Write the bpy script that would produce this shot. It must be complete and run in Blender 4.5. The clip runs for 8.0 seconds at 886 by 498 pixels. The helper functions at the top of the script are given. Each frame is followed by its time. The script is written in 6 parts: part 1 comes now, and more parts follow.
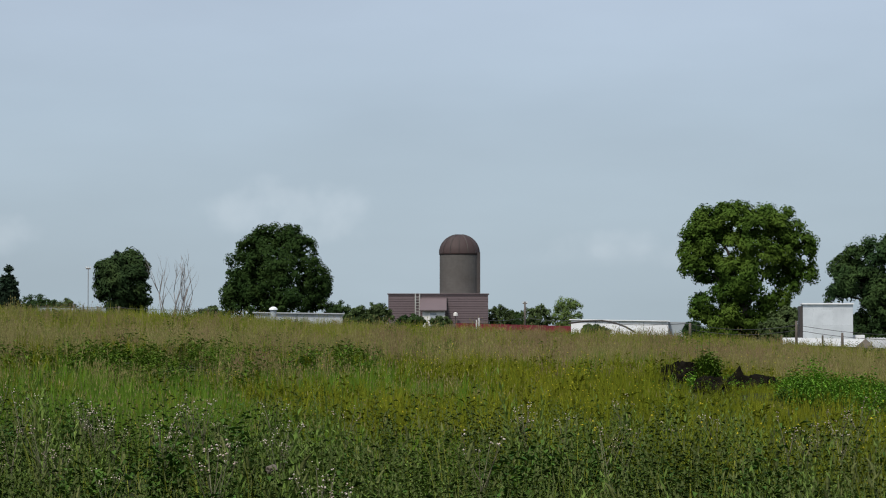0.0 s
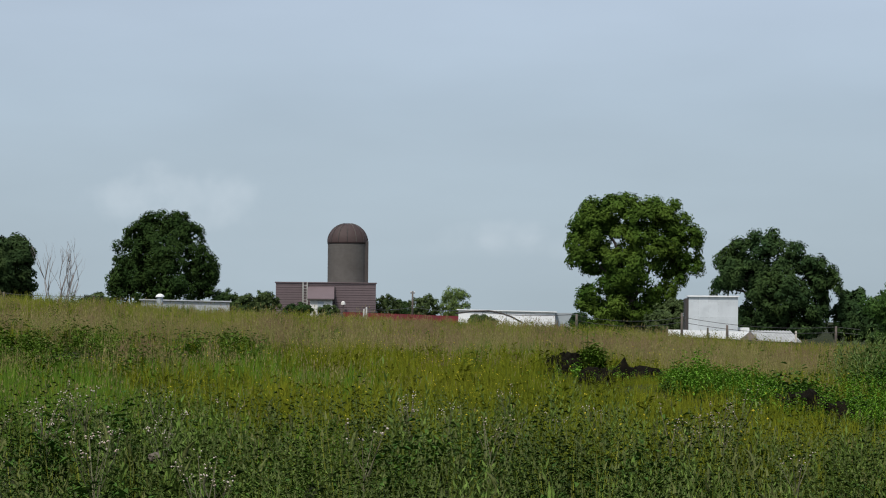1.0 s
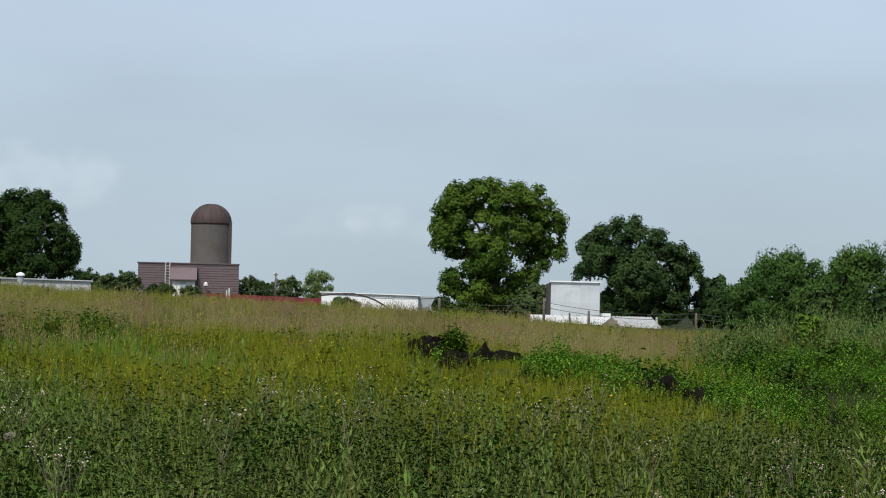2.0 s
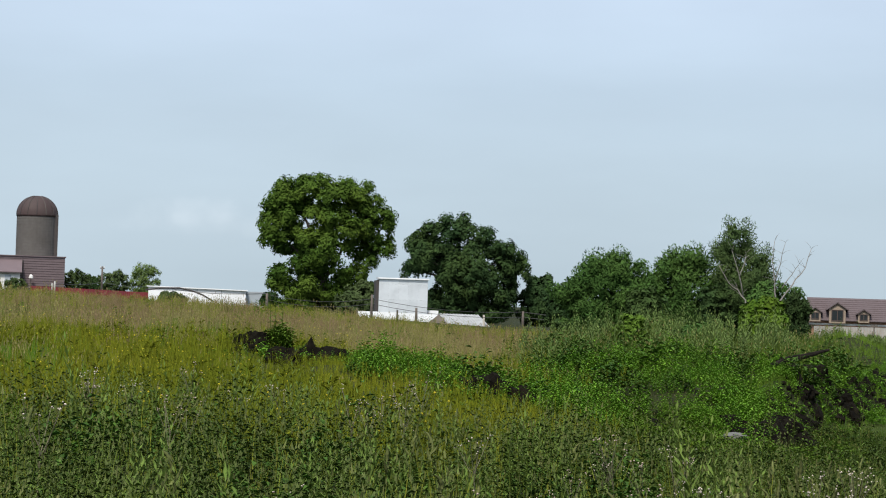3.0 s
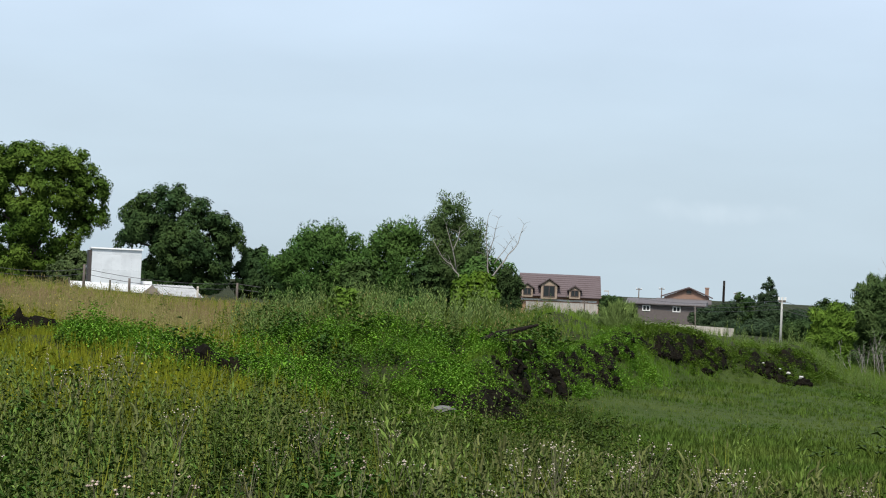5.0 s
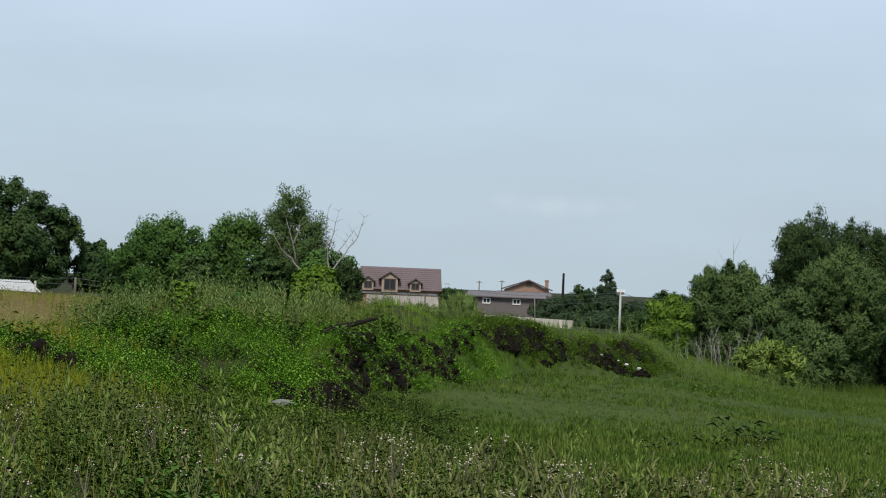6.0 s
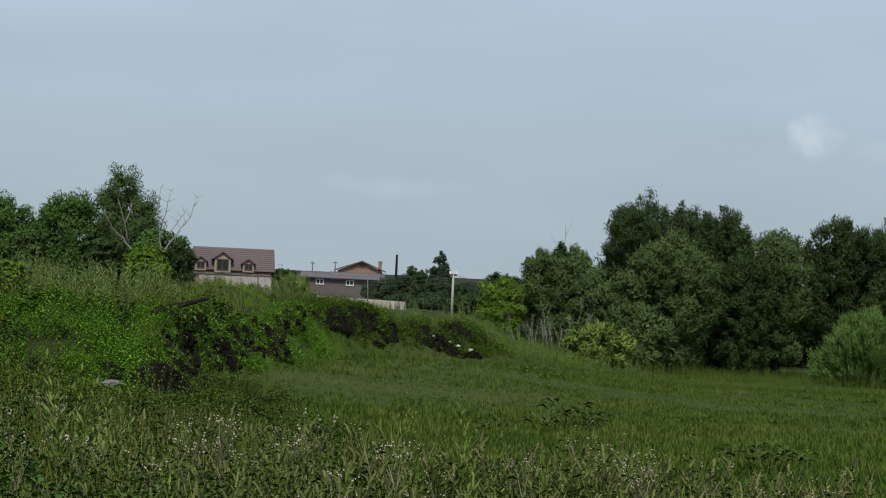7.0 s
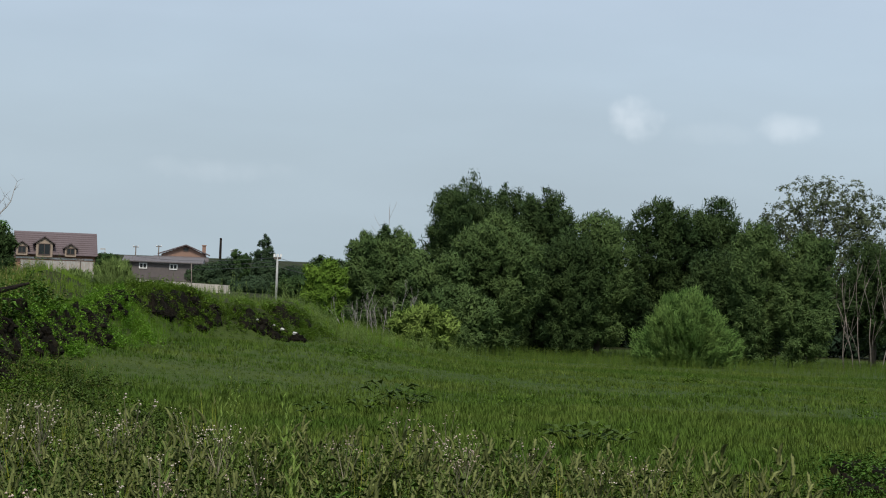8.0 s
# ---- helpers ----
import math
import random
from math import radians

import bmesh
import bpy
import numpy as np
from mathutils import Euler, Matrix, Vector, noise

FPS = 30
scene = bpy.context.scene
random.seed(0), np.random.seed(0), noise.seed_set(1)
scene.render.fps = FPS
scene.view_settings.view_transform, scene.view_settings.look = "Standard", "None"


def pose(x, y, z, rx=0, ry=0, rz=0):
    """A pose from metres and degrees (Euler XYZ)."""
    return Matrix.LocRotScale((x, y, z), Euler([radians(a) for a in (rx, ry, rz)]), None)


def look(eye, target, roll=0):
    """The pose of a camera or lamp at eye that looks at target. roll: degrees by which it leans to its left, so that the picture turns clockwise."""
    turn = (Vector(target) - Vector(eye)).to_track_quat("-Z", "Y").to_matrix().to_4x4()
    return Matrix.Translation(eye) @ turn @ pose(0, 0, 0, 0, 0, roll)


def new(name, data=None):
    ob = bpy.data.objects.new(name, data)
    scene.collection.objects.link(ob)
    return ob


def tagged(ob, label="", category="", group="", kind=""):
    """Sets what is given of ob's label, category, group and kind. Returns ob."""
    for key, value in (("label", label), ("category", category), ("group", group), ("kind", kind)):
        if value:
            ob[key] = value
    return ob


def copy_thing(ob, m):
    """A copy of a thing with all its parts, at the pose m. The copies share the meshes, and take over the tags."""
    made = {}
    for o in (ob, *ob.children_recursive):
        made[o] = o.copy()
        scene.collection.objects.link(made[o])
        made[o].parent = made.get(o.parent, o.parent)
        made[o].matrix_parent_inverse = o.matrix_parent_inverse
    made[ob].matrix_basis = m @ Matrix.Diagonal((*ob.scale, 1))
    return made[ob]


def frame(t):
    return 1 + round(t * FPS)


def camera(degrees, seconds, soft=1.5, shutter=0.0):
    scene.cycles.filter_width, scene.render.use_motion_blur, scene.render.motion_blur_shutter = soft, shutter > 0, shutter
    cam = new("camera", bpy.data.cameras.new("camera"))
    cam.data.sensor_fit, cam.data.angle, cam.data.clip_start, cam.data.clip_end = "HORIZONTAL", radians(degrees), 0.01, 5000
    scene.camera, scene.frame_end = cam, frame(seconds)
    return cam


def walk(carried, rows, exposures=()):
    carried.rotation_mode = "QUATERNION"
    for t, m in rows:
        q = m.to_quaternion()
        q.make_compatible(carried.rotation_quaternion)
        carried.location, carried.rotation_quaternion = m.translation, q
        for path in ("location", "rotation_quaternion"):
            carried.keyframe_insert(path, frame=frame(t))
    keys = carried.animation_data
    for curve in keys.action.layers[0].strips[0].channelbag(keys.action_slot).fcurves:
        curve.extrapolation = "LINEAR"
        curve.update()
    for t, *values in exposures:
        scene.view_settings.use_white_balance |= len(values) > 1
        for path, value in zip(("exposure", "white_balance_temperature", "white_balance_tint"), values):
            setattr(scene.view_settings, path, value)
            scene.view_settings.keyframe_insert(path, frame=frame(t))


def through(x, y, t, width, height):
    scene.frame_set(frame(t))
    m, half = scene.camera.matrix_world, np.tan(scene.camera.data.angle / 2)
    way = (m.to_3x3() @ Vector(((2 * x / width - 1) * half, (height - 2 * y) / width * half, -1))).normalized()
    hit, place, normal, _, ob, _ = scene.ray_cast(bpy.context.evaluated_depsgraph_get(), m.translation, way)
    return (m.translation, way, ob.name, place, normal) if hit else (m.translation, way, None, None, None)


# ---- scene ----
# One person stands in a weedy field and turns to the right; the lens is zoomed in.
cam = camera(21.00, 8.0, soft=1.1)
EYE = 1.7
ARM = 0.5                     # the phone is held half a metre out from the body
# seconds, yaw to the right, pitch up, lean to the left (degrees)
ROWS = [
    (0.0, -0.000, 1.882, 0.003),
    (0.5, 1.377, 1.870, 0.252),
    (1.0, 2.676, 1.639, 0.541),
    (2.5, 7.988, 1.237, 1.587),
    (3.0, 10.039, 1.308, 1.872),
    (3.5, 11.363, 1.109, 2.044),
    (4.0, 13.144, 0.912, 2.258),
    (5.5, 18.742, 0.968, 2.552),
    (6.0, 20.678, 0.921, 2.382),
    (6.5, 22.580, 0.796, 2.505),
    (7.0, 24.677, 0.646, 2.685),
    (7.5, 26.616, 0.522, 2.446),
    (8.0, 28.889, 0.413, 2.301),
]


def aim(yaw, pitch, lean):
    y, p = radians(yaw), radians(pitch)
    eye = Vector((ARM * math.sin(y), ARM * math.cos(y), EYE))
    way = Vector((math.sin(y) * math.cos(p), math.cos(y) * math.cos(p), math.sin(p)))
    return look(eye, eye + way * 10, lean)


EXPOSURES = [(0.0, 0.0), (1.2, 0.0), (2.5, 0.29), (3.0, 0.37), (3.5, 0.58), (4.0, 0.62), (5.5, 0.38), (6.0, 0.30), (6.25, 0.26), (6.5, 0.0), (7.2, 0.0), (8.0, 0.15)]
walk(cam, [(t, aim(y, p, r)) for t, y, p, r in ROWS], EXPOSURES)

# ---- light: hazy, thinly clouded afternoon ----
SUN_AZ, SUN_EL = -155.0, 52.0


def build_world():
    w = bpy.data.worlds.new("hazy_sky")
    scene.world = w
    w.use_nodes = True
    nt = w.node_tree
    nt.nodes.clear()
    N, L = nt.nodes.new, nt.links.new
    out, bg = N("ShaderNodeOutputWorld"), N("ShaderNodeBackground")
    sky = N("ShaderNodeTexSky")
    sky.sky_type = "NISHITA"
    sky.sun_disc = False
    sky.sun_elevation, sky.sun_rotation = radians(SUN_EL), radians(SUN_AZ)
    sky.air_density, sky.dust_density, sky.ozone_density = 1.0, 3.0, 1.0
    tc = N("ShaderNodeTexCoord")
    # thin high cloud veil
    sep = N("ShaderNodeSeparateXYZ")
    L(tc.outputs["Generated"], sep.inputs[0])
    ramp = N("ShaderNodeValToRGB")
    L(sep.outputs["Z"], ramp.inputs[0])
    e = ramp.color_ramp.elements
    e[0].position, e[0].color = 0.0, (4.45, 5.45, 6.15, 1)
    e[1].position, e[1].color = 1.0, (5.2, 6.0, 7.2, 1)
    for p, c in ((0.05, (4.35, 5.4, 6.35)), (0.09, (4.45, 5.5, 6.65)), (0.14, (4.9, 5.85, 7.2)), (0.25, (5.2, 6.1, 7.4))):
        k = ramp.color_ramp.elements.new(p)
        k.color = (*c, 1)
    scale = N("ShaderNodeMapping")
    scale.inputs["Scale"].default_value = (3.0, 3.0, 11.0)
    L(tc.outputs["Generated"], scale.inputs[0])
    veil = N("ShaderNodeTexNoise")
    veil.inputs["Scale"].default_value, veil.inputs["Detail"].default_value = 1.6, 5.0
    L(scale.outputs[0], veil.inputs["Vector"])
    vr = N("ShaderNodeMapRange")
    vr.inputs["From Min"].default_value, vr.inputs["From Max"].default_value = 0.3, 0.75
    vr.inputs["To Min"].default_value, vr.inputs["To Max"].default_value = 0.93, 1.08
    L(veil.outputs["Fac"], vr.inputs["Value"])
    haze = N("ShaderNodeVectorMath")
    haze.operation = "SCALE"
    L(ramp.outputs["Color"], haze.inputs[0])
    L(vr.outputs[0], haze.inputs["Scale"])
    mix = N("ShaderNodeMix")
    mix.data_type = "RGBA"
    mix.inputs["Factor"].default_value = 0.82
    L(sky.outputs[0], mix.inputs["A"])
    L(haze.outputs[0], mix.inputs["B"])
    last = mix.outputs["Result"]
    # a few small fair-weather clouds low over the horizon: azimuth, elevation, half width, half height, strength
    puff = N("ShaderNodeTexNoise")
    puff.inputs["Scale"].default_value, puff.inputs["Detail"].default_value = 62.0, 3.0
    L(tc.outputs["Generated"], puff.inputs["Vector"])
    for az, el, hw, hh, power in ((-3.6, 2.8, 1.9, 0.8, 0.19), (33.5, 3.75, 0.62, 0.55, 0.50), (37.0, 3.6, 0.75, 0.36, 0.28), (35.3, 3.4, 1.2, 0.28, 0.07),
                                  (3.9, 2.0, 1.4, 0.35, 0.12), (-10.6, 2.2, 1.0, 0.5, 0.15), (23.5, 2.1, 1.8, 0.3, 0.10), (4.6, 1.7, 2.2, 0.3, 0.08)):
        a, b = radians(az), radians(el)
        c = Vector((math.sin(a) * math.cos(b), math.cos(a) * math.cos(b), math.sin(b)))
        right, up = Vector((math.cos(a), -math.sin(a), 0)), Vector((0, 0, 1))
        d2 = None
        for axis, half in ((right, radians(hw)), (up, radians(hh))):
            dot = N("ShaderNodeVectorMath")
            dot.operation = "DOT_PRODUCT"
            L(tc.outputs["Generated"], dot.inputs[0])
            dot.inputs[1].default_value = axis / half
            sub = N("ShaderNodeMath")
            sub.operation = "SUBTRACT"
            L(dot.outputs["Value"], sub.inputs[0])
            sub.inputs[1].default_value = c.dot(axis) / half
            sq = N("ShaderNodeMath")
            sq.operation = "MULTIPLY"
            L(sub.outputs[0], sq.inputs[0])
            L(sub.outputs[0], sq.inputs[1])
            if d2 is None:
                d2 = sq.outputs[0]
            else:
                add = N("ShaderNodeMath")
                L(d2, add.inputs[0])
                L(sq.outputs[0], add.inputs[1])
                d2 = add.outputs[0]
        wob = N("ShaderNodeMath")
        wob.operation = "MULTIPLY_ADD"
        L(puff.outputs["Fac"], wob.inputs[0])
        wob.inputs[1].default_value = 3.4
        L(d2, wob.inputs[2])
        mr = N("ShaderNodeMapRange")
        mr.interpolation_type = "SMOOTHSTEP"
        mr.inputs["From Min"].default_value, mr.inputs["From Max"].default_value = 1.0, 3.1
        mr.inputs["To Min"].default_value, mr.inputs["To Max"].default_value = power, 0.0
        L(wob.outputs[0], mr.inputs["Value"])
        m = N("ShaderNodeMix")
        m.data_type = "RGBA"
        L(mr.outputs[0], m.inputs["Factor"])
        L(last, m.inputs["A"])
        m.inputs["B"].default_value = (8.2, 8.8, 9.4, 1)
        last = m.outputs["Result"]
    L(last, bg.inputs["Color"])
    bg.inputs["Strength"].default_value = 0.103
    L(bg.outputs[0], out.inputs[0])


build_world()
sun = new("sun", bpy.data.lights.new("sun", "SUN"))
sun.data.energy, sun.data.angle, sun.data.color = 3.0, radians(10), (1.0, 0.95, 0.87)
sun.matrix_world = look((100 * math.sin(radians(SUN_AZ)), 100 * math.cos(radians(SUN_AZ)), 100 * math.tan(radians(SUN_EL))), (0, 0, 0))


# ---- materials ----
def nodes_of(name):
    m = bpy.data.materials.new(name)
    m.use_nodes = True
    nt = m.node_tree
    return m, nt, nt.nodes["Principled BSDF"]


def paint(name, colour, rough=0.7, metal=0.0, shine=0.4, vary=0.18, size=1.5, bump=0.0, grain=30.0, dirt=(0.12, 0.10, 0.08), dirty=0.25, random=0.0):
    """A surface with stains at one scale and grain at another."""
    m, nt, bsdf = nodes_of(name)
    N, L = nt.nodes.new, nt.links.new
    tc = N("ShaderNodeTexCoord")
    big, small = N("ShaderNodeTexNoise"), N("ShaderNodeTexNoise")
    big.inputs["Scale"].default_value, big.inputs["Detail"].default_value = 1 / size, 6
    small.inputs["Scale"].default_value, small.inputs["Detail"].default_value = grain, 3
    for n in (big, small):
        L(tc.outputs["Object"], n.inputs["Vector"])
    hsv = N("ShaderNodeHueSaturation")
    hsv.inputs["Color"].default_value = (*colour, 1)
    val = N("ShaderNodeMath")
    val.operation = "MULTIPLY_ADD"
    L(small.outputs["Fac"], val.inputs[0])
    val.inputs[1].default_value, val.inputs[2].default_value = vary * 2, 1 - vary
    out = val.outputs[0]
    if random:
        info = N("ShaderNodeObjectInfo")
        r = N("ShaderNodeMath")
        r.operation = "MULTIPLY_ADD"
        L(info.outputs["Random"], r.inputs[0])
        r.inputs[1].default_value = random
        L(out, r.inputs[2])
        out = r.outputs[0]
    L(out, hsv.inputs["Value"])
    rng = N("ShaderNodeMapRange")
    rng.inputs["From Min"].default_value, rng.inputs["From Max"].default_value = 0.45, 0.75
    rng.inputs["To Max"].default_value = dirty
    L(big.outputs["Fac"], rng.inputs["Value"])
    mix = N("ShaderNodeMix")
    mix.data_type = "RGBA"
    L(rng.outputs[0], mix.inputs["Factor"])
    L(hsv.outputs[0], mix.inputs["A"])
    mix.inputs["B"].default_value = (*dirt, 1)
    L(mix.outputs["Result"], bsdf.inputs["Base Color"])
    bsdf.inputs["Roughness"].default_value, bsdf.inputs["Metallic"].default_value = rough, metal
    bsdf.inputs["Specular IOR Level"].default_value = shine
    if bump:
        b = N("ShaderNodeBump")
        b.inputs["Strength"].default_value, b.inputs["Distance"].default_value = bump, 0.05
        L(small.outputs["Fac"], b.inputs["Height"])
        L(b.outputs[0], bsdf.inputs["Normal"])
    return m


def leafy(name, a, b, patch=3.0, rough=0.75, through=0.09, spread=0.55):
    """Leaves and blades: two greens in patches, each leaf a little lighter or darker, some light let through."""
    m, nt, bsdf = nodes_of(name)
    N, L = nt.nodes.new, nt.links.new
    geo = N("ShaderNodeNewGeometry")
    noise_ = N("ShaderNodeTexNoise")
    noise_.inputs["Scale"].default_value, noise_.inputs["Detail"].default_value = 1 / patch, 3
    L(geo.outputs["Position"], noise_.inputs["Vector"])
    rng = N("ShaderNodeMapRange")
    rng.inputs["From Min"].default_value, rng.inputs["From Max"].default_value = 0.35, 0.65
    L(noise_.outputs["Fac"], rng.inputs["Value"])
    mix = N("ShaderNodeMix")
    mix.data_type = "RGBA"
    mix.inputs["A"].default_value, mix.inputs["B"].default_value = (*a, 1), (*b, 1)
    L(rng.outputs[0], mix.inputs["Factor"])
    hsv = N("ShaderNodeHueSaturation")
    L(mix.outputs["Result"], hsv.inputs["Color"])
    val = N("ShaderNodeMath")
    val.operation = "MULTIPLY_ADD"
    L(geo.outputs["Random Per Island"], val.inputs[0])
    val.inputs[1].default_value, val.inputs[2].default_value = spread * 2, 1 - spread
    L(val.outputs[0], hsv.inputs["Value"])
    L(hsv.outputs[0], bsdf.inputs["Base Color"])
    bsdf.inputs["Roughness"].default_value = rough
    bsdf.inputs["Specular IOR Level"].default_value = 0.06
    tr = N("ShaderNodeBsdfTranslucent")
    L(hsv.outputs[0], tr.inputs["Color"])
    ms = N("ShaderNodeMixShader")
    ms.inputs[0].default_value = through
    L(bsdf.outputs[0], ms.inputs[1])
    L(tr.outputs[0], ms.inputs[2])
    L(ms.outputs[0], nt.nodes["Material Output"].inputs["Surface"])
    return m


M = {}
M["bark"] = paint("bark", (0.06, 0.05, 0.04), 0.9, vary=0.4, grain=8, bump=0.6)
M["dead_wood"] = paint("dead_wood", (0.25, 0.23, 0.205), 0.9, vary=0.3, grain=6, bump=0.4)
M["dead_grey"] = paint("dead_grey", (0.23, 0.21, 0.20), 0.9, vary=0.3, grain=6)
M["maple"] = leafy("maple_leaf", (0.021, 0.045, 0.011), (0.036, 0.065, 0.015), 2.5, spread=0.2)
M["poplar"] = leafy("poplar_leaf", (0.040, 0.083, 0.012), (0.079, 0.126, 0.018), 4.0, spread=0.2)
M["oak"] = leafy("elm_leaf", (0.027, 0.056, 0.020), (0.045, 0.077, 0.022), 3.0, spread=0.2)
M["thicket"] = leafy("thicket_leaf", (0.043, 0.097, 0.022), (0.069, 0.129, 0.029), 2.5, spread=0.2)
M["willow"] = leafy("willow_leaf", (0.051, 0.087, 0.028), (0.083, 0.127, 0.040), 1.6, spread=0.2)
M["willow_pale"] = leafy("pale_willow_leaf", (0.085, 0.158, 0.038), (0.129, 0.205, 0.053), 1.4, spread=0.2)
# darker copy of the willow leaf, with the belt's shade put into the colour
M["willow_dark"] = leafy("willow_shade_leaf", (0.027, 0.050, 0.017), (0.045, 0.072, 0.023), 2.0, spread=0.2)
M["yellow_leaf"] = leafy("yellow_green_leaf", (0.077, 0.144, 0.019), (0.103, 0.172, 0.024), 2.0, spread=0.25)
M["grey_leaf"] = leafy("grey_green_leaf", (0.103, 0.155, 0.045), (0.137, 0.194, 0.056), 2.0, spread=0.25)
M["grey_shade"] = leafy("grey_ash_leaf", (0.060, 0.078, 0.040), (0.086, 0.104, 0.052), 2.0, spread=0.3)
M["farm_bush"] = leafy("dusty_bush_leaf", (0.052, 0.080, 0.028), (0.080, 0.112, 0.040), 2.0, spread=0.25)
M["goosefoot_tip"] = leafy("goosefoot_tip", (0.111, 0.145, 0.043), (0.145, 0.178, 0.060), 1.3, spread=0.3, through=0.07)
M["line_leaf"] = leafy("far_tree_leaf", (0.028, 0.050, 0.024), (0.044, 0.070, 0.033), 3.0, spread=0.2)
# needles of the spruce; also paints the shade under the willows onto undergrowth
M["spruce"] = leafy("needle_and_shaded_leaf", (0.013, 0.025, 0.014), (0.020, 0.034, 0.018), 2.0, through=0.1)
M["weed"] = leafy("weed_leaf", (0.032, 0.058, 0.011), (0.053, 0.082, 0.018), 1.1, spread=0.35, through=0.07)
M["weed_dark"] = leafy("broad_weed_leaf", (0.035, 0.084, 0.015), (0.065, 0.123, 0.020), 1.5, spread=0.35, through=0.07)
M["weed_head"] = leafy("seed_head", (0.116, 0.137, 0.043), (0.157, 0.172, 0.061), 1.3, spread=0.32, through=0.07)
M["mugwort"] = leafy("mugwort_leaf", (0.090, 0.146, 0.027), (0.136, 0.189, 0.043), 1.2, spread=0.3, through=0.07)
M["nettle"] = leafy("nettle_leaf", (0.087, 0.196, 0.020), (0.155, 0.296, 0.030), 0.8, spread=0.15, through=0.07)
M["stem"] = leafy("weed_stem", (0.068, 0.105, 0.015), (0.099, 0.124, 0.024), 0.8, spread=0.32, through=0.07)
M["thistle_stem"] = leafy("thistle_stem", (0.13, 0.13, 0.075), (0.19, 0.17, 0.11), 0.8)
M["white_bloom"] = leafy("white_petal", (0.553, 0.473, 0.408), (0.625, 0.539, 0.448), 0.6, spread=0.25)
M["lilac_bloom"] = leafy("lilac_petal", (0.41, 0.317, 0.267), (0.562, 0.447, 0.359), 0.6, spread=0.3)
M["yellow_bloom"] = leafy("yellow_petal", (0.55, 0.45, 0.03), (0.68, 0.55, 0.05), 0.6, spread=0.25)
M["grass"] = leafy("green_grass", (0.077, 0.155, 0.015), (0.118, 0.199, 0.022), 3.0, spread=0.32, through=0.07)
M["grass_crest"] = leafy("crest_grass", (0.143, 0.175, 0.021), (0.204, 0.212, 0.031), 4.0, spread=0.32, through=0.07)
M["herb"] = leafy("fresh_herb_leaf", (0.056, 0.113, 0.011), (0.099, 0.163, 0.018), 0.6, spread=0.22, through=0.07)
M["grass_olive"] = leafy("olive_grass", (0.116, 0.145, 0.010), (0.169, 0.180, 0.014), 3.0, spread=0.32, through=0.07)
M["grass_straw"] = leafy("straw_grass", (0.194, 0.177, 0.065), (0.273, 0.239, 0.097), 4.0, spread=0.32, through=0.07)
M["grass_brown"] = leafy("brown_grass", (0.188, 0.136, 0.071), (0.242, 0.180, 0.095), 4.0, spread=0.32, through=0.07)
M["grass_mown"] = leafy("meadow_grass", (0.049, 0.092, 0.013), (0.082, 0.117, 0.021), 4.0, spread=0.3, through=0.07)
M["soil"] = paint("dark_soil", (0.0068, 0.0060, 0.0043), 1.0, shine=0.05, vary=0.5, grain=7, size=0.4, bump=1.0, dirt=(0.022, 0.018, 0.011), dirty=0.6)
M["stone"] = paint("pale_stone", (0.13, 0.13, 0.12), 0.9, vary=0.25, grain=12, size=0.3, bump=0.5)
M["hut_sheet"] = paint("weathered_roof_sheet", (0.36, 0.37, 0.37), 0.6, vary=0.25, grain=3, size=0.5, bump=0.2)
M["brown_stone"] = paint("brown_stone", (0.12, 0.10, 0.075), 0.9, vary=0.3, grain=14, size=0.2, bump=0.5)
M["char"] = paint("charred_timber", (0.012, 0.010, 0.009), 1.0, shine=0.05, vary=0.4, grain=9, size=0.4, bump=0.8)
M["concrete"] = paint("silo_concrete", (0.112, 0.104, 0.096), 0.95, vary=0.15, grain=2.0, size=2.5, dirt=(0.070, 0.061, 0.054), dirty=0.7)
M["hoop"] = paint("silo_hoop", (0.098, 0.088, 0.080), 0.8, vary=0.2, grain=2)
M["dome"] = paint("rusty_dome", (0.054, 0.033, 0.031), 0.7, vary=0.25, grain=1.0, size=1.5, dirt=(0.06, 0.045, 0.04), dirty=0.7)
M["dark_metal"] = paint("dark_metal", (0.052, 0.044, 0.042), 0.7, vary=0.2, grain=2)
M["siding"] = paint("plum_siding", (0.150, 0.112, 0.118), 0.6, vary=0.12, grain=1.2, size=3, dirt=(0.12, 0.09, 0.09), dirty=0.4)
M["siding_joint"] = paint("siding_joint", (0.085, 0.06, 0.062), 0.8, vary=0.2, grain=2)
M["whitewash"] = paint("whitewash", (0.74, 0.73, 0.70), 0.8, vary=0.06, grain=3, size=1.2, dirt=(0.45, 0.42, 0.38), dirty=0.35)
M["white_sheet"] = paint("white_sheet", (0.86, 0.87, 0.88), 0.6, vary=0.05, grain=2, size=3, dirt=(0.66, 0.67, 0.68), dirty=0.4)
M["grey_sheet"] = paint("grey_sheet", (0.36, 0.40, 0.43), 0.6, vary=0.08, grain=2, size=3, dirt=(0.25, 0.26, 0.26), dirty=0.4)
M["pale_sheet"] = paint("pale_sheet", (0.46, 0.48, 0.50), 0.6, vary=0.08, grain=2, size=3)
M["red_sheet"] = paint("red_fence_sheet", (0.20, 0.022, 0.030), 0.6, vary=0.12, grain=2, size=2, dirt=(0.10, 0.03, 0.03), dirty=0.5)
M["zinc"] = paint("zinc_sheet", (0.66, 0.69, 0.71), 0.38, metal=0.3, random=0.18, vary=0.10, grain=1.5, size=1.2, dirt=(0.50, 0.53, 0.55), dirty=0.6)
M["board"] = paint("weathered_board", (0.50, 0.46, 0.40), 0.85, vary=0.2, grain=5, size=0.8, dirt=(0.25, 0.22, 0.19), dirty=0.5, random=0.15)
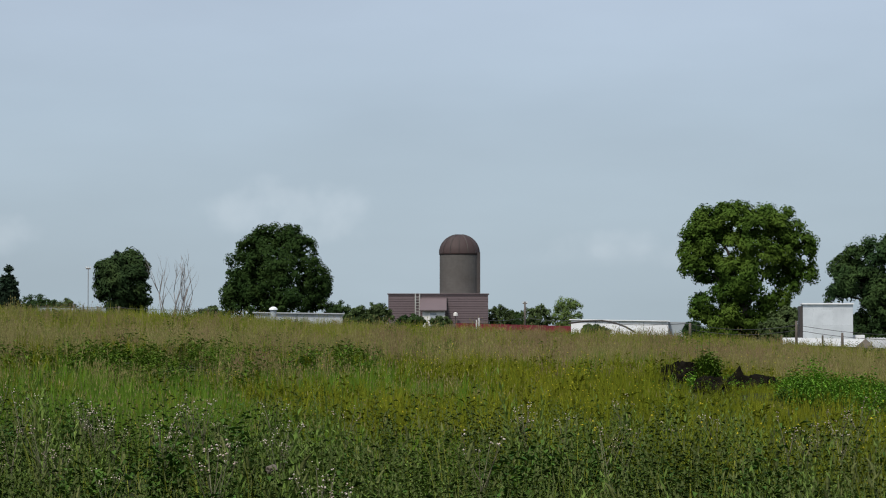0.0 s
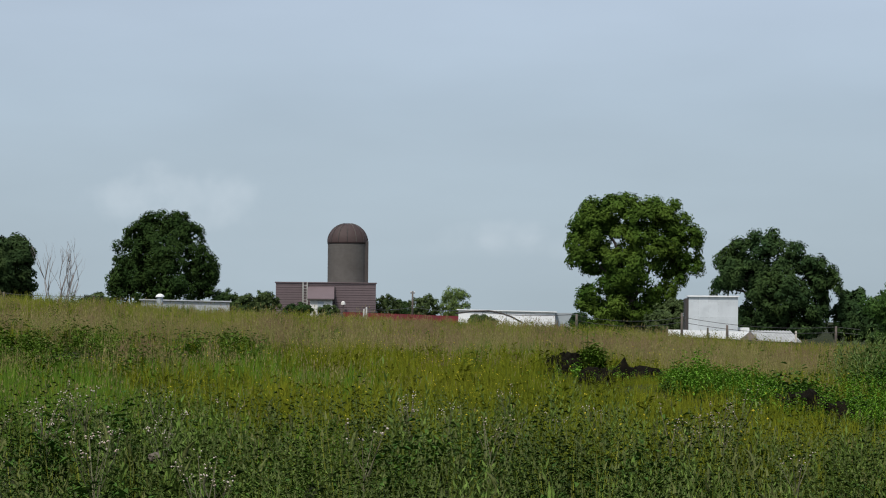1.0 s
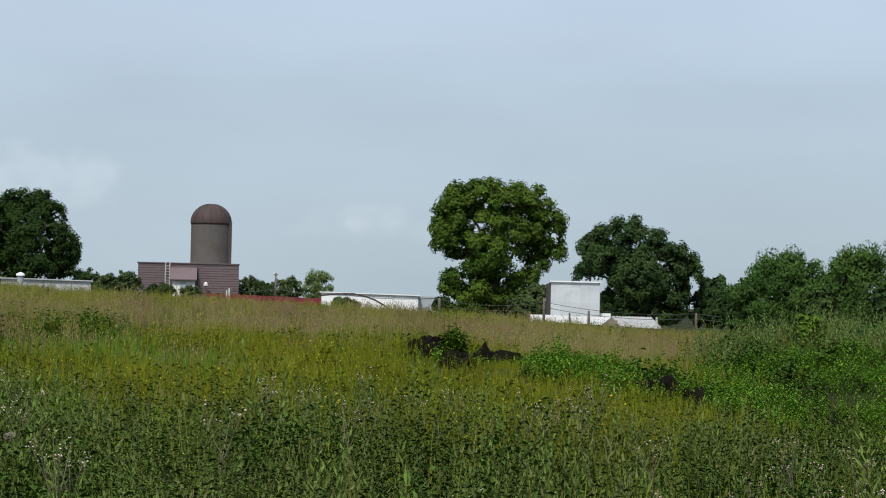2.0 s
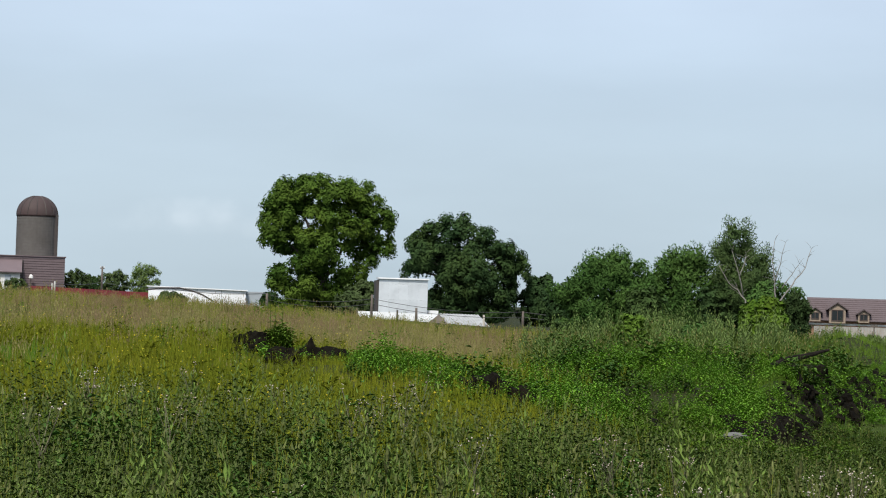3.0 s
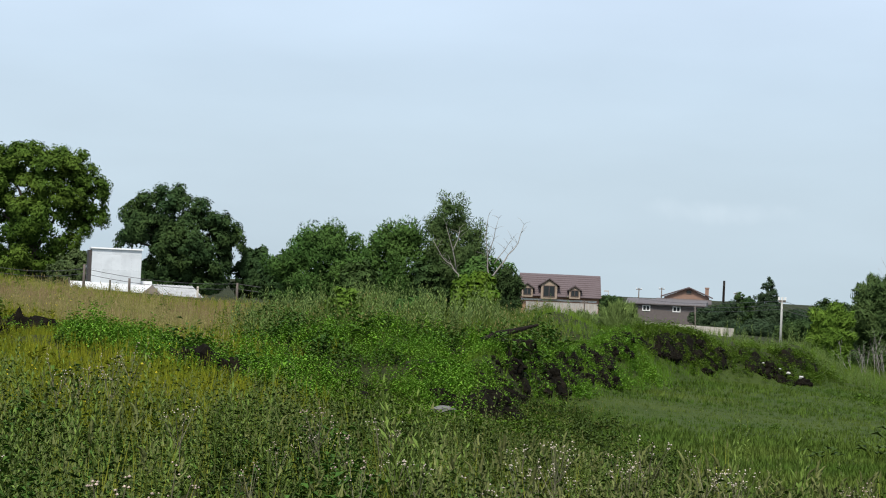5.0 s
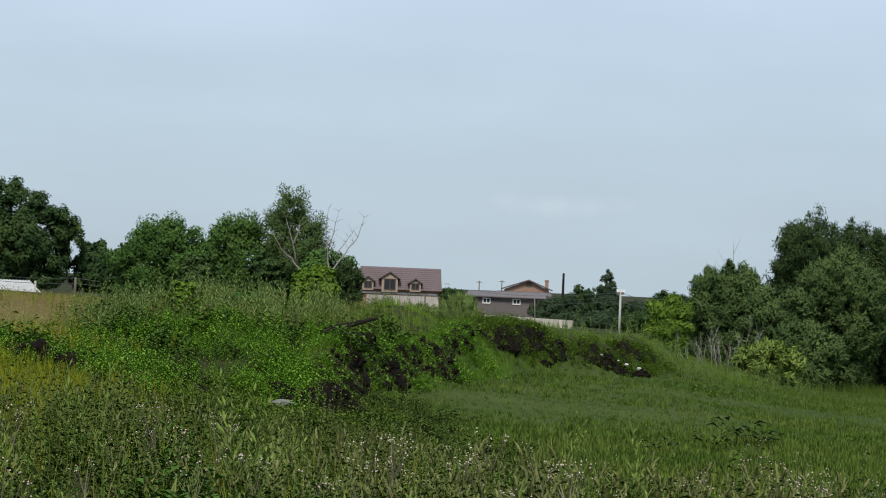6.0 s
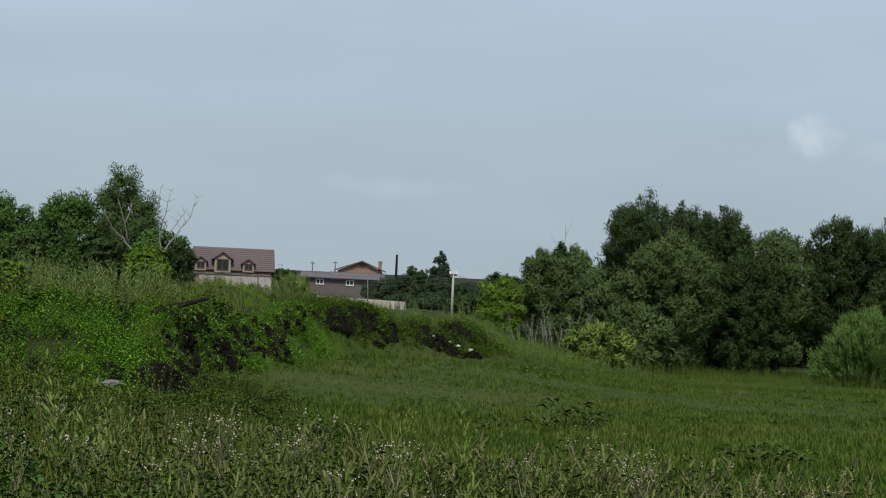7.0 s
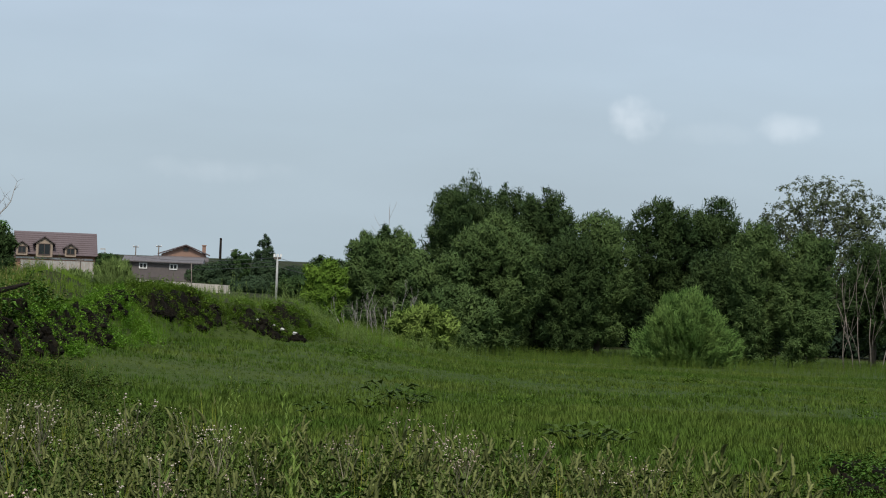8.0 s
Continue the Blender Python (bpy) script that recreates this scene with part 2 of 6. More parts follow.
M["fence_board"] = paint("grey_fence_board", (0.33, 0.32, 0.29), 0.85, vary=0.2, grain=5, size=0.8, dirt=(0.20, 0.19, 0.16), dirty=0.5, random=0.15)
M["old_board"] = paint("old_grey_board", (0.20, 0.17, 0.145), 0.9, vary=0.25, grain=5, size=0.6)
M["post"] = paint("timber_post", (0.12, 0.10, 0.085), 0.9, vary=0.25, grain=5)
M["pole"] = paint("concrete_pole", (0.40, 0.40, 0.38), 0.9, vary=0.1, grain=4, size=1.5)
M["wire"] = paint("wire", (0.05, 0.05, 0.05), 0.6)
M["tile"] = paint("brown_roof_tile", (0.112, 0.084, 0.086), 0.65, vary=0.15, grain=3, size=2.0, dirt=(0.085, 0.06, 0.058), dirty=0.5)
M["stucco"] = paint("cream_stucco", (0.30, 0.235, 0.178), 0.9, vary=0.08, grain=4, size=2)
M["brick"] = paint("orange_brick", (0.36, 0.20, 0.135), 0.9, vary=0.2, grain=4, size=1.5, dirt=(0.25, 0.16, 0.12), dirty=0.5)
M["brick_red"] = paint("red_brick", (0.25, 0.155, 0.115), 0.9, vary=0.2, grain=4, size=1.5)
M["grey_wall"] = paint("grey_brick_wall", (0.112, 0.096, 0.092), 0.9, vary=0.25, grain=2.5, size=2)
M["grey_roof"] = paint("grey_roof_sheet", (0.12, 0.105, 0.105), 0.6, vary=0.12, grain=1.5, size=2)
M["frame"] = paint("white_frame", (0.72, 0.72, 0.70), 0.5, vary=0.04)
M["dark_frame"] = paint("brown_frame", (0.08, 0.055, 0.045), 0.5, vary=0.1)
M["litter"] = paint("pale_litter", (0.50, 0.49, 0.46), 0.6, vary=0.15, grain=9, size=0.2)
glass, nt_, b_ = nodes_of("window_glass")
b_.inputs["Base Color"].default_value = (0.025, 0.03, 0.032, 1)
b_.inputs["Roughness"].default_value = 0.08
M["glass"] = glass


def ground_material(name, dark, thatch, low, high):
    m, nt, bsdf = nodes_of(name)
    N, L = nt.nodes.new, nt.links.new
    tc = N("ShaderNodeTexCoord")
    a, b, c = N("ShaderNodeTexNoise"), N("ShaderNodeTexNoise"), N("ShaderNodeTexNoise")
    for n, s, d in ((a, 0.06, 5), (b, 0.5, 6), (c, 7.0, 4)):
        n.inputs["Scale"].default_value, n.inputs["Detail"].default_value = s, d
        L(tc.outputs["Object"], n.inputs["Vector"])
    r1, r2 = N("ShaderNodeValToRGB"), N("ShaderNodeValToRGB")
    r1.color_ramp.elements[0].position, r1.color_ramp.elements[0].color = 0.38, (*dark, 1)
    r1.color_ramp.elements[1].position, r1.color_ramp.elements[1].color = 0.62, (*thatch, 1)
    r2.color_ramp.elements[0].position, r2.color_ramp.elements[0].color = 0.35, (*low, 1)
    r2.color_ramp.elements[1].position, r2.color_ramp.elements[1].color = 0.70, (*high, 1)
    L(a.outputs["Fac"], r1.inputs[0])
    L(b.outputs["Fac"], r2.inputs[0])
    mix = N("ShaderNodeMix")
    mix.data_type = "RGBA"
    L(c.outputs["Fac"], mix.inputs["Factor"])
    L(r1.outputs[0], mix.inputs["A"])
    L(r2.outputs[0], mix.inputs["B"])
    L(mix.outputs["Result"], bsdf.inputs["Base Color"])
    bsdf.inputs["Roughness"].default_value = 0.95
    bsdf.inputs["Specular IOR Level"].default_value = 0.1
    bp = N("ShaderNodeBump")
    bp.inputs["Strength"].default_value, bp.inputs["Distance"].default_value = 1.0, 0.12
    L(c.outputs["Fac"], bp.inputs["Height"])
    L(bp.outputs[0], bsdf.inputs["Normal"])
    return m


M["ground"] = ground_material("field_ground", (0.026, 0.034, 0.011), (0.045, 0.050, 0.018), (0.009, 0.011, 0.005), (0.028, 0.034, 0.011))
M["turf"] = ground_material("grazed_turf", (0.034, 0.060, 0.009), (0.050, 0.070, 0.014), (0.025, 0.046, 0.008), (0.054, 0.078, 0.015))

# ---- the lie of the land: heights over azimuth and distance ----
LAND_AZ = np.array([-30, -10, 5, 11, 17, 22, 25, 30, 40])
LAND_D = np.array([0, 15, 40, 60, 110, 135, 200, 400, 3000])
LAND_Z = np.array([
    (0, -0.10, 0.30, 0.90, 2.30, 2.30, 1.4, 1.0, 0),
    (0, -0.10, 0.30, 0.90, 2.30, 2.30, 1.5, 1.2, 0),
    (0, -0.15, 0.10, 0.45, 1.00, 0.95, 0.6, 0.6, 0),
    (0, -0.25, -0.25, 0.10, 0.10, 0.05, 0.0, -0.5, 0),
    (0, -0.35, -0.75, -0.35, -0.2, -0.3, -0.6, -2.0, 0),
    (0, -0.40, -0.85, -0.60, -0.60, -0.60, -0.8, -2.8, 0),
    (0, -0.50, -0.85, -0.78, -0.8, -0.85, -1.0, -2.8, 0),
    (0, -0.55, -0.80, -1.20, -2.4, -2.9, -3.0, -3.0, -1),
    (0, -0.55, -0.80, -1.25, -2.5, -3.0, -3.0, -3.0, -1)])


def bilinear(az, d):
    i = np.clip(np.searchsorted(LAND_AZ, az) - 1, 0, len(LAND_AZ) - 2)
    j = np.clip(np.searchsorted(LAND_D, d) - 1, 0, len(LAND_D) - 2)
    u = np.clip((az - LAND_AZ[i]) / (LAND_AZ[i + 1] - LAND_AZ[i]), 0, 1)
    v = np.clip((d - LAND_D[j]) / (LAND_D[j + 1] - LAND_D[j]), 0, 1)
    u = u * u * (3 - 2 * u) * 0.5 + u * 0.5
    return (LAND_Z[i, j] * (1 - u) + LAND_Z[i + 1, j] * u) * (1 - v) + (LAND_Z[i, j + 1] * (1 - u) + LAND_Z[i + 1, j + 1] * u) * v


def ripple(x, y, s, seed):
    """Cheap smooth unevenness, about -1 to 1."""
    r = np.random.RandomState(seed)
    z = 0
    for k in range(5):
        a, p, q = r.uniform(0, 6.283), r.uniform(0, 6.283), r.uniform(0.7, 1.6)
        z = z + np.sin((x * math.cos(a) + y * math.sin(a)) / s * q + p)
    return z / 3.2


def rise(e):
    e = np.clip(e, 0, 1)
    return e * e * (3 - 2 * e)


def low_band(az, d):
    """The strip of low green growth and clods that leads from the field to the heap."""
    mid = 51.5 - (az - 5.5) * 1.05
    return rise((az - 4.6) / 1.0) * rise((15.5 - az) / 2.0) * rise((d - mid + 4.5) / 2.5) * rise((mid + 4.0 - d) / 2.5)


def mound(az, d):
    """The overgrown spoil heap, and the bank that runs on from it."""
    bulge = 1 + 0.10 * np.sin(az * 2.1) + 0.06 * np.sin(az * 5.3 + 1)
    top = rise((az - 11.2) / 4.0) * rise((22.8 - az) / 1.6)
    front = 42.8 + np.clip(18.0 - az, 0, 9) * 0.3 + np.clip(az - 18.0, 0, 9) * 4.8
    run = np.interp(az, [12, 14, 17], [12.0, 11.0, 7.0])
    h = 0.92 * top * rise((d - front) / run) * rise((84 - d) / 14) * bulge
    ridge = 66 + (az - 21) * 2.9
    b = np.interp(az, [20, 23, 25.5, 26.6], [1.3, 1.0, 0.7, 0.0]) * rise((az - 17.0) / 2.5) * rise((d - ridge + 2) / 4.5) * rise((ridge + 30 - d) / 20)
    c = 0.30 * low_band(az, d)
    return np.maximum(np.maximum(h, b), c)


def land(x, y):
    x, y = np.asarray(x, float), np.asarray(y, float)
    d, az = np.hypot(x, y), np.degrees(np.arctan2(x, y))
    z = sum(bilinear(az + da, d * (1 + dd)) for da in (-1.2, 0, 1.2) for dd in (-0.08, 0, 0.08)) / 9
    heap = mound(az, d)
    z = z + heap + np.clip(heap * 1.6, 0, 1) * (0.26 * ripple(x, y, 0.8, 8) + 0.12 * ripple(x, y, 0.36, 9))
    return z + 0.05 * ripple(x, y, 2.3, 3) * np.clip(d / 10, 0, 1) * (1 - 0.7 * rise((az - 20) / 3)) + 0.10 * ripple(x, y, 9.0, 4) * np.clip(d / 30, 0, 1)


def polar(az, d):
    a = np.radians(az)
    return d * np.sin(a), d * np.cos(a)


def spot(az, d, up=0.0):
    x, y = polar(az, d)
    return Vector((float(x), float(y), float(land(x, y)) + up))


def facing(az, d, turn=0.0, up=0.0):
    """A pose at that place: its x to the right, its y away from the viewer."""
    p = spot(az, d, up)
    return pose(p.x, p.y, p.z, 0, 0, -az + turn)


def mesh_from(name, verts, tris, mats, mat_ids=None, smooth=False):
    verts, tris = np.asarray(verts, np.float32), np.asarray(tris, np.int32)
    me = bpy.data.meshes.new(name)
    me.vertices.add(len(verts))
    me.vertices.foreach_set("co", verts.ravel())
    k = tris.shape[1]
    me.loops.add(tris.size)
    me.loops.foreach_set("vertex_index", tris.ravel())
    me.polygons.add(len(tris))
    me.polygons.foreach_set("loop_start", np.arange(0, tris.size, k, dtype=np.int32))
    for m in mats:
        me.materials.append(m)
    if mat_ids is not None:
        me.polygons.foreach_set("material_index", np.asarray(mat_ids, np.int32))
    if smooth:
        me.polygons.foreach_set("use_smooth", np.ones(len(tris), bool))
    me.update(calc_edges=True)
    return me


def build_ground():
    inner = np.linspace(-14, 43, 260)
    az = np.concatenate([np.linspace(-180, -14, 40)[:-1], inner, np.linspace(43, 180, 34)[1:-1]])
    d = np.concatenate([[0.0, 2, 4, 6, 8], np.linspace(10, 130, 180), np.geomspace(134, 3500, 40)])
    A, D = np.meshgrid(az, d, indexing="ij")
    x, y = polar(A, D)
    v = np.stack([x, y, land(x, y)], -1).reshape(-1, 3)
    n, m = A.shape
    i, j = np.meshgrid(np.arange(n), np.arange(m - 1), indexing="ij")
    i2 = (i + 1) % n
    q = np.stack([i * m + j, i * m + j + 1, i2 * m + j + 1, i2 * m + j], -1).reshape(-1, 4)
    c = v[q].mean(1)
    ca, cd = np.degrees(np.arctan2(c[:, 0], c[:, 1])), np.hypot(c[:, 0], c[:, 1])
    grazed = (ca > 19.5) & (cd > np.where(ca > 23, 22, 33)) & (mound(ca, cd) < 0.5) & (cd < 150)
    me = mesh_from("ground", v, q, [M["ground"], M["turf"]], grazed.astype(int), smooth=True)
    return tagged(new("ground", me), "uneven weedy field rising to a crest beside a low meadow", "field", kind="structure")


build_ground()


# ---- building blocks ----
def box(bm, x0, x1, y0, y1, z0, z1):
    v = [bm.verts.new((x, y, z)) for z in (z0, z1) for y in (y0, y1) for x in (x0, x1)]
    for f in ((0, 2, 3, 1), (4, 5, 7, 6), (0, 1, 5, 4), (2, 6, 7, 3), (0, 4, 6, 2), (1, 3, 7, 5)):
        bm.faces.new([v[i] for i in f])
    return v


def prism(bm, section, y0, y1):
    """A section in x and z, drawn out along y."""
    a = [bm.verts.new((x, y0, z)) for x, z in section]
    b = [bm.verts.new((x, y1, z)) for x, z in section]
    n = len(section)
    bm.faces.new(a)
    bm.faces.new(b[::-1])
    for i in range(n):
        bm.faces.new((a[i], b[i], b[(i + 1) % n], a[(i + 1) % n]))


def prism_x(bm, section, x0, x1):
    """A section in y and z, drawn out along x."""
    a = [bm.verts.new((x0, y, z)) for y, z in section]
    b = [bm.verts.new((x1, y, z)) for y, z in section]
    n = len(section)
    bm.faces.new(a[::-1])
    bm.faces.new(b)
    for i in range(n):
        bm.faces.new((a[i], a[(i + 1) % n], b[(i + 1) % n], b[i]))


def tube(bm, pts, radii, sides=6):
    """A round tapered tube along points."""
    rings = []
    for k, p in enumerate(pts):
        p = Vector(p)
        t = (Vector(pts[min(k + 1, len(pts) - 1)]) - Vector(pts[max(k - 1, 0)])).normalized()
        s = t.cross(Vector((0.31, 0.83, 0.12))).normalized()
        u = t.cross(s)
        rings.append([bm.verts.new(p + (s * math.cos(a) + u * math.sin(a)) * radii[k]) for a in [6.28318 * i / sides for i in range(sides)]])
    for a, b in zip(rings, rings[1:]):
        for i in range(sides):
            bm.faces.new((a[i], a[(i + 1) % sides], b[(i + 1) % sides], b[i]))
    bm.faces.new(rings[0][::-1])
    bm.faces.new(rings[-1])


def part(name, bm, material, parent, label="", smooth=False):
    me = bpy.data.meshes.new(name)
    bmesh.ops.recalc_face_normals(bm, faces=bm.faces)
    for f in bm.faces:
        f.smooth = smooth
    bm.to_mesh(me)
    bm.free()
    me.materials.append(material)
    ob = new(name, me)
    ob.parent = parent
    if label:
        tagged(ob, label)
    return ob


def boxes(name, material, parent, *dims, label=""):
    bm = bmesh.new()
    for d in dims:
        box(bm, *d)
    return part(name, bm, material, parent, label)


def thing(name, m, label, category, group="", kind=""):
    e = new(name)
    e.matrix_world = m
    e.empty_display_size = 0.2
    return tagged(e, label, category, group, kind)


# ---- trees and bushes ----
def leaf_cloud(lobes, count, size, rs, long=1.5, gaps=0.35, tuft=0.0, feather=0.0):
    """Leaves in twig tufts over the outside of overlapping lobes, round a thin dark core; lobes are x, y, z, rx, ry, rz."""
    lobes = np.array(lobes, float)
    lo, hi = (lobes[:, :3] - lobes[:, 3:]).min(0), (lobes[:, :3] + lobes[:, 3:]).max(0)
    heart, reach = (lo + hi) / 2, (hi - lo) / 2
    tuft = tuft or 0.21 * math.sqrt(reach[0] * reach[2])
    area = lobes[:, 3] * lobes[:, 5] + lobes[:, 3] * lobes[:, 4]

    def inside(p):
        return np.sqrt((((p[:, None] - lobes[None, :, :3]) / lobes[None, :, 3:]) ** 2).sum(2)).min(1)

    def on_lobes(n, r0, r1):
        pick = rs.choice(len(lobes), n, p=area / area.sum())
        way = rs.normal(size=(n, 3))
        way /= np.linalg.norm(way, axis=1)[:, None]
        return lobes[pick, :3] + way * lobes[pick, 3:] * rs.uniform(r0, r1, n)[:, None]

    n = int(np.clip(3.2 * area.sum() / tuft ** 2, 50, 4200))
    c = on_lobes(n, 0.70, 1.0)
    open_ = np.sin(c[:, 0] / tuft * 0.9 + 2 * np.sin(c[:, 2] / tuft * 0.6)) * np.sin(c[:, 2] / tuft * 0.8 + c[:, 1] / tuft * 0.5)
    c = c[(inside(c) > 0.66) & (c[:, 2] > 0.1) & (open_ > gaps * 1.5 - 1 + rs.uniform(-0.3, 0.3, n))]
    stray = on_lobes(n // 10, 1.0, 1.08)
    c = np.concatenate([c, stray[stray[:, 2] > 0.3]])
    out = (c - heart) / reach
    out /= np.linalg.norm(out, axis=1)[:, None] + 1e-6
    rise_ = out * (1 - feather * 0.6) + np.array([0, 0, 0.25 + feather])
    rise_ /= np.linalg.norm(rise_, axis=1)[:, None]
    rad = tuft * rs.uniform(0.45, 1.25, len(c))
    k = int(count * 0.88)
    pick = rs.choice(len(c), k, p=rad ** 1.6 / (rad ** 1.6).sum())
    way = rs.normal(size=(k, 3))
    way /= np.linalg.norm(way, axis=1)[:, None]
    u = rs.uniform(0, 1, k) ** 0.45
    along = (way * rise_[pick]).sum(1)[:, None] * rise_[pick]
    shape = (way - along) * (1 - 0.35 * feather) + along * (0.7 + 1.2 * feather)
    p = c[pick] + shape * (rad[pick] * u)[:, None]
    up = out[pick] * 0.35 + way * 0.75 + rs.normal(size=(k, 3)) * 0.25 + np.array([0, 0, 0.3])
    core = on_lobes(count - k, 0.1, 0.62)
    p, up = np.concatenate([p, core]), np.concatenate([up, rs.normal(size=core.shape) + (core - heart) / reach])
    big = np.concatenate([np.ones(k), np.full(len(core), 1.7)])
    lead = np.concatenate([rise_[pick] * feather * 2.2, np.zeros(core.shape)])
    keep = p[:, 2] > 0.05
    p, up, big, lead = p[keep], up[keep], big[keep], lead[keep]
    k = len(p)
    up /= np.linalg.norm(up, axis=1)[:, None] + 1e-6
    t = np.cross(up, rs.normal(size=(k, 3)))
    t = t / (np.linalg.norm(t, axis=1)[:, None] + 1e-6) + lead
    t /= np.linalg.norm(t, axis=1)[:, None] + 1e-6
    s = np.cross(up, t)
    w = (size * rs.uniform(0.6, 1.35, k) * big)[:, None]
    v = np.stack([p - t * w * long * 0.55 + s * w * 0.42, p - t * w * long * 0.45 - s * w * 0.5, p + t * w * long * 0.75], 1).reshape(-1, 3)
    return v, np.arange(k * 3).reshape(-1, 3)


def trunk_mesh(bm, lobes, height, radius, rs, limbs=8, bare=0.0):
    fork = height * 0.28
    tube(bm, [(0, 0, -0.4), (rs.uniform(-.1, .1), 0, fork * 0.5), (0, 0, fork), (0, 0, height * 0.62)], [radius * 1.25, radius, radius * 0.8, radius * 0.3], 8)
    order = rs.permutation(len(lobes))[:limbs]
    for i in order:
        x, y, z = lobes[i][:3]
        z0 = min(fork * rs.uniform(0.6, 1.3), z * 0.7)
        mid = (x * 0.45 + rs.uniform(-.3, .3), y * 0.45, (z0 + z) * 0.55)
        tube(bm, [(0, 0, z0), mid, (x, y, z)], [radius * 0.5, radius * 0.3, radius * 0.08], 5)


def tree(name, az, d, lobes, leaf, count, size, label, category, radius=0.3, seed=1, limbs=8, group="", gaps=0.35, long=1.5, tuft=0.0, feather=0.0, sink=0.0):
    """lobes: x, z, rx, rz in metres from the tree's foot, and y if given; depth follows from width."""
    rs = np.random.RandomState(seed)
    full = [(q[0], q[4] if len(q) > 4 else rs.uniform(-0.6, 0.4) * q[2], q[1], q[2], q[2] * rs.uniform(0.8, 1.1), q[3]) for q in lobes]
    e = thing(name, facing(az, d, 0, -sink), label, category, group)
    top = max(q[1] + q[3] for q in lobes)
    bm = bmesh.new()
    trunk_mesh(bm, full, top, radius, rs, limbs)
    part("trunk", bm, M["bark"], e, smooth=True)
    v, t = leaf_cloud(full, count, size, rs, long, gaps, tuft, feather)
    c = new("crown", mesh_from("crown", v, t, [leaf]))
    c.parent = e
    return e


def shaped(w, h, n, seed, low=0.12, top=0.5):
    """Lobes of a rounded crown of width w and height h, with n lumps."""
    rs = np.random.RandomState(seed)
    out = [(0, h * 0.5, w * 0.28, h * 0.33)]
    for k in range(n):
        a = 6.283 * k / n + rs.uniform(-.25, .25)
        r = rs.uniform(0.17, 0.25)
        x = math.cos(a) * (0.5 - r * 0.8) * w
        z = h * (0.5 + low * 0.5) + math.sin(a) * h * (0.5 - low * 0.5 - r * 0.8)
        out.append((x, z, r * w, r * h * rs.uniform(0.8, 1.05)))
    return out


def bare_tree(name, m, stems, material, label, category, seed, spread=0.5):
    """Leafless stems that fork three times; stems: x, lean in x, height, radius."""
    rs = np.random.RandomState(seed)
    e = thing(name, m, label, category)

    def grow(bm, p, way, length, rad, level):
        q = [p]
        wv = way.copy()
        for k in range(3):
            wv = (wv + Vector(rs.uniform(-.16, .16, 3)) + Vector((0, 0, 0.05))).normalized()
            q.append(q[-1] + wv * length / 3)
        tube(bm, q, [rad, rad * 0.85, rad * 0.7, rad * 0.5], 5)
        if level < 3:
            for k in range(3 if level == 0 else 2):
                side = Vector((rs.choice([-1, 1]) * rs.uniform(0.4, 1.0), rs.uniform(-.6, .6), rs.uniform(0.2, 0.8)))
                grow(bm, q[rs.randint(1, 4)], (wv + side * spread).normalized(), length * rs.uniform(0.45, 0.7), rad * 0.5, level + 1)

    for x, lean, h, rad in stems:
        bm = bmesh.new()
        grow(bm, Vector((x, 0, -0.3)), Vector((lean, 0, 1)).normalized(), h * 0.62, rad, 0)
        part("stem", bm, material, e, smooth=True)
    return e


def deg(d, degrees):
    return d * math.tan(radians(degrees))


def level(az, d, el):
    """Height above the ground at that place of what shows at elevation el."""
    return EYE + d * math.tan(radians(el)) - spot(az, d).z


# ---- farm: silo and barn ----
def silo():
    az, d = 0.395, 358
    e = thing("silo", facing(az, d), "grey concrete stave silo with a dark rusty dome", "silo")
    r, top, dome = deg(d, 0.475), level(az, d, 2.23), level(az, d, 1.78)
    bm = bmesh.new()
    tube(bm, [(0, 0, -1), (0, 0, dome)], [r, r], 40)
    part("wall", bm, M["concrete"], e)
    z = 1.0
    while z < dome - 0.3:
        bm = bmesh.new()
        tube(bm, [(0, 0, z), (0, 0, z + 0.06)], [r + 0.02, r + 0.02], 40)
        part("hoop", bm, M["hoop"], e)
        z += 0.45
    bm = bmesh.new()
    pts = [(r * 1.03 * math.cos(a), dome + (top - dome) * math.sin(a)) for a in [1.5708 * k / 9 for k in range(10)]]
    tube(bm, [(0, 0, dome - 0.25)] + [(0, 0, z) for _, z in pts], [r * 1.03] + [max(x, 0.05) for x, _ in pts], 40)
    dm = part("dome", bm, M["dome"], e, smooth=True)
    for k in range(14):
        a = 6.283 * k / 14 + 0.2
        bm = bmesh.new()
        tube(bm, [((x + 0.03) * math.cos(a), (x + 0.03) * math.sin(a), z) for x, z in pts[:-1]], [0.05] * 9, 4)
        part("rib", bm, M["dark_metal"] if k != 11 else M["hoop"], dm)
    bm = bmesh.new()
    box(bm, r * 0.90 - 0.25, r * 0.90 + 0.42, -r * 0.5, -r * 0.05, 0, dome + 0.1)
    part("chute", bm, M["dark_metal"], e, "dark vertical metal chute")


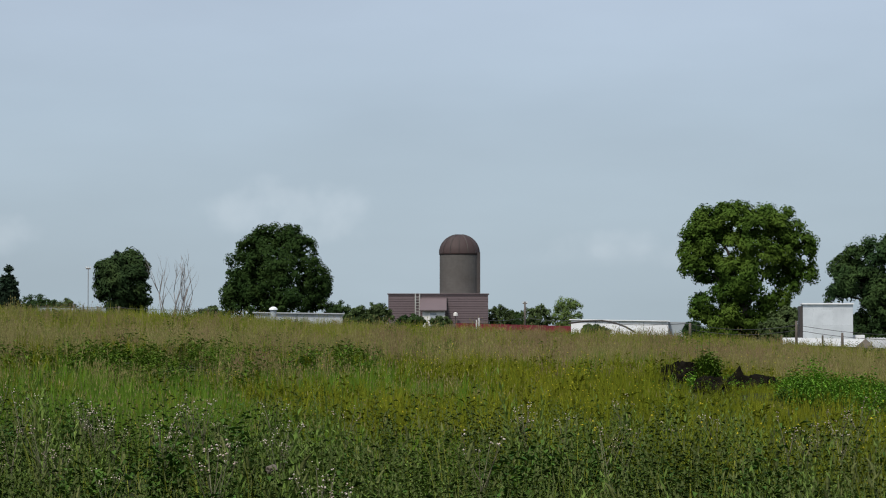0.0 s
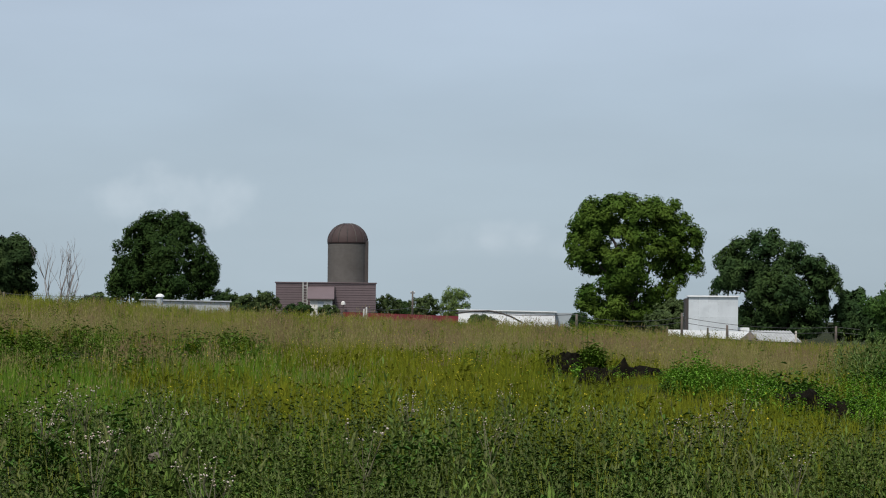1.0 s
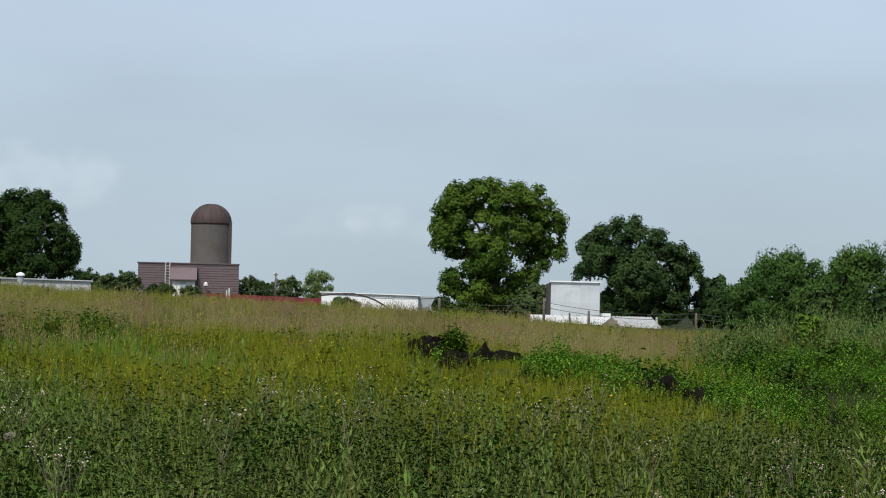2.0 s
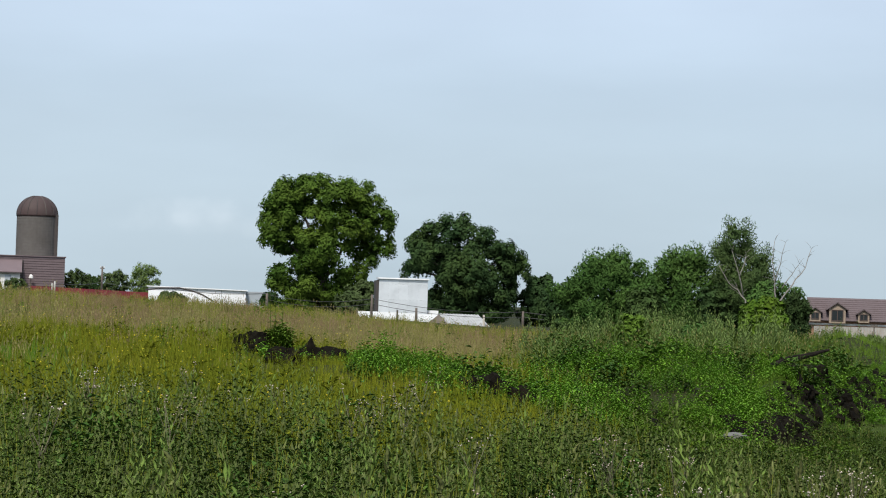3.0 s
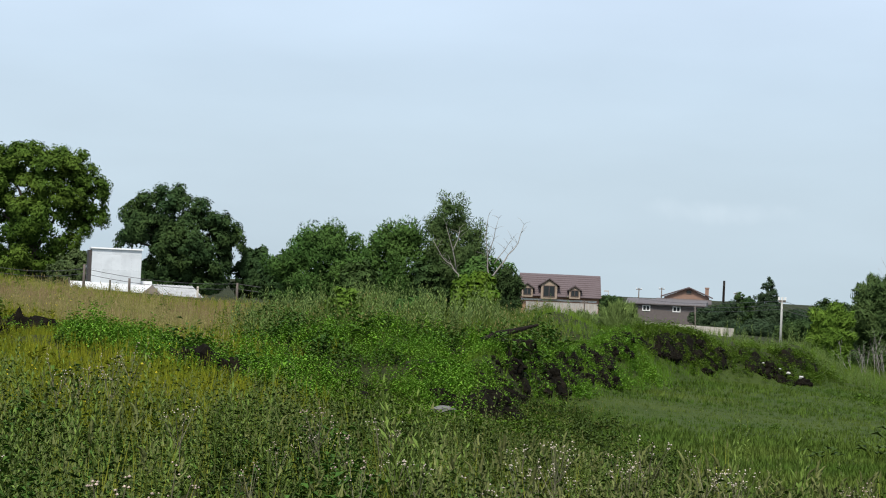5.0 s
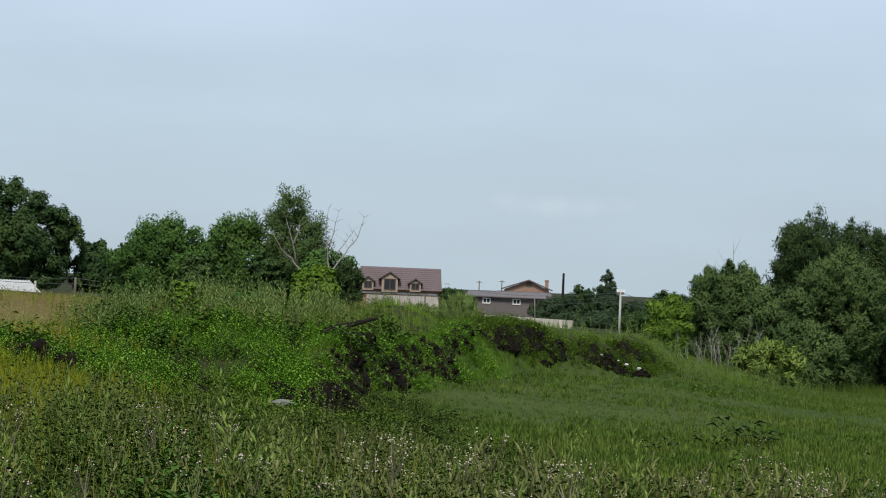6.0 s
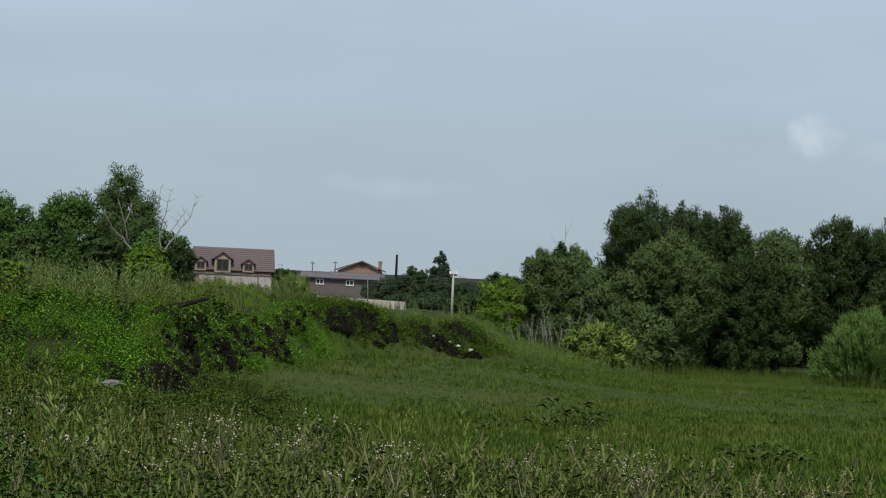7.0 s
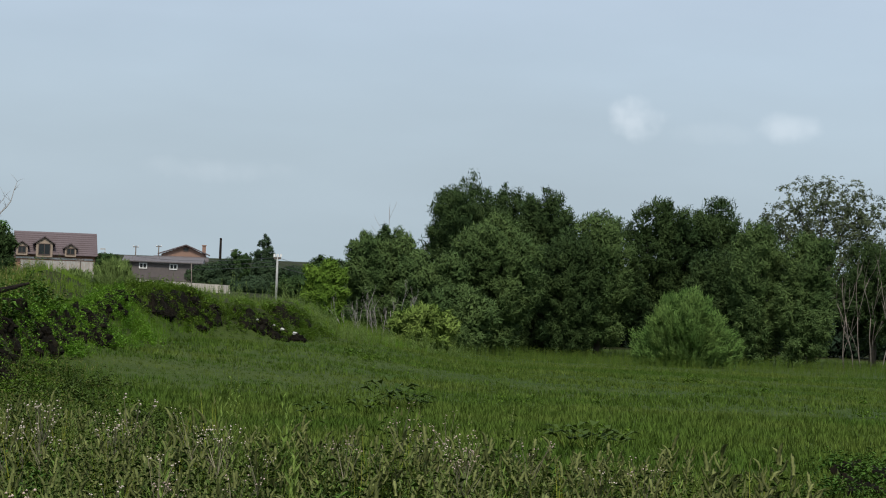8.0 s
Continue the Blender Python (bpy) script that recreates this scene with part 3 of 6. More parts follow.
def barn():
    az, d = -0.115, 348
    e = thing("barn", facing(az, d), "low plum-brown barn clad in horizontal metal siding", "barn")
    w, h = deg(d, 1.195), level(az, d, 0.81)
    boxes("wall", M["siding_joint"], e, (-w, w, 0.06, 9, -1, h - 0.1))
    n = 17
    for k in range(n):
        z = h - 0.12 - (k + 1) * (h + 0.2) / n
        boxes("slat", M["siding"], e, (-w, w, 0.0, 0.056, z + 0.07, z + (h + 0.2) / n))
    boxes("roof", M["siding"], e, (-w - 0.15, w + 0.15, -0.15, 9.2, h - 0.1, h + 0.03))
    # porch with a sloping roof over a white door wall
    px0, px1 = deg(d, -0.44), deg(d, 0.20)
    pz1, pz0 = level(az, d, 0.70), level(az, d, 0.42)
    bm = bmesh.new()
    prism_x(bm, [(-0.05, pz1), (-0.05, pz1 - 0.12), (-2.6, pz0 - 0.12), (-2.6, pz0)], px0, px1)
    part("porch_roof", bm, M["siding"], e)
    boxes("porch_wall", M["whitewash"], e, (px0 + 0.4, px1 - 0.25, -2.2, -0.06, -1, pz0 - 0.1), label="whitewashed porch wall")
    boxes("door", M["grey_sheet"], e, (px0 + 1.5, px0 + 2.4, -2.26, -2.2, -1, pz0 - 0.45))
    boxes("gutter", M["dark_metal"], e, (px0 - 0.02, px1 + 0.02, -2.7, -2.58, pz0 - 0.2, pz0 - 0.08))
    boxes("corner_board", M["dark_metal"], e, (px1 + 0.02, px1 + 0.14, -0.2, -0.004, -1, pz1 + 0.1))
    lad = boxes("ladder", M["pole"], e, (deg(d, -0.56), deg(d, -0.53), -0.28, -0.2, -0.5, h), (deg(d, -0.46), deg(d, -0.43), -0.28, -0.2, -0.5, h), label="pale metal wall ladder")
    for k in range(13):
        z = 0.3 + k * (h - 0.4) / 13
        boxes("rung", M["pole"], lad, (deg(d, -0.53), deg(d, -0.46), -0.27, -0.22, z, z + 0.08))
    lamp = thing("wall_lamp", facing(0.30, d - 1), "white lamp head on a short dark post", "lamp")
    boxes("post", M["dark_metal"], lamp, (-0.06, 0.06, -0.06, 0.06, -0.4, level(0.3, d, 0.30)))
    bm = bmesh.new()
    tube(bm, [(0, 0, level(0.3, d, 0.28)), (0, 0, level(0.3, d, 0.34)), (0, 0, level(0.3, d, 0.37))], [0.35, 0.3, 0.08], 8)
    part("head", bm, M["whitewash"], lamp)


silo()
barn()


def panel_fence(name, az0, az1, d0, d1, el0, el1, material, label, bottom=-0.5, pitch=2.0, ribs=True, post=None):
    """A run of upright sheets between two places, with its top at given elevations."""
    a, b = spot(az0, d0), spot(az1, d1)
    za, zb = EYE + d0 * math.tan(radians(el0)), EYE + d1 * math.tan(radians(el1))
    run = Vector((b.x - a.x, b.y - a.y, 0))
    length = run.length
    e = thing(name, pose(a.x, a.y, a.z, 0, 0, math.degrees(math.atan2(run.y, run.x))), label, "fence")
    n = max(1, round(length / pitch))
    for k in range(n):
        x0, x1 = length * k / n, length * (k + 1) / n - 0.03
        top = (za + (zb - za) * (k + 0.5) / n) - a.z
        low = float(land(a.x + run.x * (k + .5) / n, a.y + run.y * (k + .5) / n)) - a.z + bottom
        bm = bmesh.new()
        if ribs:
            m = 8
            line = [(x0 + (x1 - x0) * i / m, 0.04 * (i % 2)) for i in range(m + 1)]
            front = [[bm.verts.new((x, y, z)) for x, y in line] for z in (low, top)]
            back = [[bm.verts.new((x, y + 0.02, z)) for x, y in line] for z in (low, top)]
            for i in range(m):
                bm.faces.new((front[0][i], front[0][i + 1], front[1][i + 1], front[1][i]))
                bm.faces.new((back[0][i + 1], back[0][i], back[1][i], back[1][i + 1]))
                bm.faces.new((front[1][i], front[1][i + 1], back[1][i + 1], back[1][i]))
        else:
            box(bm, x0, x1, 0, 0.05, low, top)
        part("panel", bm, material, e)
        if post and k % 2 == 0:
            boxes("post", post, e, (x0 - 0.05, x0 + 0.05, -0.12, -0.01, low, top + 0.25))
    return e


panel_fence("red_fence", 0.30, 3.2, 330, 300, 0.105, 0.03, M["red_sheet"], "dark red corrugated metal fence below the barn")
panel_fence("grey_fence", -9.6, -8.0, 205, 205, 0.47, 0.45, M["grey_sheet"], "pale grey low fence with dark posts", ribs=False, post=M["post"])


def long_shed(name, az0, az1, d, top, bottom, material, label, slope=0.0, depth=6.0, end=None):
    az = (az0 + az1) / 2
    e = thing(name, facing(az, d), label, "shed")
    w, h = deg(d, (az1 - az0) / 2), level(az, d, top)
    lo = min(level(az, d, bottom), -0.4)
    bm = bmesh.new()
    prism(bm, [(-w, lo), (w, lo), (w, h - 0.06), (-w, h - 0.06 + slope)], 0, depth)
    part("wall", bm, material, e)
    bm = bmesh.new()
    prism(bm, [(-w - 0.2, h - 0.06 + slope), (w + 0.2, h - 0.06), (w + 0.2, h + 0.05), (-w - 0.2, h + 0.05 + slope)], -0.25, depth + 0.25)
    part("roof", bm, material, e)
    if end:
        boxes("end_wall", end, e, (w + 0.01, w + deg(d, 0.55), 1.0, depth, lo, h - 0.1), label="grey lower end of the shed")
    n = max(2, int(2 * w / 2.5))
    for k in range(1, n):
        x = -w + 2 * w * k / n
        boxes("seam", M["grey_sheet"], e, (x - 0.03, x + 0.03, -0.02, -0.002, lo, h - 0.1 + slope * (1 - k / n)))
    return e


long_shed("long_shed", 3.06, 5.37, 285, 0.155, -0.3, M["white_sheet"], "long low white metal shed behind the crest", end=M["grey_sheet"], slope=0.18)
long_shed("trailer_shed", -4.5, -2.40, 250, 0.33, -0.1, M["pale_sheet"], "pale grey long low shed roof over the grass", slope=0.12)

vent = thing("roof_vent", facing(-4.05, 246), "white round capped roof vent", "vent")
bm = bmesh.new()
vh = level(-4.05, 246, 0.42)
tube(bm, [(0, 0, -0.5), (0, 0, vh)], [0.32, 0.32], 10)
part("pipe", bm, M["grey_sheet"], vent)
bm = bmesh.new()
tube(bm, [(0, 0, vh), (0, 0, vh + 0.18), (0, 0, vh + 0.33)], [0.46, 0.42, 0.12], 12)
part("cap", bm, M["white_sheet"], vent)


def zinc_shed():
    az, d = 9.125, 222
    e = thing("zinc_shed", facing(az, d, 3), "tall windowless shed clad in bright zinc sheet", "shed")
    w, h = deg(d, 0.585), level(az, d, 0.56)
    boxes("wall", M["dark_metal"], e, (-w, w, 0.03, 4.5, -0.5, h - 0.1))
    for r, (z0, z1) in enumerate(((-0.5, h * 0.48), (h * 0.481, h * 0.86), (h * 0.861, h - 0.05))):
        for k in range(5):
            x0, x1 = -w + 2 * w * k / 5, -w + 2 * w * (k + 1) / 5 - 0.004
            boxes("sheet", M["zinc"], e, (x0, x1, 0.0 - 0.004 * ((k + r) % 2), 0.026, z0, z1))
    boxes("roof", M["white_sheet"], e, (-w - 0.1, w + 0.1, -0.2, 4.7, h - 0.05, h + 0.07))
    boxes("corner_trim", M["dark_metal"], e, (-w - 0.28, -w - 0.01, 0.05, 4.4, -0.5, h - 0.2))
    boxes("lean_to", M["white_sheet"], e, (w + 0.02, w + 1.1, 0.8, 3.8, -0.5, h * 0.24), label="low white box against the shed")


zinc_shed()
panel_fence("white_fence", 8.05, 9.98, 196, 192, -0.235, -0.27, M["white_sheet"], "low white metal fence in front of the zinc shed", post=M["post"], ribs=False)


def gable_roof():
    az, d = 10.35, 188
    e = thing("low_hut", facing(az, d), "low hut with a grey corrugated gable roof", "hut")
    h, lo, x0, x1 = level(az, d, -0.245), level(az, d, -0.62), deg(d, -0.36), deg(d, 0.58)
    bm = bmesh.new()
    n = 26
    for k in range(n):
        u0, u1 = x0 + (x1 - x0) * k / n, x0 + (x1 - x0) * (k + 1) / n
        dz = 0.035 * (k % 2)
        s = 1.25
        v = [bm.verts.new(p) for p in ((u0, 0, h + dz), (u1, 0, h + dz), (u1 + s, -1.8, lo + dz), (u0 + s, -1.8, lo + dz), (u0, 0, h + dz - .04), (u1, 0, h + dz - .04), (u1 + s, -1.8, lo + dz - .04), (u0 + s, -1.8, lo + dz - .04))]
        for f in ((0, 3, 2, 1), (4, 5, 6, 7), (0, 1, 5, 4), (2, 3, 7, 6), (0, 4, 7, 3), (1, 2, 6, 5)):
            bm.faces.new([v[i] for i in f])
    part("roof", bm, M["hut_sheet"], e, "grey corrugated roof sheet")
    bm = bmesh.new()
    prism(bm, [(x0 - 1.4, lo), (x0 + 1.2, lo), (x0, h - 0.05)], -1.6, -1.5)
    part("gable", bm, M["old_board"], e)
    boxes("wall", M["old_board"], e, (x0, x1 + 1.0, -1.5, 1.2, -0.4, lo - 0.05))
    boxes("end_post", M["board"], e, (x1 + 0.35, x1 + 0.5, -1.7, -1.5, -0.4, h + 0.02))


gable_roof()


# ---- houses on the far side ----
def window_unit(parent, x0, x1, y, z0, z1, frame_mat, bars=1):
    w = boxes("window", frame_mat, parent, (x0, x1, y, y + 0.08, z0, z0 + 0.12), (x0, x1, y, y + 0.08, z1 - 0.12, z1), (x0, x0 + 0.12, y, y + 0.08, z0 + .12, z1 - .12), (x1 - 0.12, x1, y, y + 0.08, z0 + .12, z1 - .12))
    for k in range(bars):
        x = x0 + (x1 - x0) * (k + 1) / (bars + 1)
        boxes("bar", frame_mat, w, (x - 0.05, x + 0.05, y + 0.01, y + 0.07, z0 + .12, z1 - .12))
    boxes("pane", M["glass"], w, (x0 + 0.12, x1 - 0.12, y + 0.05, y + 0.06, z0 + 0.12, z1 - 0.12))


def dormer_house():
    az, d = 19.72, 400
    e = thing("dormer_house", facing(az, d, 3), "tan house with a brown tiled roof and three dormers", "house")
    w = deg(d, 0.97)
    ridge, eave = level(az, d, 0.435), level(az, d, -0.10)
    boxes("wall", M["brick"], e, (-w + 0.3, w - 0.3, 1.0, 9.5, -1, eave), label="orange brick wall")
    bm = bmesh.new()
    prism_x(bm, [(0.2, eave - 0.05), (4.6, ridge), (5.6, ridge), (10.2, eave - 0.05)], -w, w)
    roof = part("roof", bm, M["tile"], e)
    n = 11
    for k in range(n):
        z0, y0 = eave + (ridge - eave) * k / n, 0.2 + 4.4 * k / n
        z1, y1 = eave + (ridge - eave) * (k + 1) / n, 0.2 + 4.4 * (k + 1) / n
        bm = bmesh.new()
        prism_x(bm, [(y0 - 0.08, z0 - 0.02), (y0 - 0.08, z0 + 0.10), (y1, z1 + 0.05), (y1, z1 - 0.02)], -w - 0.05, w + 0.05)
        part("tile_course", bm, M["tile"], roof)
    boxes("gable_trim", M["brick"], e, (w + 0.01, w + 0.22, 0.6, 10, eave - 1.5, eave + 0.3))
    for cx, hw, top, bot in ((-0.28, 0.235, 0.345, -0.16), (0.335, 0.16, 0.20, -0.13), (-0.80, 0.16, 0.22, -0.13)):
        x, hwm = deg(d, cx), deg(d, hw)
        zt, zb = level(az, d, top), level(az, d, bot)
        zs = zb + (zt - zb) * 0.66
        dm = boxes("dormer", M["stucco"], e, (x - hwm * 0.82, x + hwm * 0.82, 0.0, 4.0, zb, zs), label="cream rendered dormer")
        bm = bmesh.new()
        prism(bm, [(x - hwm * 0.82, zs), (x + hwm * 0.82, zs), (x, zt - 0.3)], 0.0, 4.0)
        part("gable", bm, M["stucco"], dm)
        bm = bmesh.new()
        prism(bm, [(x - hwm * 1.12, zs - 0.25), (x - hwm * 1.12, zs - 0.05), (x, zt), (x + hwm * 1.12, zs - 0.05), (x + hwm * 1.12, zs - 0.25), (x, zt - 0.22)], -0.35, 4.2)
        part("dormer_roof", bm, M["tile"], dm)
        window_unit(dm, x - hwm * 0.60, x + hwm * 0.60, -0.10, zb + 0.35, zs - 0.1, M["dark_frame"])
    boxes("white_band", M["whitewash"], e, (-w + 0.3, w * 0.9, 0.9, 0.99, eave - 0.75, eave - 0.45))


dormer_house()
panel_fence("board_fence", 18.9, 20.62, 372, 372, -0.24, -0.23, M["fence_board"], "pale upright board fence before the house", bottom=-0.6, pitch=0.22, ribs=False)
e_ = thing("gate_post", facing(20.30, 330), "dark leaning timber post with a cross piece", "post")
boxes("post", M["post"], e_, (-0.09, 0.09, -0.09, 0.09, -0.5, level(20.3, 330, -0.17)))
boxes("cross_piece", M["post"], e_, (-0.5, 0.5, -0.12, -0.1, level(20.3, 330, -0.22), level(20.3, 330, -0.18)))


def grey_house():
    az, d = 22.25, 300
    e = thing("grey_house", facing(az, d, -3), "long low grey house with small white windows", "house")
    x0, x1 = deg(d, -0.92), deg(d, 0.88)
    eave, top = level(az, d, -0.165), level(az, d, -0.045)
    boxes("wall", M["grey_wall"], e, (x0, x1, 0, 7, -1, eave))
    bm = bmesh.new()
    prism_x(bm, [(-0.5, eave - 0.08), (-0.5, eave + 0.02), (3.5, top), (7.5, eave + 0.02), (7.5, eave - 0.08)], x0 - 0.3, x1 + 0.3)
    roof = part("roof", bm, M["grey_roof"], e)
    for k in range(24):
        x = x0 + (x1 - x0) * k / 23
        bm = bmesh.new()
        prism_x(bm, [(-0.5, eave + 0.02), (-0.5, eave + 0.08), (3.5, top + 0.06), (3.5, top)], x - 0.04, x + 0.04)
        part("seam", bm, M["grey_roof"], roof)
    for cx in (-0.48, 0.24):
        x = deg(d, cx)
        window_unit(e, x - 0.5, x + 0.5, -0.09, level(az, d, -0.34), level(az, d, -0.20), M["frame"])


def gable_house():
    az, d = 22.72, 395
    e = thing("brick_house", facing(az, d), "brick house with a low brown gable roof and chimney", "house")
    w, eave, top = deg(d, 0.62), level(az, d, 0.03), level(az, d, 0.275)
    boxes("wall", M["brick_red"], e, (-w * .86, w * .86, 0, 9, -1, eave))
    bm = bmesh.new()
    prism(bm, [(-w * .86, eave), (w * .86, eave), (0.3, top - 0.2)], 0.0, 9)
    part("gable", bm, M["brick_red"], e)
    bm = bmesh.new()
    prism(bm, [(-w, eave - 0.1), (-w, eave + 0.08), (0.3, top), (w, eave + 0.08), (w, eave - 0.1), (0.3, top - 0.2)], -0.6, 9.4)
    part("roof", bm, M["tile"], e)
    bm = bmesh.new()
    prism_x(bm, [(-2.5, eave - 1.1), (-2.5, eave - 0.95), (-0.05, eave - 0.3), (-0.05, eave - 0.45)], -w * 1.15, w * 0.95)
    part("porch_roof", bm, M["grey_roof"], e)
    ch = boxes("chimney", M["brick_red"], e, (w * .70, w * .70 + 0.6, 3, 3.6, eave, level(az, d, 0.25)))
    boxes("cap", M["brick_red"], ch, (w * .70 - 0.08, w * .70 + 0.68, 2.92, 3.68, level(az, d, 0.25), level(az, d, 0.28)))
    window_unit(e, -0.1, 0.75, -0.09, eave + 0.5, eave + 1.15, M["dark_frame"], 0)


grey_house()
gable_house()
panel_fence("pale_fence", 21.6, 23.85, 185, 178, -0.60, -0.66, M["board"], "low pale weathered fence in tall grass", bottom=-0.4, pitch=0.2, ribs=False)


# ---- poles, posts and wires ----
def pole(name, az, d, top, radius, material, label, arms=0, arm=0.9, lean=0.0, category="pole"):
    e = thing(name, facing(az, d), label, category)
    h = level(az, d, top)
    bm = bmesh.new()
    tube(bm, [(0, 0, -0.6), (lean * h * .5, 0, h * 0.5), (lean * h, 0, h)], [radius, radius * 0.9, radius * 0.75], 8)
    part("shaft", bm, material, e, smooth=True)
    for k in range(arms):
        z = h - 0.25 - 0.6 * k
        a = boxes("crossarm", M["post"], e, (-arm + lean * h, arm + lean * h, -0.06, 0.06, z - 0.07, z + 0.07))
        for x in (-arm * .9, 0, arm * .9):
            boxes("insulator", M["frame"], a, (x - 0.06 + lean * h, x + 0.06 + lean * h, -0.05, 0.05, z + 0.072, z + 0.26))
    return e


pole("utility_pole", 24.955, 150, 0.13, 0.085, M["pole"], "pale concrete utility pole with a crossarm", 1, 0.22, lean=0.0)
pole("dark_pole", 23.585, 260, 0.46, 0.17, M["char"], "dark bare timber pole")
for az_, d_, top_ in ((21.58, 420, 0.20), (22.12, 430, 0.23), (23.9, 380, 0.20)):
    pole("power_pole", az_, d_, top_, 0.13, M["post"], "distant timber power pole with crossarm", 1, 0.5)
pole("antenna_mast", -8.43, 290, 1.44, 0.05, M["post"], "thin tall mast with a short crossbar", 1, 0.28, category="mast")
pole("post_by_trees", 1.96, 330, 0.62, 0.16, M["post"], "dark timber pole by the farm trees", 1, 0.3)
pole("concrete_post", 0.86, 312, 0.23, 0.14, M["pole"], "short pale concrete post at the fence")
pole("concrete_post", 0.80, 312, 0.18, 0.12, M["pole"], "short pale concrete post at the fence")
for az_, d_, top_ in ((5.88, 165, 0.11), (8.38, 170, 0.16), (9.45, 172, -0.12), (12.0, 178, -0.12), (-8.75, 200, 0.53), (-8.2, 200, 0.5), (-7.7, 200, 0.5)):
    pole("field_post", az_, d_, top_, 0.11, M["post"], "weathered timber field post carrying wire", category="post")
pole("leaning_post", 22.95, 170, -0.17, 0.035, M["old_board"], "thin grey leaning timber post", lean=-0.05)
lp = pole("street_lamp", 20.86, 380, 0.08, 0.09, M["pole"], "grey street lamp with a curved head", category="lamp")
boxes("head", M["pole"], lp, (-0.75, 0.05, -0.12, 0.12, level(20.86, 380, 0.07), level(20.86, 380, 0.105)))


def wire(stations, label, r=0.016, sag=0.35):
    """A wire through azimuth, distance, elevation stations."""
    e = thing("overhead_wire", Matrix.Translation(spot(stations[0][0], stations[0][1])), label, "wire")
    o = e.matrix_world.translation
    for a, b in zip(stations, stations[1:]):
        pa, pb = [Vector((*[float(c) for c in polar(s[0], s[1])], EYE + s[1] * math.tan(radians(s[2])))) for s in (a, b)]
        bm = bmesh.new()
        tube(bm, [pa.lerp(pb, k / 8) - o - Vector((0, 0, sag * 4 * (k / 8) * (1 - k / 8))) for k in range(9)], [r] * 9, 4)
        part("span", bm, M["wire"], e)


for dz in (0.0, -0.12):
    wire([(5.88, 165, 0.08 + dz), (8.38, 170, 0.06 + dz), (12.0, 178, -0.14 + dz), (16.5, 175, -0.2 + dz)], "thin dark wire between field posts", 0.018)
wire([(0.86, 312, 0.2), (1.96, 330, 0.25), (3.3, 300, 0.2), (5.88, 165, 0.1)], "thin dark wire over the farm fence", 0.03)
for dz in (0.0, -0.10, -0.2):
    wire([(21.58, 260, -0.05 + dz), (24.955, 150, 0.05 + dz), (27.2, 140, -0.1 + dz)], "thin dark overhead power wire", 0.014)
wire([(-9.6, 200, 0.5), (-8.75, 200, 0.5), (-8.2, 200, 0.48), (-7.7, 200, 0.48), (-7.0, 200, 0.43), (-5.5, 205, 0.42)], "thin dark wire between fence posts", 0.02, 0.05)

# bent pipe lying over the crest by the long shed
e_ = thing("bent_pipe", facing(3.9, 200), "dark bent irrigation pipe arched over the grass", "pipe")
bm = bmesh.new()
pts_ = [(3.0, 0.10), (3.4, 0.155), (3.8, 0.165), (4.1, 0.11), (4.35, 0.02), (4.6, -0.12)]
tube(bm, [(deg(200, a - 3.9), 0, level(3.9, 200, el)) for a, el in pts_], [0.07] * 6, 6)
part("pipe", bm, M["dark_metal"], e_, smooth=True)

# ---- trees, from the farm round to the willows ----
MAPLE = [(0, 7.2, 4.4, 4.8), (-3.9, 6.9, 2.7, 3.3), (4.0, 6.7, 2.7, 3.4), (-4.4, 4.0, 2.4, 2.7), (4.6, 3.8, 2.3, 2.6), (0.2, 11.0, 3.0, 2.6), (-2.6, 9.9, 2.5, 2.5), (2.7, 9.8, 2.5, 2.4), (0, 3.2, 4.4, 2.7), (-5.4, 5.4, 1.3, 1.5), (5.6, 5.8, 1.2, 1.4), (1.3, 12.3, 1.6, 1.3), (-1.3, 11.9, 1.6, 1.3)]
tree("maple_tree", -3.97, 300, MAPLE, M["maple"], 40000, 0.21, "broad dark green round-crowned tree behind the crest", "tree", 0.45, 11, gaps=0.30, tuft=0.9)
tree("round_willow", -7.62, 250, [(x, z * 1.25, rx, rz * 1.2) for x, z, rx, rz in [(0, 4.4, 2.5, 2.0), (-1.2, 5.0, 1.7, 1.5), (1.2, 4.9, 1.6, 1.6), (0.3, 5.7, 1.7, 1.1), (-2.0, 4.0, 1.1, 1.2), (1.9, 3.6, 1.1, 1.5), (0.7, 2.0, 1.8, 1.9), (-0.3, 1.6, 1.5, 1.6)]],
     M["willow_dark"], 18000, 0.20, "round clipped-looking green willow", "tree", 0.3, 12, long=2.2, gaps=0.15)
bare_tree("dead_tree", facing(-6.40, 248), [(-0.5, -0.30, 6.6, 0.075), (-0.4, -0.17, 7.4, 0.08), (-0.2, -0.08, 8.0, 0.09), (0.0, 0.0, 7.2, 0.07), (0.2, 0.08, 8.4, 0.09), (0.4, 0.16, 7.8, 0.08), (0.4, 0.28, 7.2, 0.07)], M["dead_grey"], "bare grey dead tree with several thin stems", "tree", 5, 0.45)
e_ = thing("spruce", facing(-10.3, 300), "dark pointed spruce at the field edge", "tree")
bm = bmesh.new()
tube(bm, [(0, 0, -0.5), (0, 0, 7.4)], [0.2, 0.03], 6)
part("trunk", bm, M["bark"], e_)
rs_ = np.random.RandomState(3)
lob = [(rs_.uniform(-.3, .3) + s * (1.9 - 0.23 * z), rs_.uniform(-.4, .4), z - 0.25, 1.0 - 0.10 * z, 1.0 - 0.1 * z, 0.42) for z in np.arange(0.8, 7.0, 0.62) for s in (-0.75, 0, 0.75)] + [(0, 0, 7.2, 0.3, 0.3, 0.6)]
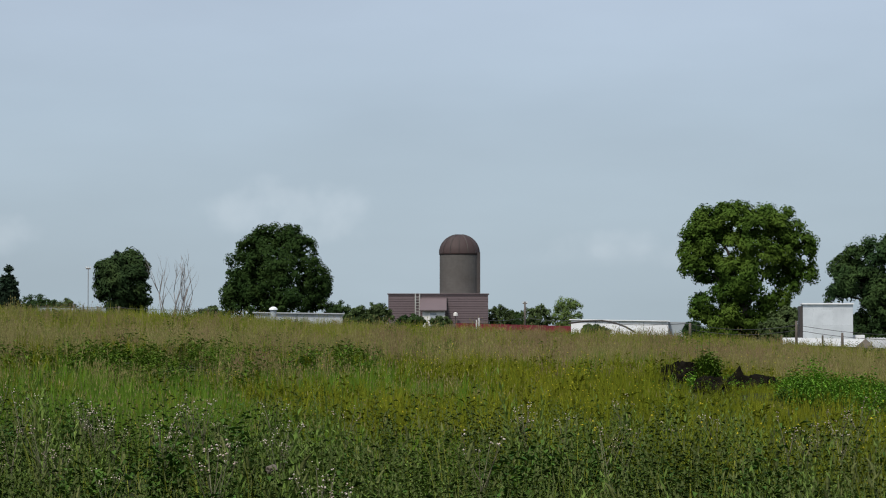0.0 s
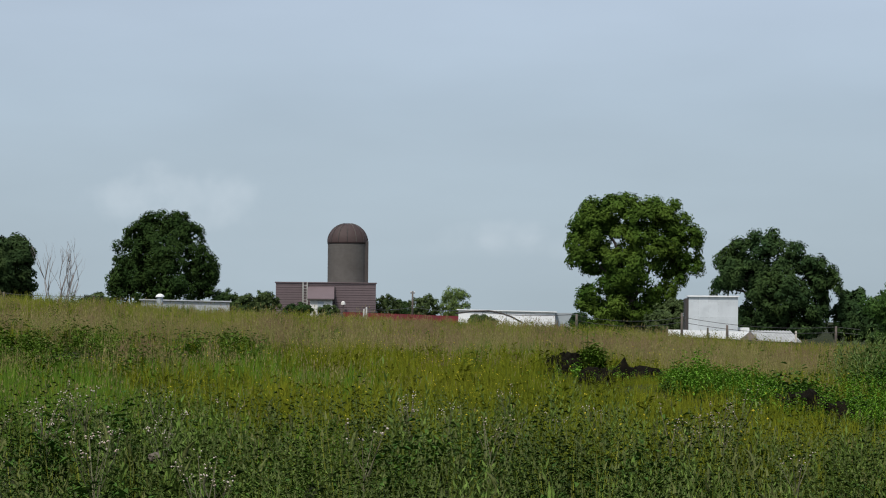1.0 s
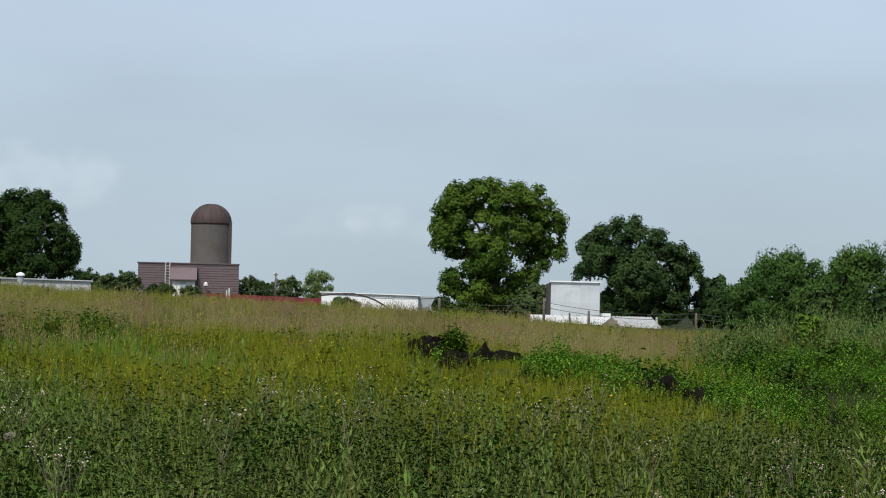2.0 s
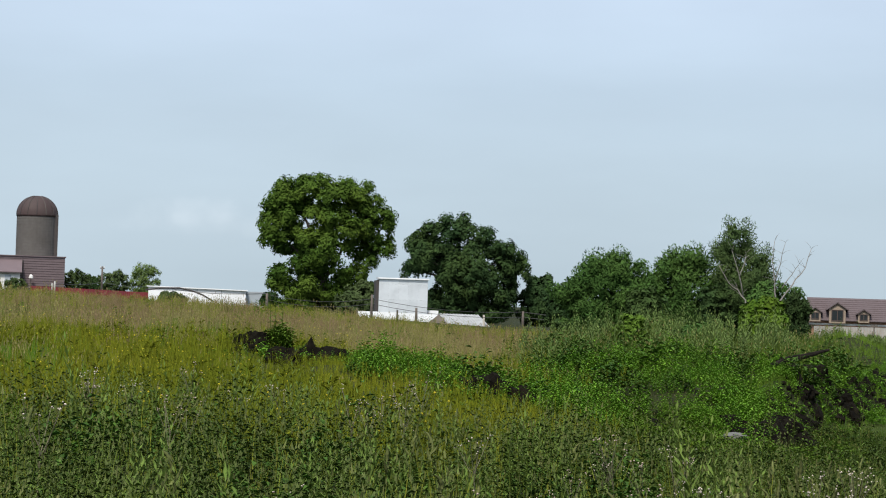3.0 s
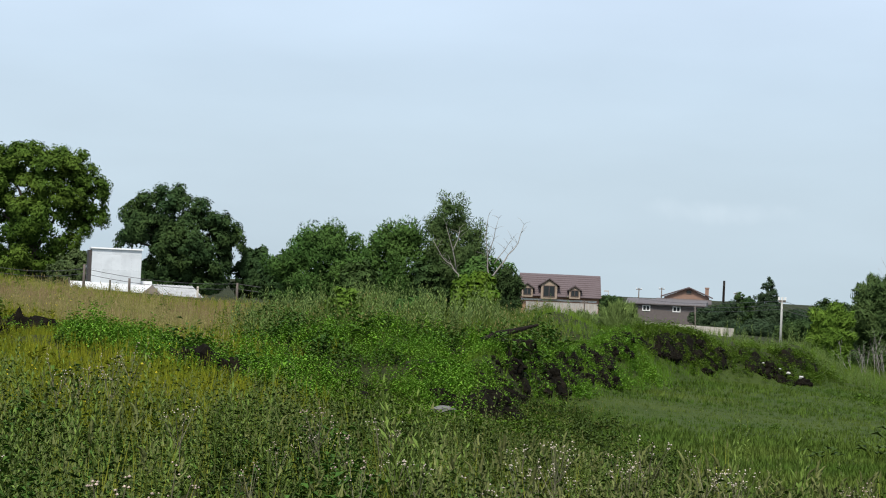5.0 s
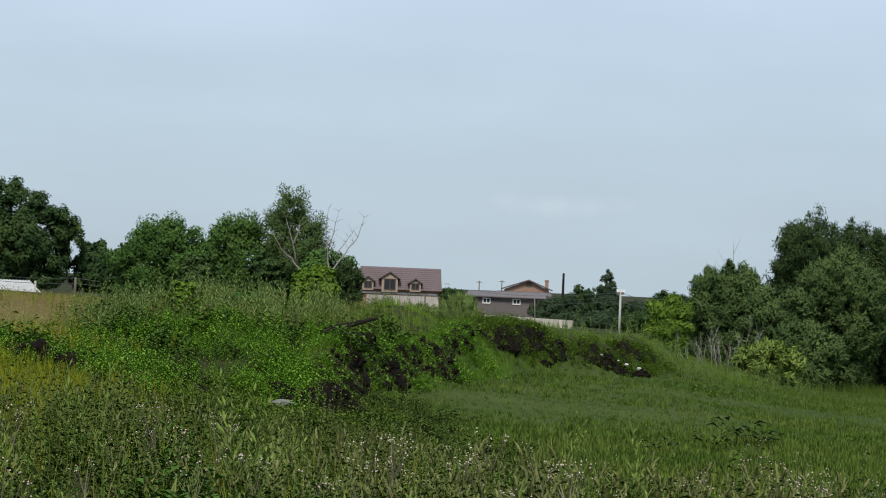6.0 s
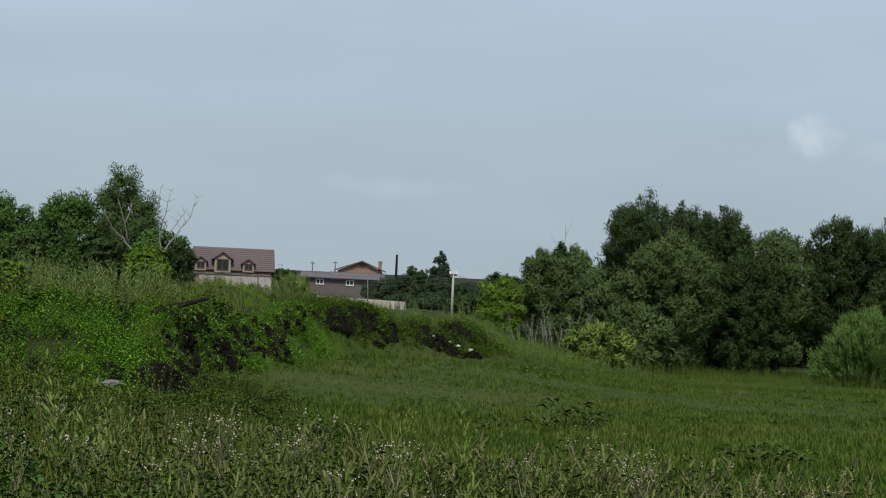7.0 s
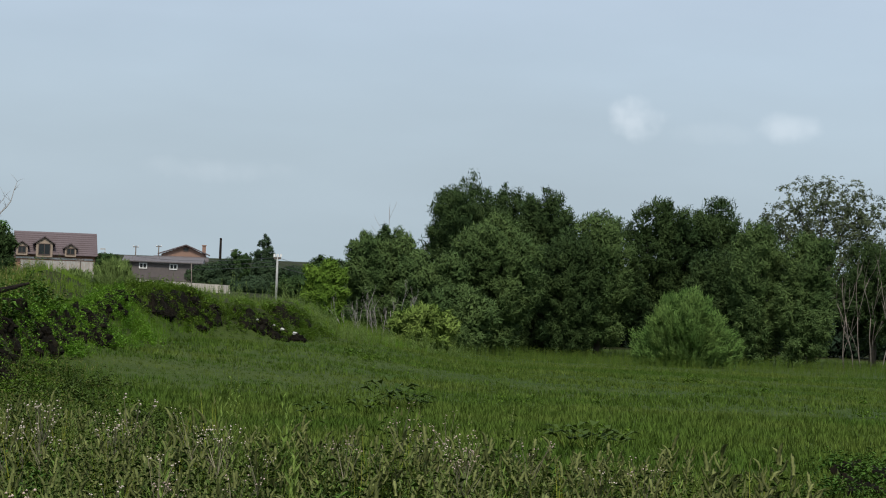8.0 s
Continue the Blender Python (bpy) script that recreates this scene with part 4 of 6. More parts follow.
v_, t_ = leaf_cloud(lob, 5200, 0.34, rs_, 2.2, 0.2, 0.5)
c_ = new("crown", mesh_from("crown", v_, t_, [M["spruce"]]))
c_.parent = e_

POPLAR = [(0.3, 7.8, 3.2, 3.6), (-2.6, 11.0, 2.6, 2.2), (0.4, 12.4, 3.0, 2.0), (3.2, 11.6, 2.7, 2.2), (5.4, 9.6, 2.2, 2.2), (-4.9, 10.2, 2.1, 1.8), (-5.9, 8.3, 1.7, 1.3), (-3.4, 8.2, 2.3, 1.7), (6.0, 7.4, 1.6, 1.7),
          (4.6, 6.3, 1.9, 1.6), (-3.9, 2.6, 1.8, 2.1), (-2.4, 1.8, 2.6, 1.9), (0.5, 2.2, 2.8, 2.4), (2.8, 3.0, 2.1, 2.6), (-1.6, 5.4, 2.1, 1.7), (3.0, 9.0, 2.2, 1.7), (-4.6, 4.5, 1.1, 0.9), (1.9, 12.7, 1.6, 1.4), (-1.4, 12.9, 1.6, 1.1), (-3.9, 12.3, 1.9, 1.4), (-5.7, 10.9, 1.5, 1.4), (-4.0, 6.3, 1.5, 1.0)]
tree("poplar_tree", 7.17, 260, [(x, z * 1.05, rx, rz) for x, z, rx, rz in POPLAR], M["poplar"], 52000, 0.215, "large spreading yellow-green tree with gaps in its crown", "tree", 0.5, 21, 12, gaps=0.42, tuft=0.95)
ELM = [(0.4, 4.6, 2.8, 3.0), (-3.4, 7.2, 2.2, 2.2), (-1.0, 8.2, 2.1, 1.8), (1.4, 7.7, 2.0, 1.7), (3.6, 6.4, 2.0, 1.6), (-4.6, 6.2, 1.4, 1.5), (-2.0, 5.0, 2.2, 2.0), (4.9, 5.2, 1.3, 1.2), (2.4, 3.4, 2.6, 2.2), (-0.8, 2.0, 2.6, 2.2), (1.8, 1.2, 2.6, 1.8), (-2.4, 9.0, 1.4, 1.0), (-5.3, 5.0, 0.8, 0.9)]
tree("elm_tree", 10.62, 230, ELM, M["oak"], 38000, 0.19, "dark green uneven-crowned tree beside the zinc shed", "tree", 0.42, 22, 10, gaps=0.45, tuft=0.75)
tree("young_elm", 12.33, 232, [(0, 3.4, 1.5, 1.5), (-0.9, 2.4, 1.2, 1.4), (0.9, 2.6, 1.2, 1.2), (0.2, 4.3, 1.2, 1.1), (-0.3, 1.2, 1.5, 1.3), (1.2, 1.0, 1.2, 1.0)], M["oak"], 9000, 0.21, "small dark green tree with an open crown", "tree", 0.16, 23, 5, gaps=0.6)


def bush(az, d, top, width, leaf, count, size, label, seed, name="bush", n=9, long=1.5, gaps=0.35, low=0.05, tuft=0.0, feather=0.0):
    h, w = level(az, d, top), deg(d, width)
    return tree(name, az, d, shaped(w, h, n, seed, low) + [(-w * .2, h * .22, w * .26, h * .26), (w * .2, h * .2, w * .26, h * .24)], leaf, count, size, label, name.replace("_", " "), 0.03 * h, seed, 5, gaps=gaps, long=long, tuft=tuft, feather=feather)


FARB = "distant low green bush by the farm"
for k, (az_, d_, top_, w_) in enumerate(((-9.6, 320, 0.75, 1.0), (-9.0, 330, 0.66, 0.7), (-5.6, 290, 0.50, 0.9), (-2.5, 300, 0.6, 0.7), (-2.0, 285, 0.50, 0.7), (-1.55, 285, 0.58, 0.7), (-0.75, 335, 0.30, 0.7), (-0.05, 338, 0.26, 0.5),
                                        (1.35, 360, 0.52, 0.65), (1.75, 370, 0.42, 0.6), (2.25, 350, 0.52, 0.7), (3.6, 275, 0.03, 0.7), (5.95, 268, 0.1, 0.4), (8.25, 250, 0.50, 1.0), (7.9, 240, 0.2, 0.8), (9.85, 245, 0.35, 0.7))):
    bush(az_, d_, top_, w_, M["farm_bush"] if k % 3 else M["oak"], 6000, 0.17, FARB, 40 + k, gaps=0.5, tuft=0.42)
bush(2.94, 370, 0.72, 0.75, M["grey_leaf"], 7000, 0.15, "grey-green silvery small tree", 60, "small_tree", gaps=0.5)
TH = "dense green thicket bush behind the heap"
bush(13.95, 150, 1.27, 2.3, M["thicket"], 36000, 0.115, TH, 71, "thicket_tree", 12, feather=0.35)
bush(15.75, 152, 1.42, 2.3, M["thicket"], 36000, 0.115, TH, 72, "thicket_tree", 12, feather=0.35)
bush(12.95, 160, 0.6, 0.8, M["oak"], 5000, 0.16, TH, 73)
bush(14.9, 148, 0.5, 1.0, M["oak"], 4000, 0.19, TH, 74)
bush(16.6, 150, 0.75, 1.0, M["oak"], 4500, 0.19, TH, 75)
bush(17.9, 148, 0.8, 1.5, M["thicket"], 8000, 0.16, TH, 76)
bush(18.35, 142, 0.50, 0.95, M["willow_dark"], 12000, 0.11, TH, 77, long=2.0, feather=0.35)
TALL = [(-0.2, 6.1, 0.9, 0.75), (-0.9, 5.4, 0.7, 0.5), (0.3, 5.3, 0.9, 0.7), (0.1, 4.1, 1.0, 0.8), (-0.9, 4.0, 0.8, 0.6), (1.0, 3.7, 1.0, 0.9), (1.5, 2.6, 1.0, 1.0), (0.1, 2.5, 1.3, 1.2), (-1.0, 2.4, 1.0, 1.0), (0.4, 1.0, 1.7, 1.2), (0.6, 3.0, 1.5, 1.3), (-0.4, 3.3, 1.2, 1.0), (0.9, 4.6, 0.9, 0.8), (1.9, 1.6, 1.2, 1.2), (-0.6, 5.0, 0.7, 0.6)]
tree("tall_willow", 17.08, 151, [(x, z * 1.14, rx, rz * 1.1) for x, z, rx, rz in TALL], M["willow"], 34000, 0.085, "tall ragged willow above the thicket", "tree", 0.16, 78, 8, gaps=0.22, long=2.2, feather=0.35)


def crooked_tree(az, d, limbs, label, seed, thick=0.055):
    """A leafless tree; each limb runs through a few points of azimuth and elevation and bears short twigs."""
    rs = np.random.RandomState(seed)
    e = thing("dead_willow", facing(az, d), label, "tree")
    for n, (way, r) in enumerate(limbs):
        pts = [Vector((deg(d, a - az), 0.3 * math.sin(n * 2.1 + k), level(az, d, el))) for k, (a, el) in enumerate(way)]
        fine = []
        for a, b in zip(pts, pts[1:]):
            fine += [a, a.lerp(b, 0.5) + Vector(rs.uniform(-0.06, 0.06, 3))]
        fine.append(pts[-1])
        bm = bmesh.new()
        tube(bm, fine, [thick * r * (1 - 0.75 * k / (len(fine) - 1)) for k in range(len(fine))], 6)
        for k in range(2, len(fine)):
            for q in range(2):
                side = Vector((rs.choice([-1, 1]) * rs.uniform(0.2, 0.7), rs.uniform(-.3, .3), rs.uniform(0.2, 0.7))) * rs.uniform(0.4, 1.1)
                tube(bm, [fine[k], fine[k] + side * 0.5 + Vector((0, 0, 0.05)), fine[k] + side], [thick * 0.2, thick * 0.14, thick * 0.06], 4)
        part("limb", bm, M["dead_wood"], e, smooth=True)
    return e


crooked_tree(17.2, 140, [([(17.35, -0.5), (17.26, 0.32), (17.08, 0.55), (16.85, 0.72), (16.62, 1.10)], 1.0), ([(17.2, 0.4), (17.08, 0.95), (16.91, 1.47)], 0.8), ([(17.1, 0.85), (17.2, 1.15), (17.24, 1.42)], 0.6)], "bare pale dead willow with crooked limbs", 9)
crooked_tree(18.1, 141, [([(17.95, -0.5), (18.0, 0.2), (17.93, 0.8), (17.87, 1.25), (17.91, 1.75)], 1.0), ([(17.94, 0.75), (18.06, 1.2), (18.16, 1.71)], 0.7), ([(18.0, 0.1), (18.2, 0.51), (18.42, 0.85), (18.64, 1.12), (18.77, 1.59)], 1.0), ([(18.1, 0.62), (18.35, 0.98), (18.5, 1.22)], 0.6)], "bare pale dead willow with long antler-like limbs", 14)
bush(17.65, 72, 0.40, 1.05, M["herb"], 6500, 0.10, "bright green elder bush on top of the heap", 80, "elder_bush")

bush(16.15, 63, -0.30, 0.95, M["thicket"], 4500, 0.10, "dark round bush on the heap's crest", 81, "heap_bush")
bush(14.55, 64, -0.12, 0.8, M["yellow_leaf"], 2200, 0.08, "yellow-flecked green bush on the heap's crest", 82, "heap_bush", gaps=0.6)
bush(21.15, 74, -0.20, 0.85, M["grey_leaf"], 11000, 0.045, "pale feathery bush on the bank", 83, "bank_bush", long=2.8, tuft=0.12, feather=0.8)
bush(20.2, 70, -0.50, 0.7, M["grey_leaf"], 6000, 0.05, "low grey-green bush behind the heap", 84, "heap_bush", long=2.6, tuft=0.13, feather=0.7)

# dark treeline behind the meadow's far bank
LINE = "dark green far treeline bush"
for k, (az_, d_, top_, w_) in enumerate(((20.95, 330, 0.0, 0.7), (23.2, 240, -0.25, 0.8), (23.7, 250, -0.05, 0.8), (24.05, 262, 0.15, 0.6), (24.7, 255, -0.05, 0.7), (25.5, 230, -0.1, 1.1), (26.1, 220, 0.12, 1.0), (26.7, 220, 0.05, 1.1), (24.4, 200, -0.45, 1.2), (25.4, 190, -0.4, 1.2), (26.3, 185, -0.3, 1.2))):
    bush(az_, d_, top_, w_, M["line_leaf"] if k % 3 else M["oak"], 8000, 0.15, LINE, 100 + k, gaps=0.45, tuft=0.42)
tree("birch", 24.62, 258, [(0, 4.8, 0.7, 0.9), (0.2, 3.8, 1.0, 0.9), (-0.7, 3.3, 0.7, 0.8), (0.7, 2.8, 0.8, 0.8), (-0.2, 2.2, 1.1, 1.0), (0.1, 5.7, 0.35, 0.6)], M["line_leaf"], 5000, 0.12, "slim feathery birch above the treeline", "tree", 0.12, 120, 4, gaps=0.6, tuft=0.32)

# willows along the meadow
bush(26.12, 108, 0.0, 1.05, M["yellow_leaf"], 18000, 0.085, "yellow-green feathery willow bush", 130, "yellow_bush", long=2.6, feather=0.35)
WB = "grey-green willow bush at the meadow edge"
bush(27.45, 118, 0.80, 1.9, M["willow"], 44000, 0.09, WB, 131, "willow_bush", 11, long=2.2, feather=0.35)
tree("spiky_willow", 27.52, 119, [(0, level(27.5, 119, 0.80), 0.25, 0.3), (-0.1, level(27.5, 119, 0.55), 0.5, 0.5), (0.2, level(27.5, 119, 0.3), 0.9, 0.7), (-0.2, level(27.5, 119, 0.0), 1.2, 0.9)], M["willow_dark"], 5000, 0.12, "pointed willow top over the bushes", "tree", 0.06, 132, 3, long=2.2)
bush(28.65, 116, 0.30, 1.8, M["willow"], 42000, 0.09, WB, 133, "willow_bush", 10, long=2.2, feather=0.35)
bush(29.3, 110, -0.5, 1.7, M["willow"], 28000, 0.09, WB, 134, "willow_bush", 9, long=2.2, feather=0.35)
bush(28.5, 100, -1.0, 1.5, M["mugwort"], 12000, 0.10, WB, 135, "willow_bush", 8, long=2.2, feather=0.35)
bare_tree("dead_bush", facing(27.35, 107), [(x, (x * 0.35), 2.3, 0.020) for x in (-1.1, -.8, -.55, -.3, -.1, .1, .3, .5, .8, 1.0)], M["dead_grey"], "pale dead stems of a dried willow bush", "bush", 19, 0.3)
bare_tree("dead_willow", facing(28.35, 124), [(0.2, -0.25, 6.6, 0.07), (0.4, -0.1, 7.2, 0.07)], M["dead_wood"], "bare dead twigs sticking out of the willows", "tree", 23, 0.5)
BIG = "tall dense rounded green willow at the meadow edge"


def willow(az, d, top, width, seed, leaf, count, tall=0.0):
    """Rounded billows that rise from the ground to a domed top."""
    h, w = level(az, d, top), deg(d, width)
    rs = np.random.RandomState(seed)
    lobes = [(0, h * 0.45, w * 0.27, h * 0.36, w * 0.1), (0, h * 0.2, w * 0.36, h * 0.21, 0)]
    for k in range(9):
        a = radians(-20 + 220 * (k + rs.uniform(-.3, .3)) / 8)
        r = rs.uniform(0.17, 0.25)
        lobes.append((math.cos(a) * w * (0.50 - r), h * (0.50 + math.sin(a) * (0.50 - r)), r * w, h * r * rs.uniform(0.75, 1.0), w * rs.uniform(-0.2, 0.2)))
    for k in range(7):
        r = rs.uniform(0.14, 0.21)
        lobes.append((rs.uniform(-0.32, 0.32) * w, h * (0.14 + 0.1 * k + rs.uniform(-.04, .04)), r * w * 1.2, h * r * 0.9, -w * rs.uniform(0.2, 0.36)))
    lobes = [q for q in lobes if q[1] > h * tall]
    return tree("willow_tree", az, d, lobes, leaf, count, 0.075, BIG, "willow", 0.2, seed, 8, "willow belt", gaps=0.16, long=2.3, tuft=0.42, feather=0.35)


# rear and in-between willows get the leaf colour with shade mixed in
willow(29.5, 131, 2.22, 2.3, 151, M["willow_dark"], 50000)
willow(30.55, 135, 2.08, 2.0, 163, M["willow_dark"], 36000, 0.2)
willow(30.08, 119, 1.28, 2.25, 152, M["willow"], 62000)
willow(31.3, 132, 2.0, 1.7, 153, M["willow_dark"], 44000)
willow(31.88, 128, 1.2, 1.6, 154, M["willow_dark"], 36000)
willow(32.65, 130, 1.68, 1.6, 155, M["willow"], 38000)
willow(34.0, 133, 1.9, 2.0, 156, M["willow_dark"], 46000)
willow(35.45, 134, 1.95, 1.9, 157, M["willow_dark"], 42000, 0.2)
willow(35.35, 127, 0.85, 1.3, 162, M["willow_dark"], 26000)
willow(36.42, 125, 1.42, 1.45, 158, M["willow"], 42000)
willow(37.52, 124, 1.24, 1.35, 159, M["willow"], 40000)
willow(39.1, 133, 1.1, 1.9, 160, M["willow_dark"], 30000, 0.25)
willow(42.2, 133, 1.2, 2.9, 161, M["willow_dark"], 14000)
ROUND = [(0, 0.62, 0.62, 0.38), (-0.35, 0.45, 0.42, 0.36), (0.42, 0.42, 0.42, 0.34), (-0.72, 0.24, 0.36, 0.24), (0.75, 0.24, 0.34, 0.23), (0, 0.22, 0.8, 0.24), (0.12, 0.80, 0.30, 0.20), (-0.25, 0.68, 0.3, 0.22)]
wide_, high_ = deg(112, 1.27), level(34.72, 112, -0.36)
tree("round_bush", 34.72, 112, [(x * wide_, z * high_, rx * wide_ * 0.9, rz * high_) for x, z, rx, rz in ROUND], M["willow_pale"], 40000, 0.055, "low rounded pale green willow bush in the meadow", "bush", 0.06, 170, 6, gaps=0.15, long=2.6, tuft=0.24, feather=0.7)
# row of bushes whose near-black colour stands in for shade beneath the willows
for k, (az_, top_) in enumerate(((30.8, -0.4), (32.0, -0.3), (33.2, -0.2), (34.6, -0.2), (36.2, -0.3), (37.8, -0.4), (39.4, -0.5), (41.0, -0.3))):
    bush(az_, 150, top_ - 0.2, 2.2, M["spruce"], 5000, 0.24, "undergrowth behind the willows, coloured dark for the shade there", 180 + k, "undergrowth_bush", gaps=0.0)
FAN = shaped(deg(170, 2.9), level(37.9, 170, 2.45), 13, 171, 0.35)
tree("open_tree", 37.9, 170, FAN, M["grey_shade"], 20000, 0.10, "open-crowned fan-shaped tree behind the willows", "tree", 0.3, 171, 14, gaps=0.75, tuft=0.3)
bare_tree("dead_bush", facing(39.2, 126), [(x, x * 0.12, 5.0, 0.035) for x in (-1.6, -1.1, -.7, -.2, .3, .8, 1.3)], M["old_board"], "tall dry grey stems beneath the willow", "bush", 29, 0.25)


# ---- heaps, stones and litter ----
def lump(name, az, d, sx, sy, sz, material, label, category, seed, sink=0.25, rough=0.35, detail=3, turn=0.0, up=0.0):
    rs = np.random.RandomState(seed)
    bm = bmesh.new()
    bmesh.ops.create_icosphere(bm, subdivisions=detail, radius=1)
    off = Vector(rs.uniform(-50, 50, 3))
    for v in bm.verts:
        n = v.co.normalized()
        k = 1 + rough * noise.noise(n * 1.6 + off) + rough * 0.6 * noise.noise(n * 4.2 + off) + rough * 0.5 * noise.noise(n * 9 + off) + rough * 0.3 * noise.noise(n * 19 + off)
        v.co = Vector((n.x * sx * k, n.y * sy * k, n.z * sz * k))
    me = bpy.data.meshes.new(name)
    bm.to_mesh(me)
    bm.free()
    me.materials.append(material)
    ob = new(name, me)
    ob.matrix_world = facing(az, d, turn, sz * (1 - 2 * sink) + up)
    return tagged(ob, label, category)


SOIL = "clod of bare dark soil among green weeds"
CLODS = [(5.42, 50.0, 0.26, 0.25), (5.75, 50.0, 0.28, 0.26), (5.85, 50.9, 0.2, 0.13), (7.0, 49.6, 0.32, 0.30), (7.35, 49.7, 0.34, 0.31), (7.65, 50.2, 0.26, 0.30), (7.15, 50.2, 0.15, 0.1), (6.25, 48.6, 0.3, 0.28), (6.5, 48.4, 0.24, 0.24), (9.2, 46.6, 0.3, 0.24), (11.0, 44.0, 0.38, 0.36), (11.4, 43.6, 0.34, 0.34), (11.8, 43.4, 0.28, 0.24), (12.3, 43.2, 0.25, 0.2), (14.0, 44.3, 0.34, 0.2), (14.9, 44.1, 0.36, 0.2), (13.6, 62, 0.5, 0.2),
         (38.7, 29.5, 0.3, 0.22), (39.4, 29.0, 0.34, 0.22), (39.0, 27.2, 0.28, 0.16), (40.1, 28, 0.36, 0.24)]
draw = np.random.RandomState(17)


def soil_scar(az0, az1, d_of, width, seed, label, share=0.15, rough=0.16):
    """A ragged sheet of bare soil lying on the slope, d_of(az) giving its middle line."""
    n, m = int((az1 - az0) * 26), int(width * 12)
    A, U = np.meshgrid(np.linspace(az0, az1, n), np.linspace(-0.5, 0.5, m), indexing="ij")
    D = d_of(A) + U * width
    x, y = polar(A, D)
    k = ripple(x, y, 0.45, seed) + 0.7 * ripple(x, y, 0.2, seed + 1)
    edge = np.minimum(1, np.minimum((A - az0), (az1 - A)) * 2.5) * (1 - (2 * np.abs(U)) ** 3)
    z = land(x, y) + 0.05 + rough * np.abs(ripple(x, y, 0.16, seed + 2)) + rough * 0.6 * ripple(x, y, 0.08, seed + 3)
    keep = (k + 1.3 * edge - 0.8 > share)
    z = np.where(keep, z, land(x, y) - 0.1)
    v = np.stack([x, y, z], -1).reshape(-1, 3)
    i, j = np.meshgrid(np.arange(n - 1), np.arange(m - 1), indexing="ij")
    q = np.stack([i * m + j, (i + 1) * m + j, (i + 1) * m + j + 1, i * m + j + 1], -1).reshape(-1, 4)
    q = q[keep.reshape(-1)[q].any(1)]
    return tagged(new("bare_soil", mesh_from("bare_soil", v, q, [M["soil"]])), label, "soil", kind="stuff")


SCARS = [(16.7, 18.9, 44.3, 0.2, 17.0, 3.6, -0.15, "bare dark soil at the slipped foot of the heap"), (17.7, 21.3, 46.9, 4.8, 18.0, 5.2, -0.1, "bare dark soil scar slanting along the heap's flank"),
         (20.9, 23.8, 67.4, 2.9, 21.0, 2.6, 0.15, "dark cut soil face of the bank"), (23.9, 25.9, 67.0, 2.9, 21.0, 3.0, 0.2, "dark soil and rubbish at the bank's end"),
         (38.2, 40.6, 28.6, 0.0, 38.0, 3.0, 0.2, "bare soil under brambles"), (10.4, 12.6, 44.9, -1.0, 11.0, 2.2, 0.1, "bare dark soil in the low growth"), (13.4, 15.4, 45.6, -0.4, 14.0, 2.0, 0.1, "bare dark soil along the heap's foot"),
         (5.1, 6.1, 50.0, 0.0, 5.0, 2.4, 0.0, "bare dark soil heap in the field"), (6.7, 7.9, 50.2, 0.0, 7.0, 2.2, 0.0, "bare dark soil heap in the field"), (6.0, 6.8, 48.0, 0.0, 6.0, 1.6, 0.1, "bare dark soil in the field"), (8.9, 9.6, 46.6, 0.0, 9.0, 1.5, 0.1, "bare dark soil in the field")]
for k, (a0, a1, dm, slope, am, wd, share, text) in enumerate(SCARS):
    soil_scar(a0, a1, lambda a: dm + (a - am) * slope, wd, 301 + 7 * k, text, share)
for k in range(26):          # the slipped front of the heap, a slanting scar and the foot
    s = draw.uniform(0.12, 0.30)
    CLODS.append((17.9 + draw.uniform(-1.0, 1.0), 43.4 + draw.uniform(0, 3.2), s, s * 0.9))
for k in range(46):
    u, s = draw.uniform(0, 1), draw.uniform(0.10, 0.26)
    CLODS.append((18.0 + 3.4 * u, 44.4 + 16.3 * u + draw.uniform(-0.3, 4.5), s, s * 0.85))
for k in range(24):          # the bank's cut face
    u, s = draw.uniform(0, 1), draw.uniform(0.1, 0.28)
    CLODS.append((21.2 + 2.3 * u, 66.8 + 6.4 * u + draw.uniform(-0.6, 2.0), s, s * 0.6))
for az_ in (18.15, 18.4, 18.65, 18.9):
    CLODS.append((az_, 53.2, 0.30, 0.36))
for k in range(14):
    s = draw.uniform(0.12, 0.3)
    CLODS.append((24.3 + draw.uniform(0, 1.25), 76.0 + draw.uniform(-0.6, 1.6), s, s * 0.65))
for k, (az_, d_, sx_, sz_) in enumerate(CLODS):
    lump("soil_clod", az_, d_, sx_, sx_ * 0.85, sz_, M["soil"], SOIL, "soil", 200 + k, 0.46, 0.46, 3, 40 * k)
lump("pale_slab", 17.05, 43.0, 0.25, 0.16, 0.075, M["stone"], "pale broken concrete slab at the foot of the heap", "slab", 260, 0.2, 0.3, 3, 20, 0.16)
lump("brown_stone", -3.98, 21.5, 0.055, 0.05, 0.042, M["brown_stone"], "rounded brown-grey stone among thistles", "stone", 261, 0.1, 0.25, 3, 0, 0.5)
for k, (az_, d_, s_, up_) in enumerate(((17.75, 60, 0.09, 0.35), (17.95, 60, 0.12, 0.25), (18.35, 59.5, 0.1, 0.3), (19.05, 58, 0.06, 0.25), (24.55, 76.2, 0.10, 0.25), (25.15, 76.3, 0.16, 0.3), (25.45, 76.6, 0.18, 0.22), (24.95, 76, 0.08, 0.4), (9.4, 47.5, 0.08, 0.2))):
    lump("litter", az_, d_, s_ * 0.45, s_ * 0.4, s_ * 0.25, M["litter"], "scrap of pale litter on the heap", "litter", 270 + k, 0.1, 0.5, 2, 30 * k, up_)
e_ = thing("charred_log", facing(18.5, 53.0, 12, 0.50), "charred dark timber lying slantwise on the heap", "log")
bm = bmesh.new()
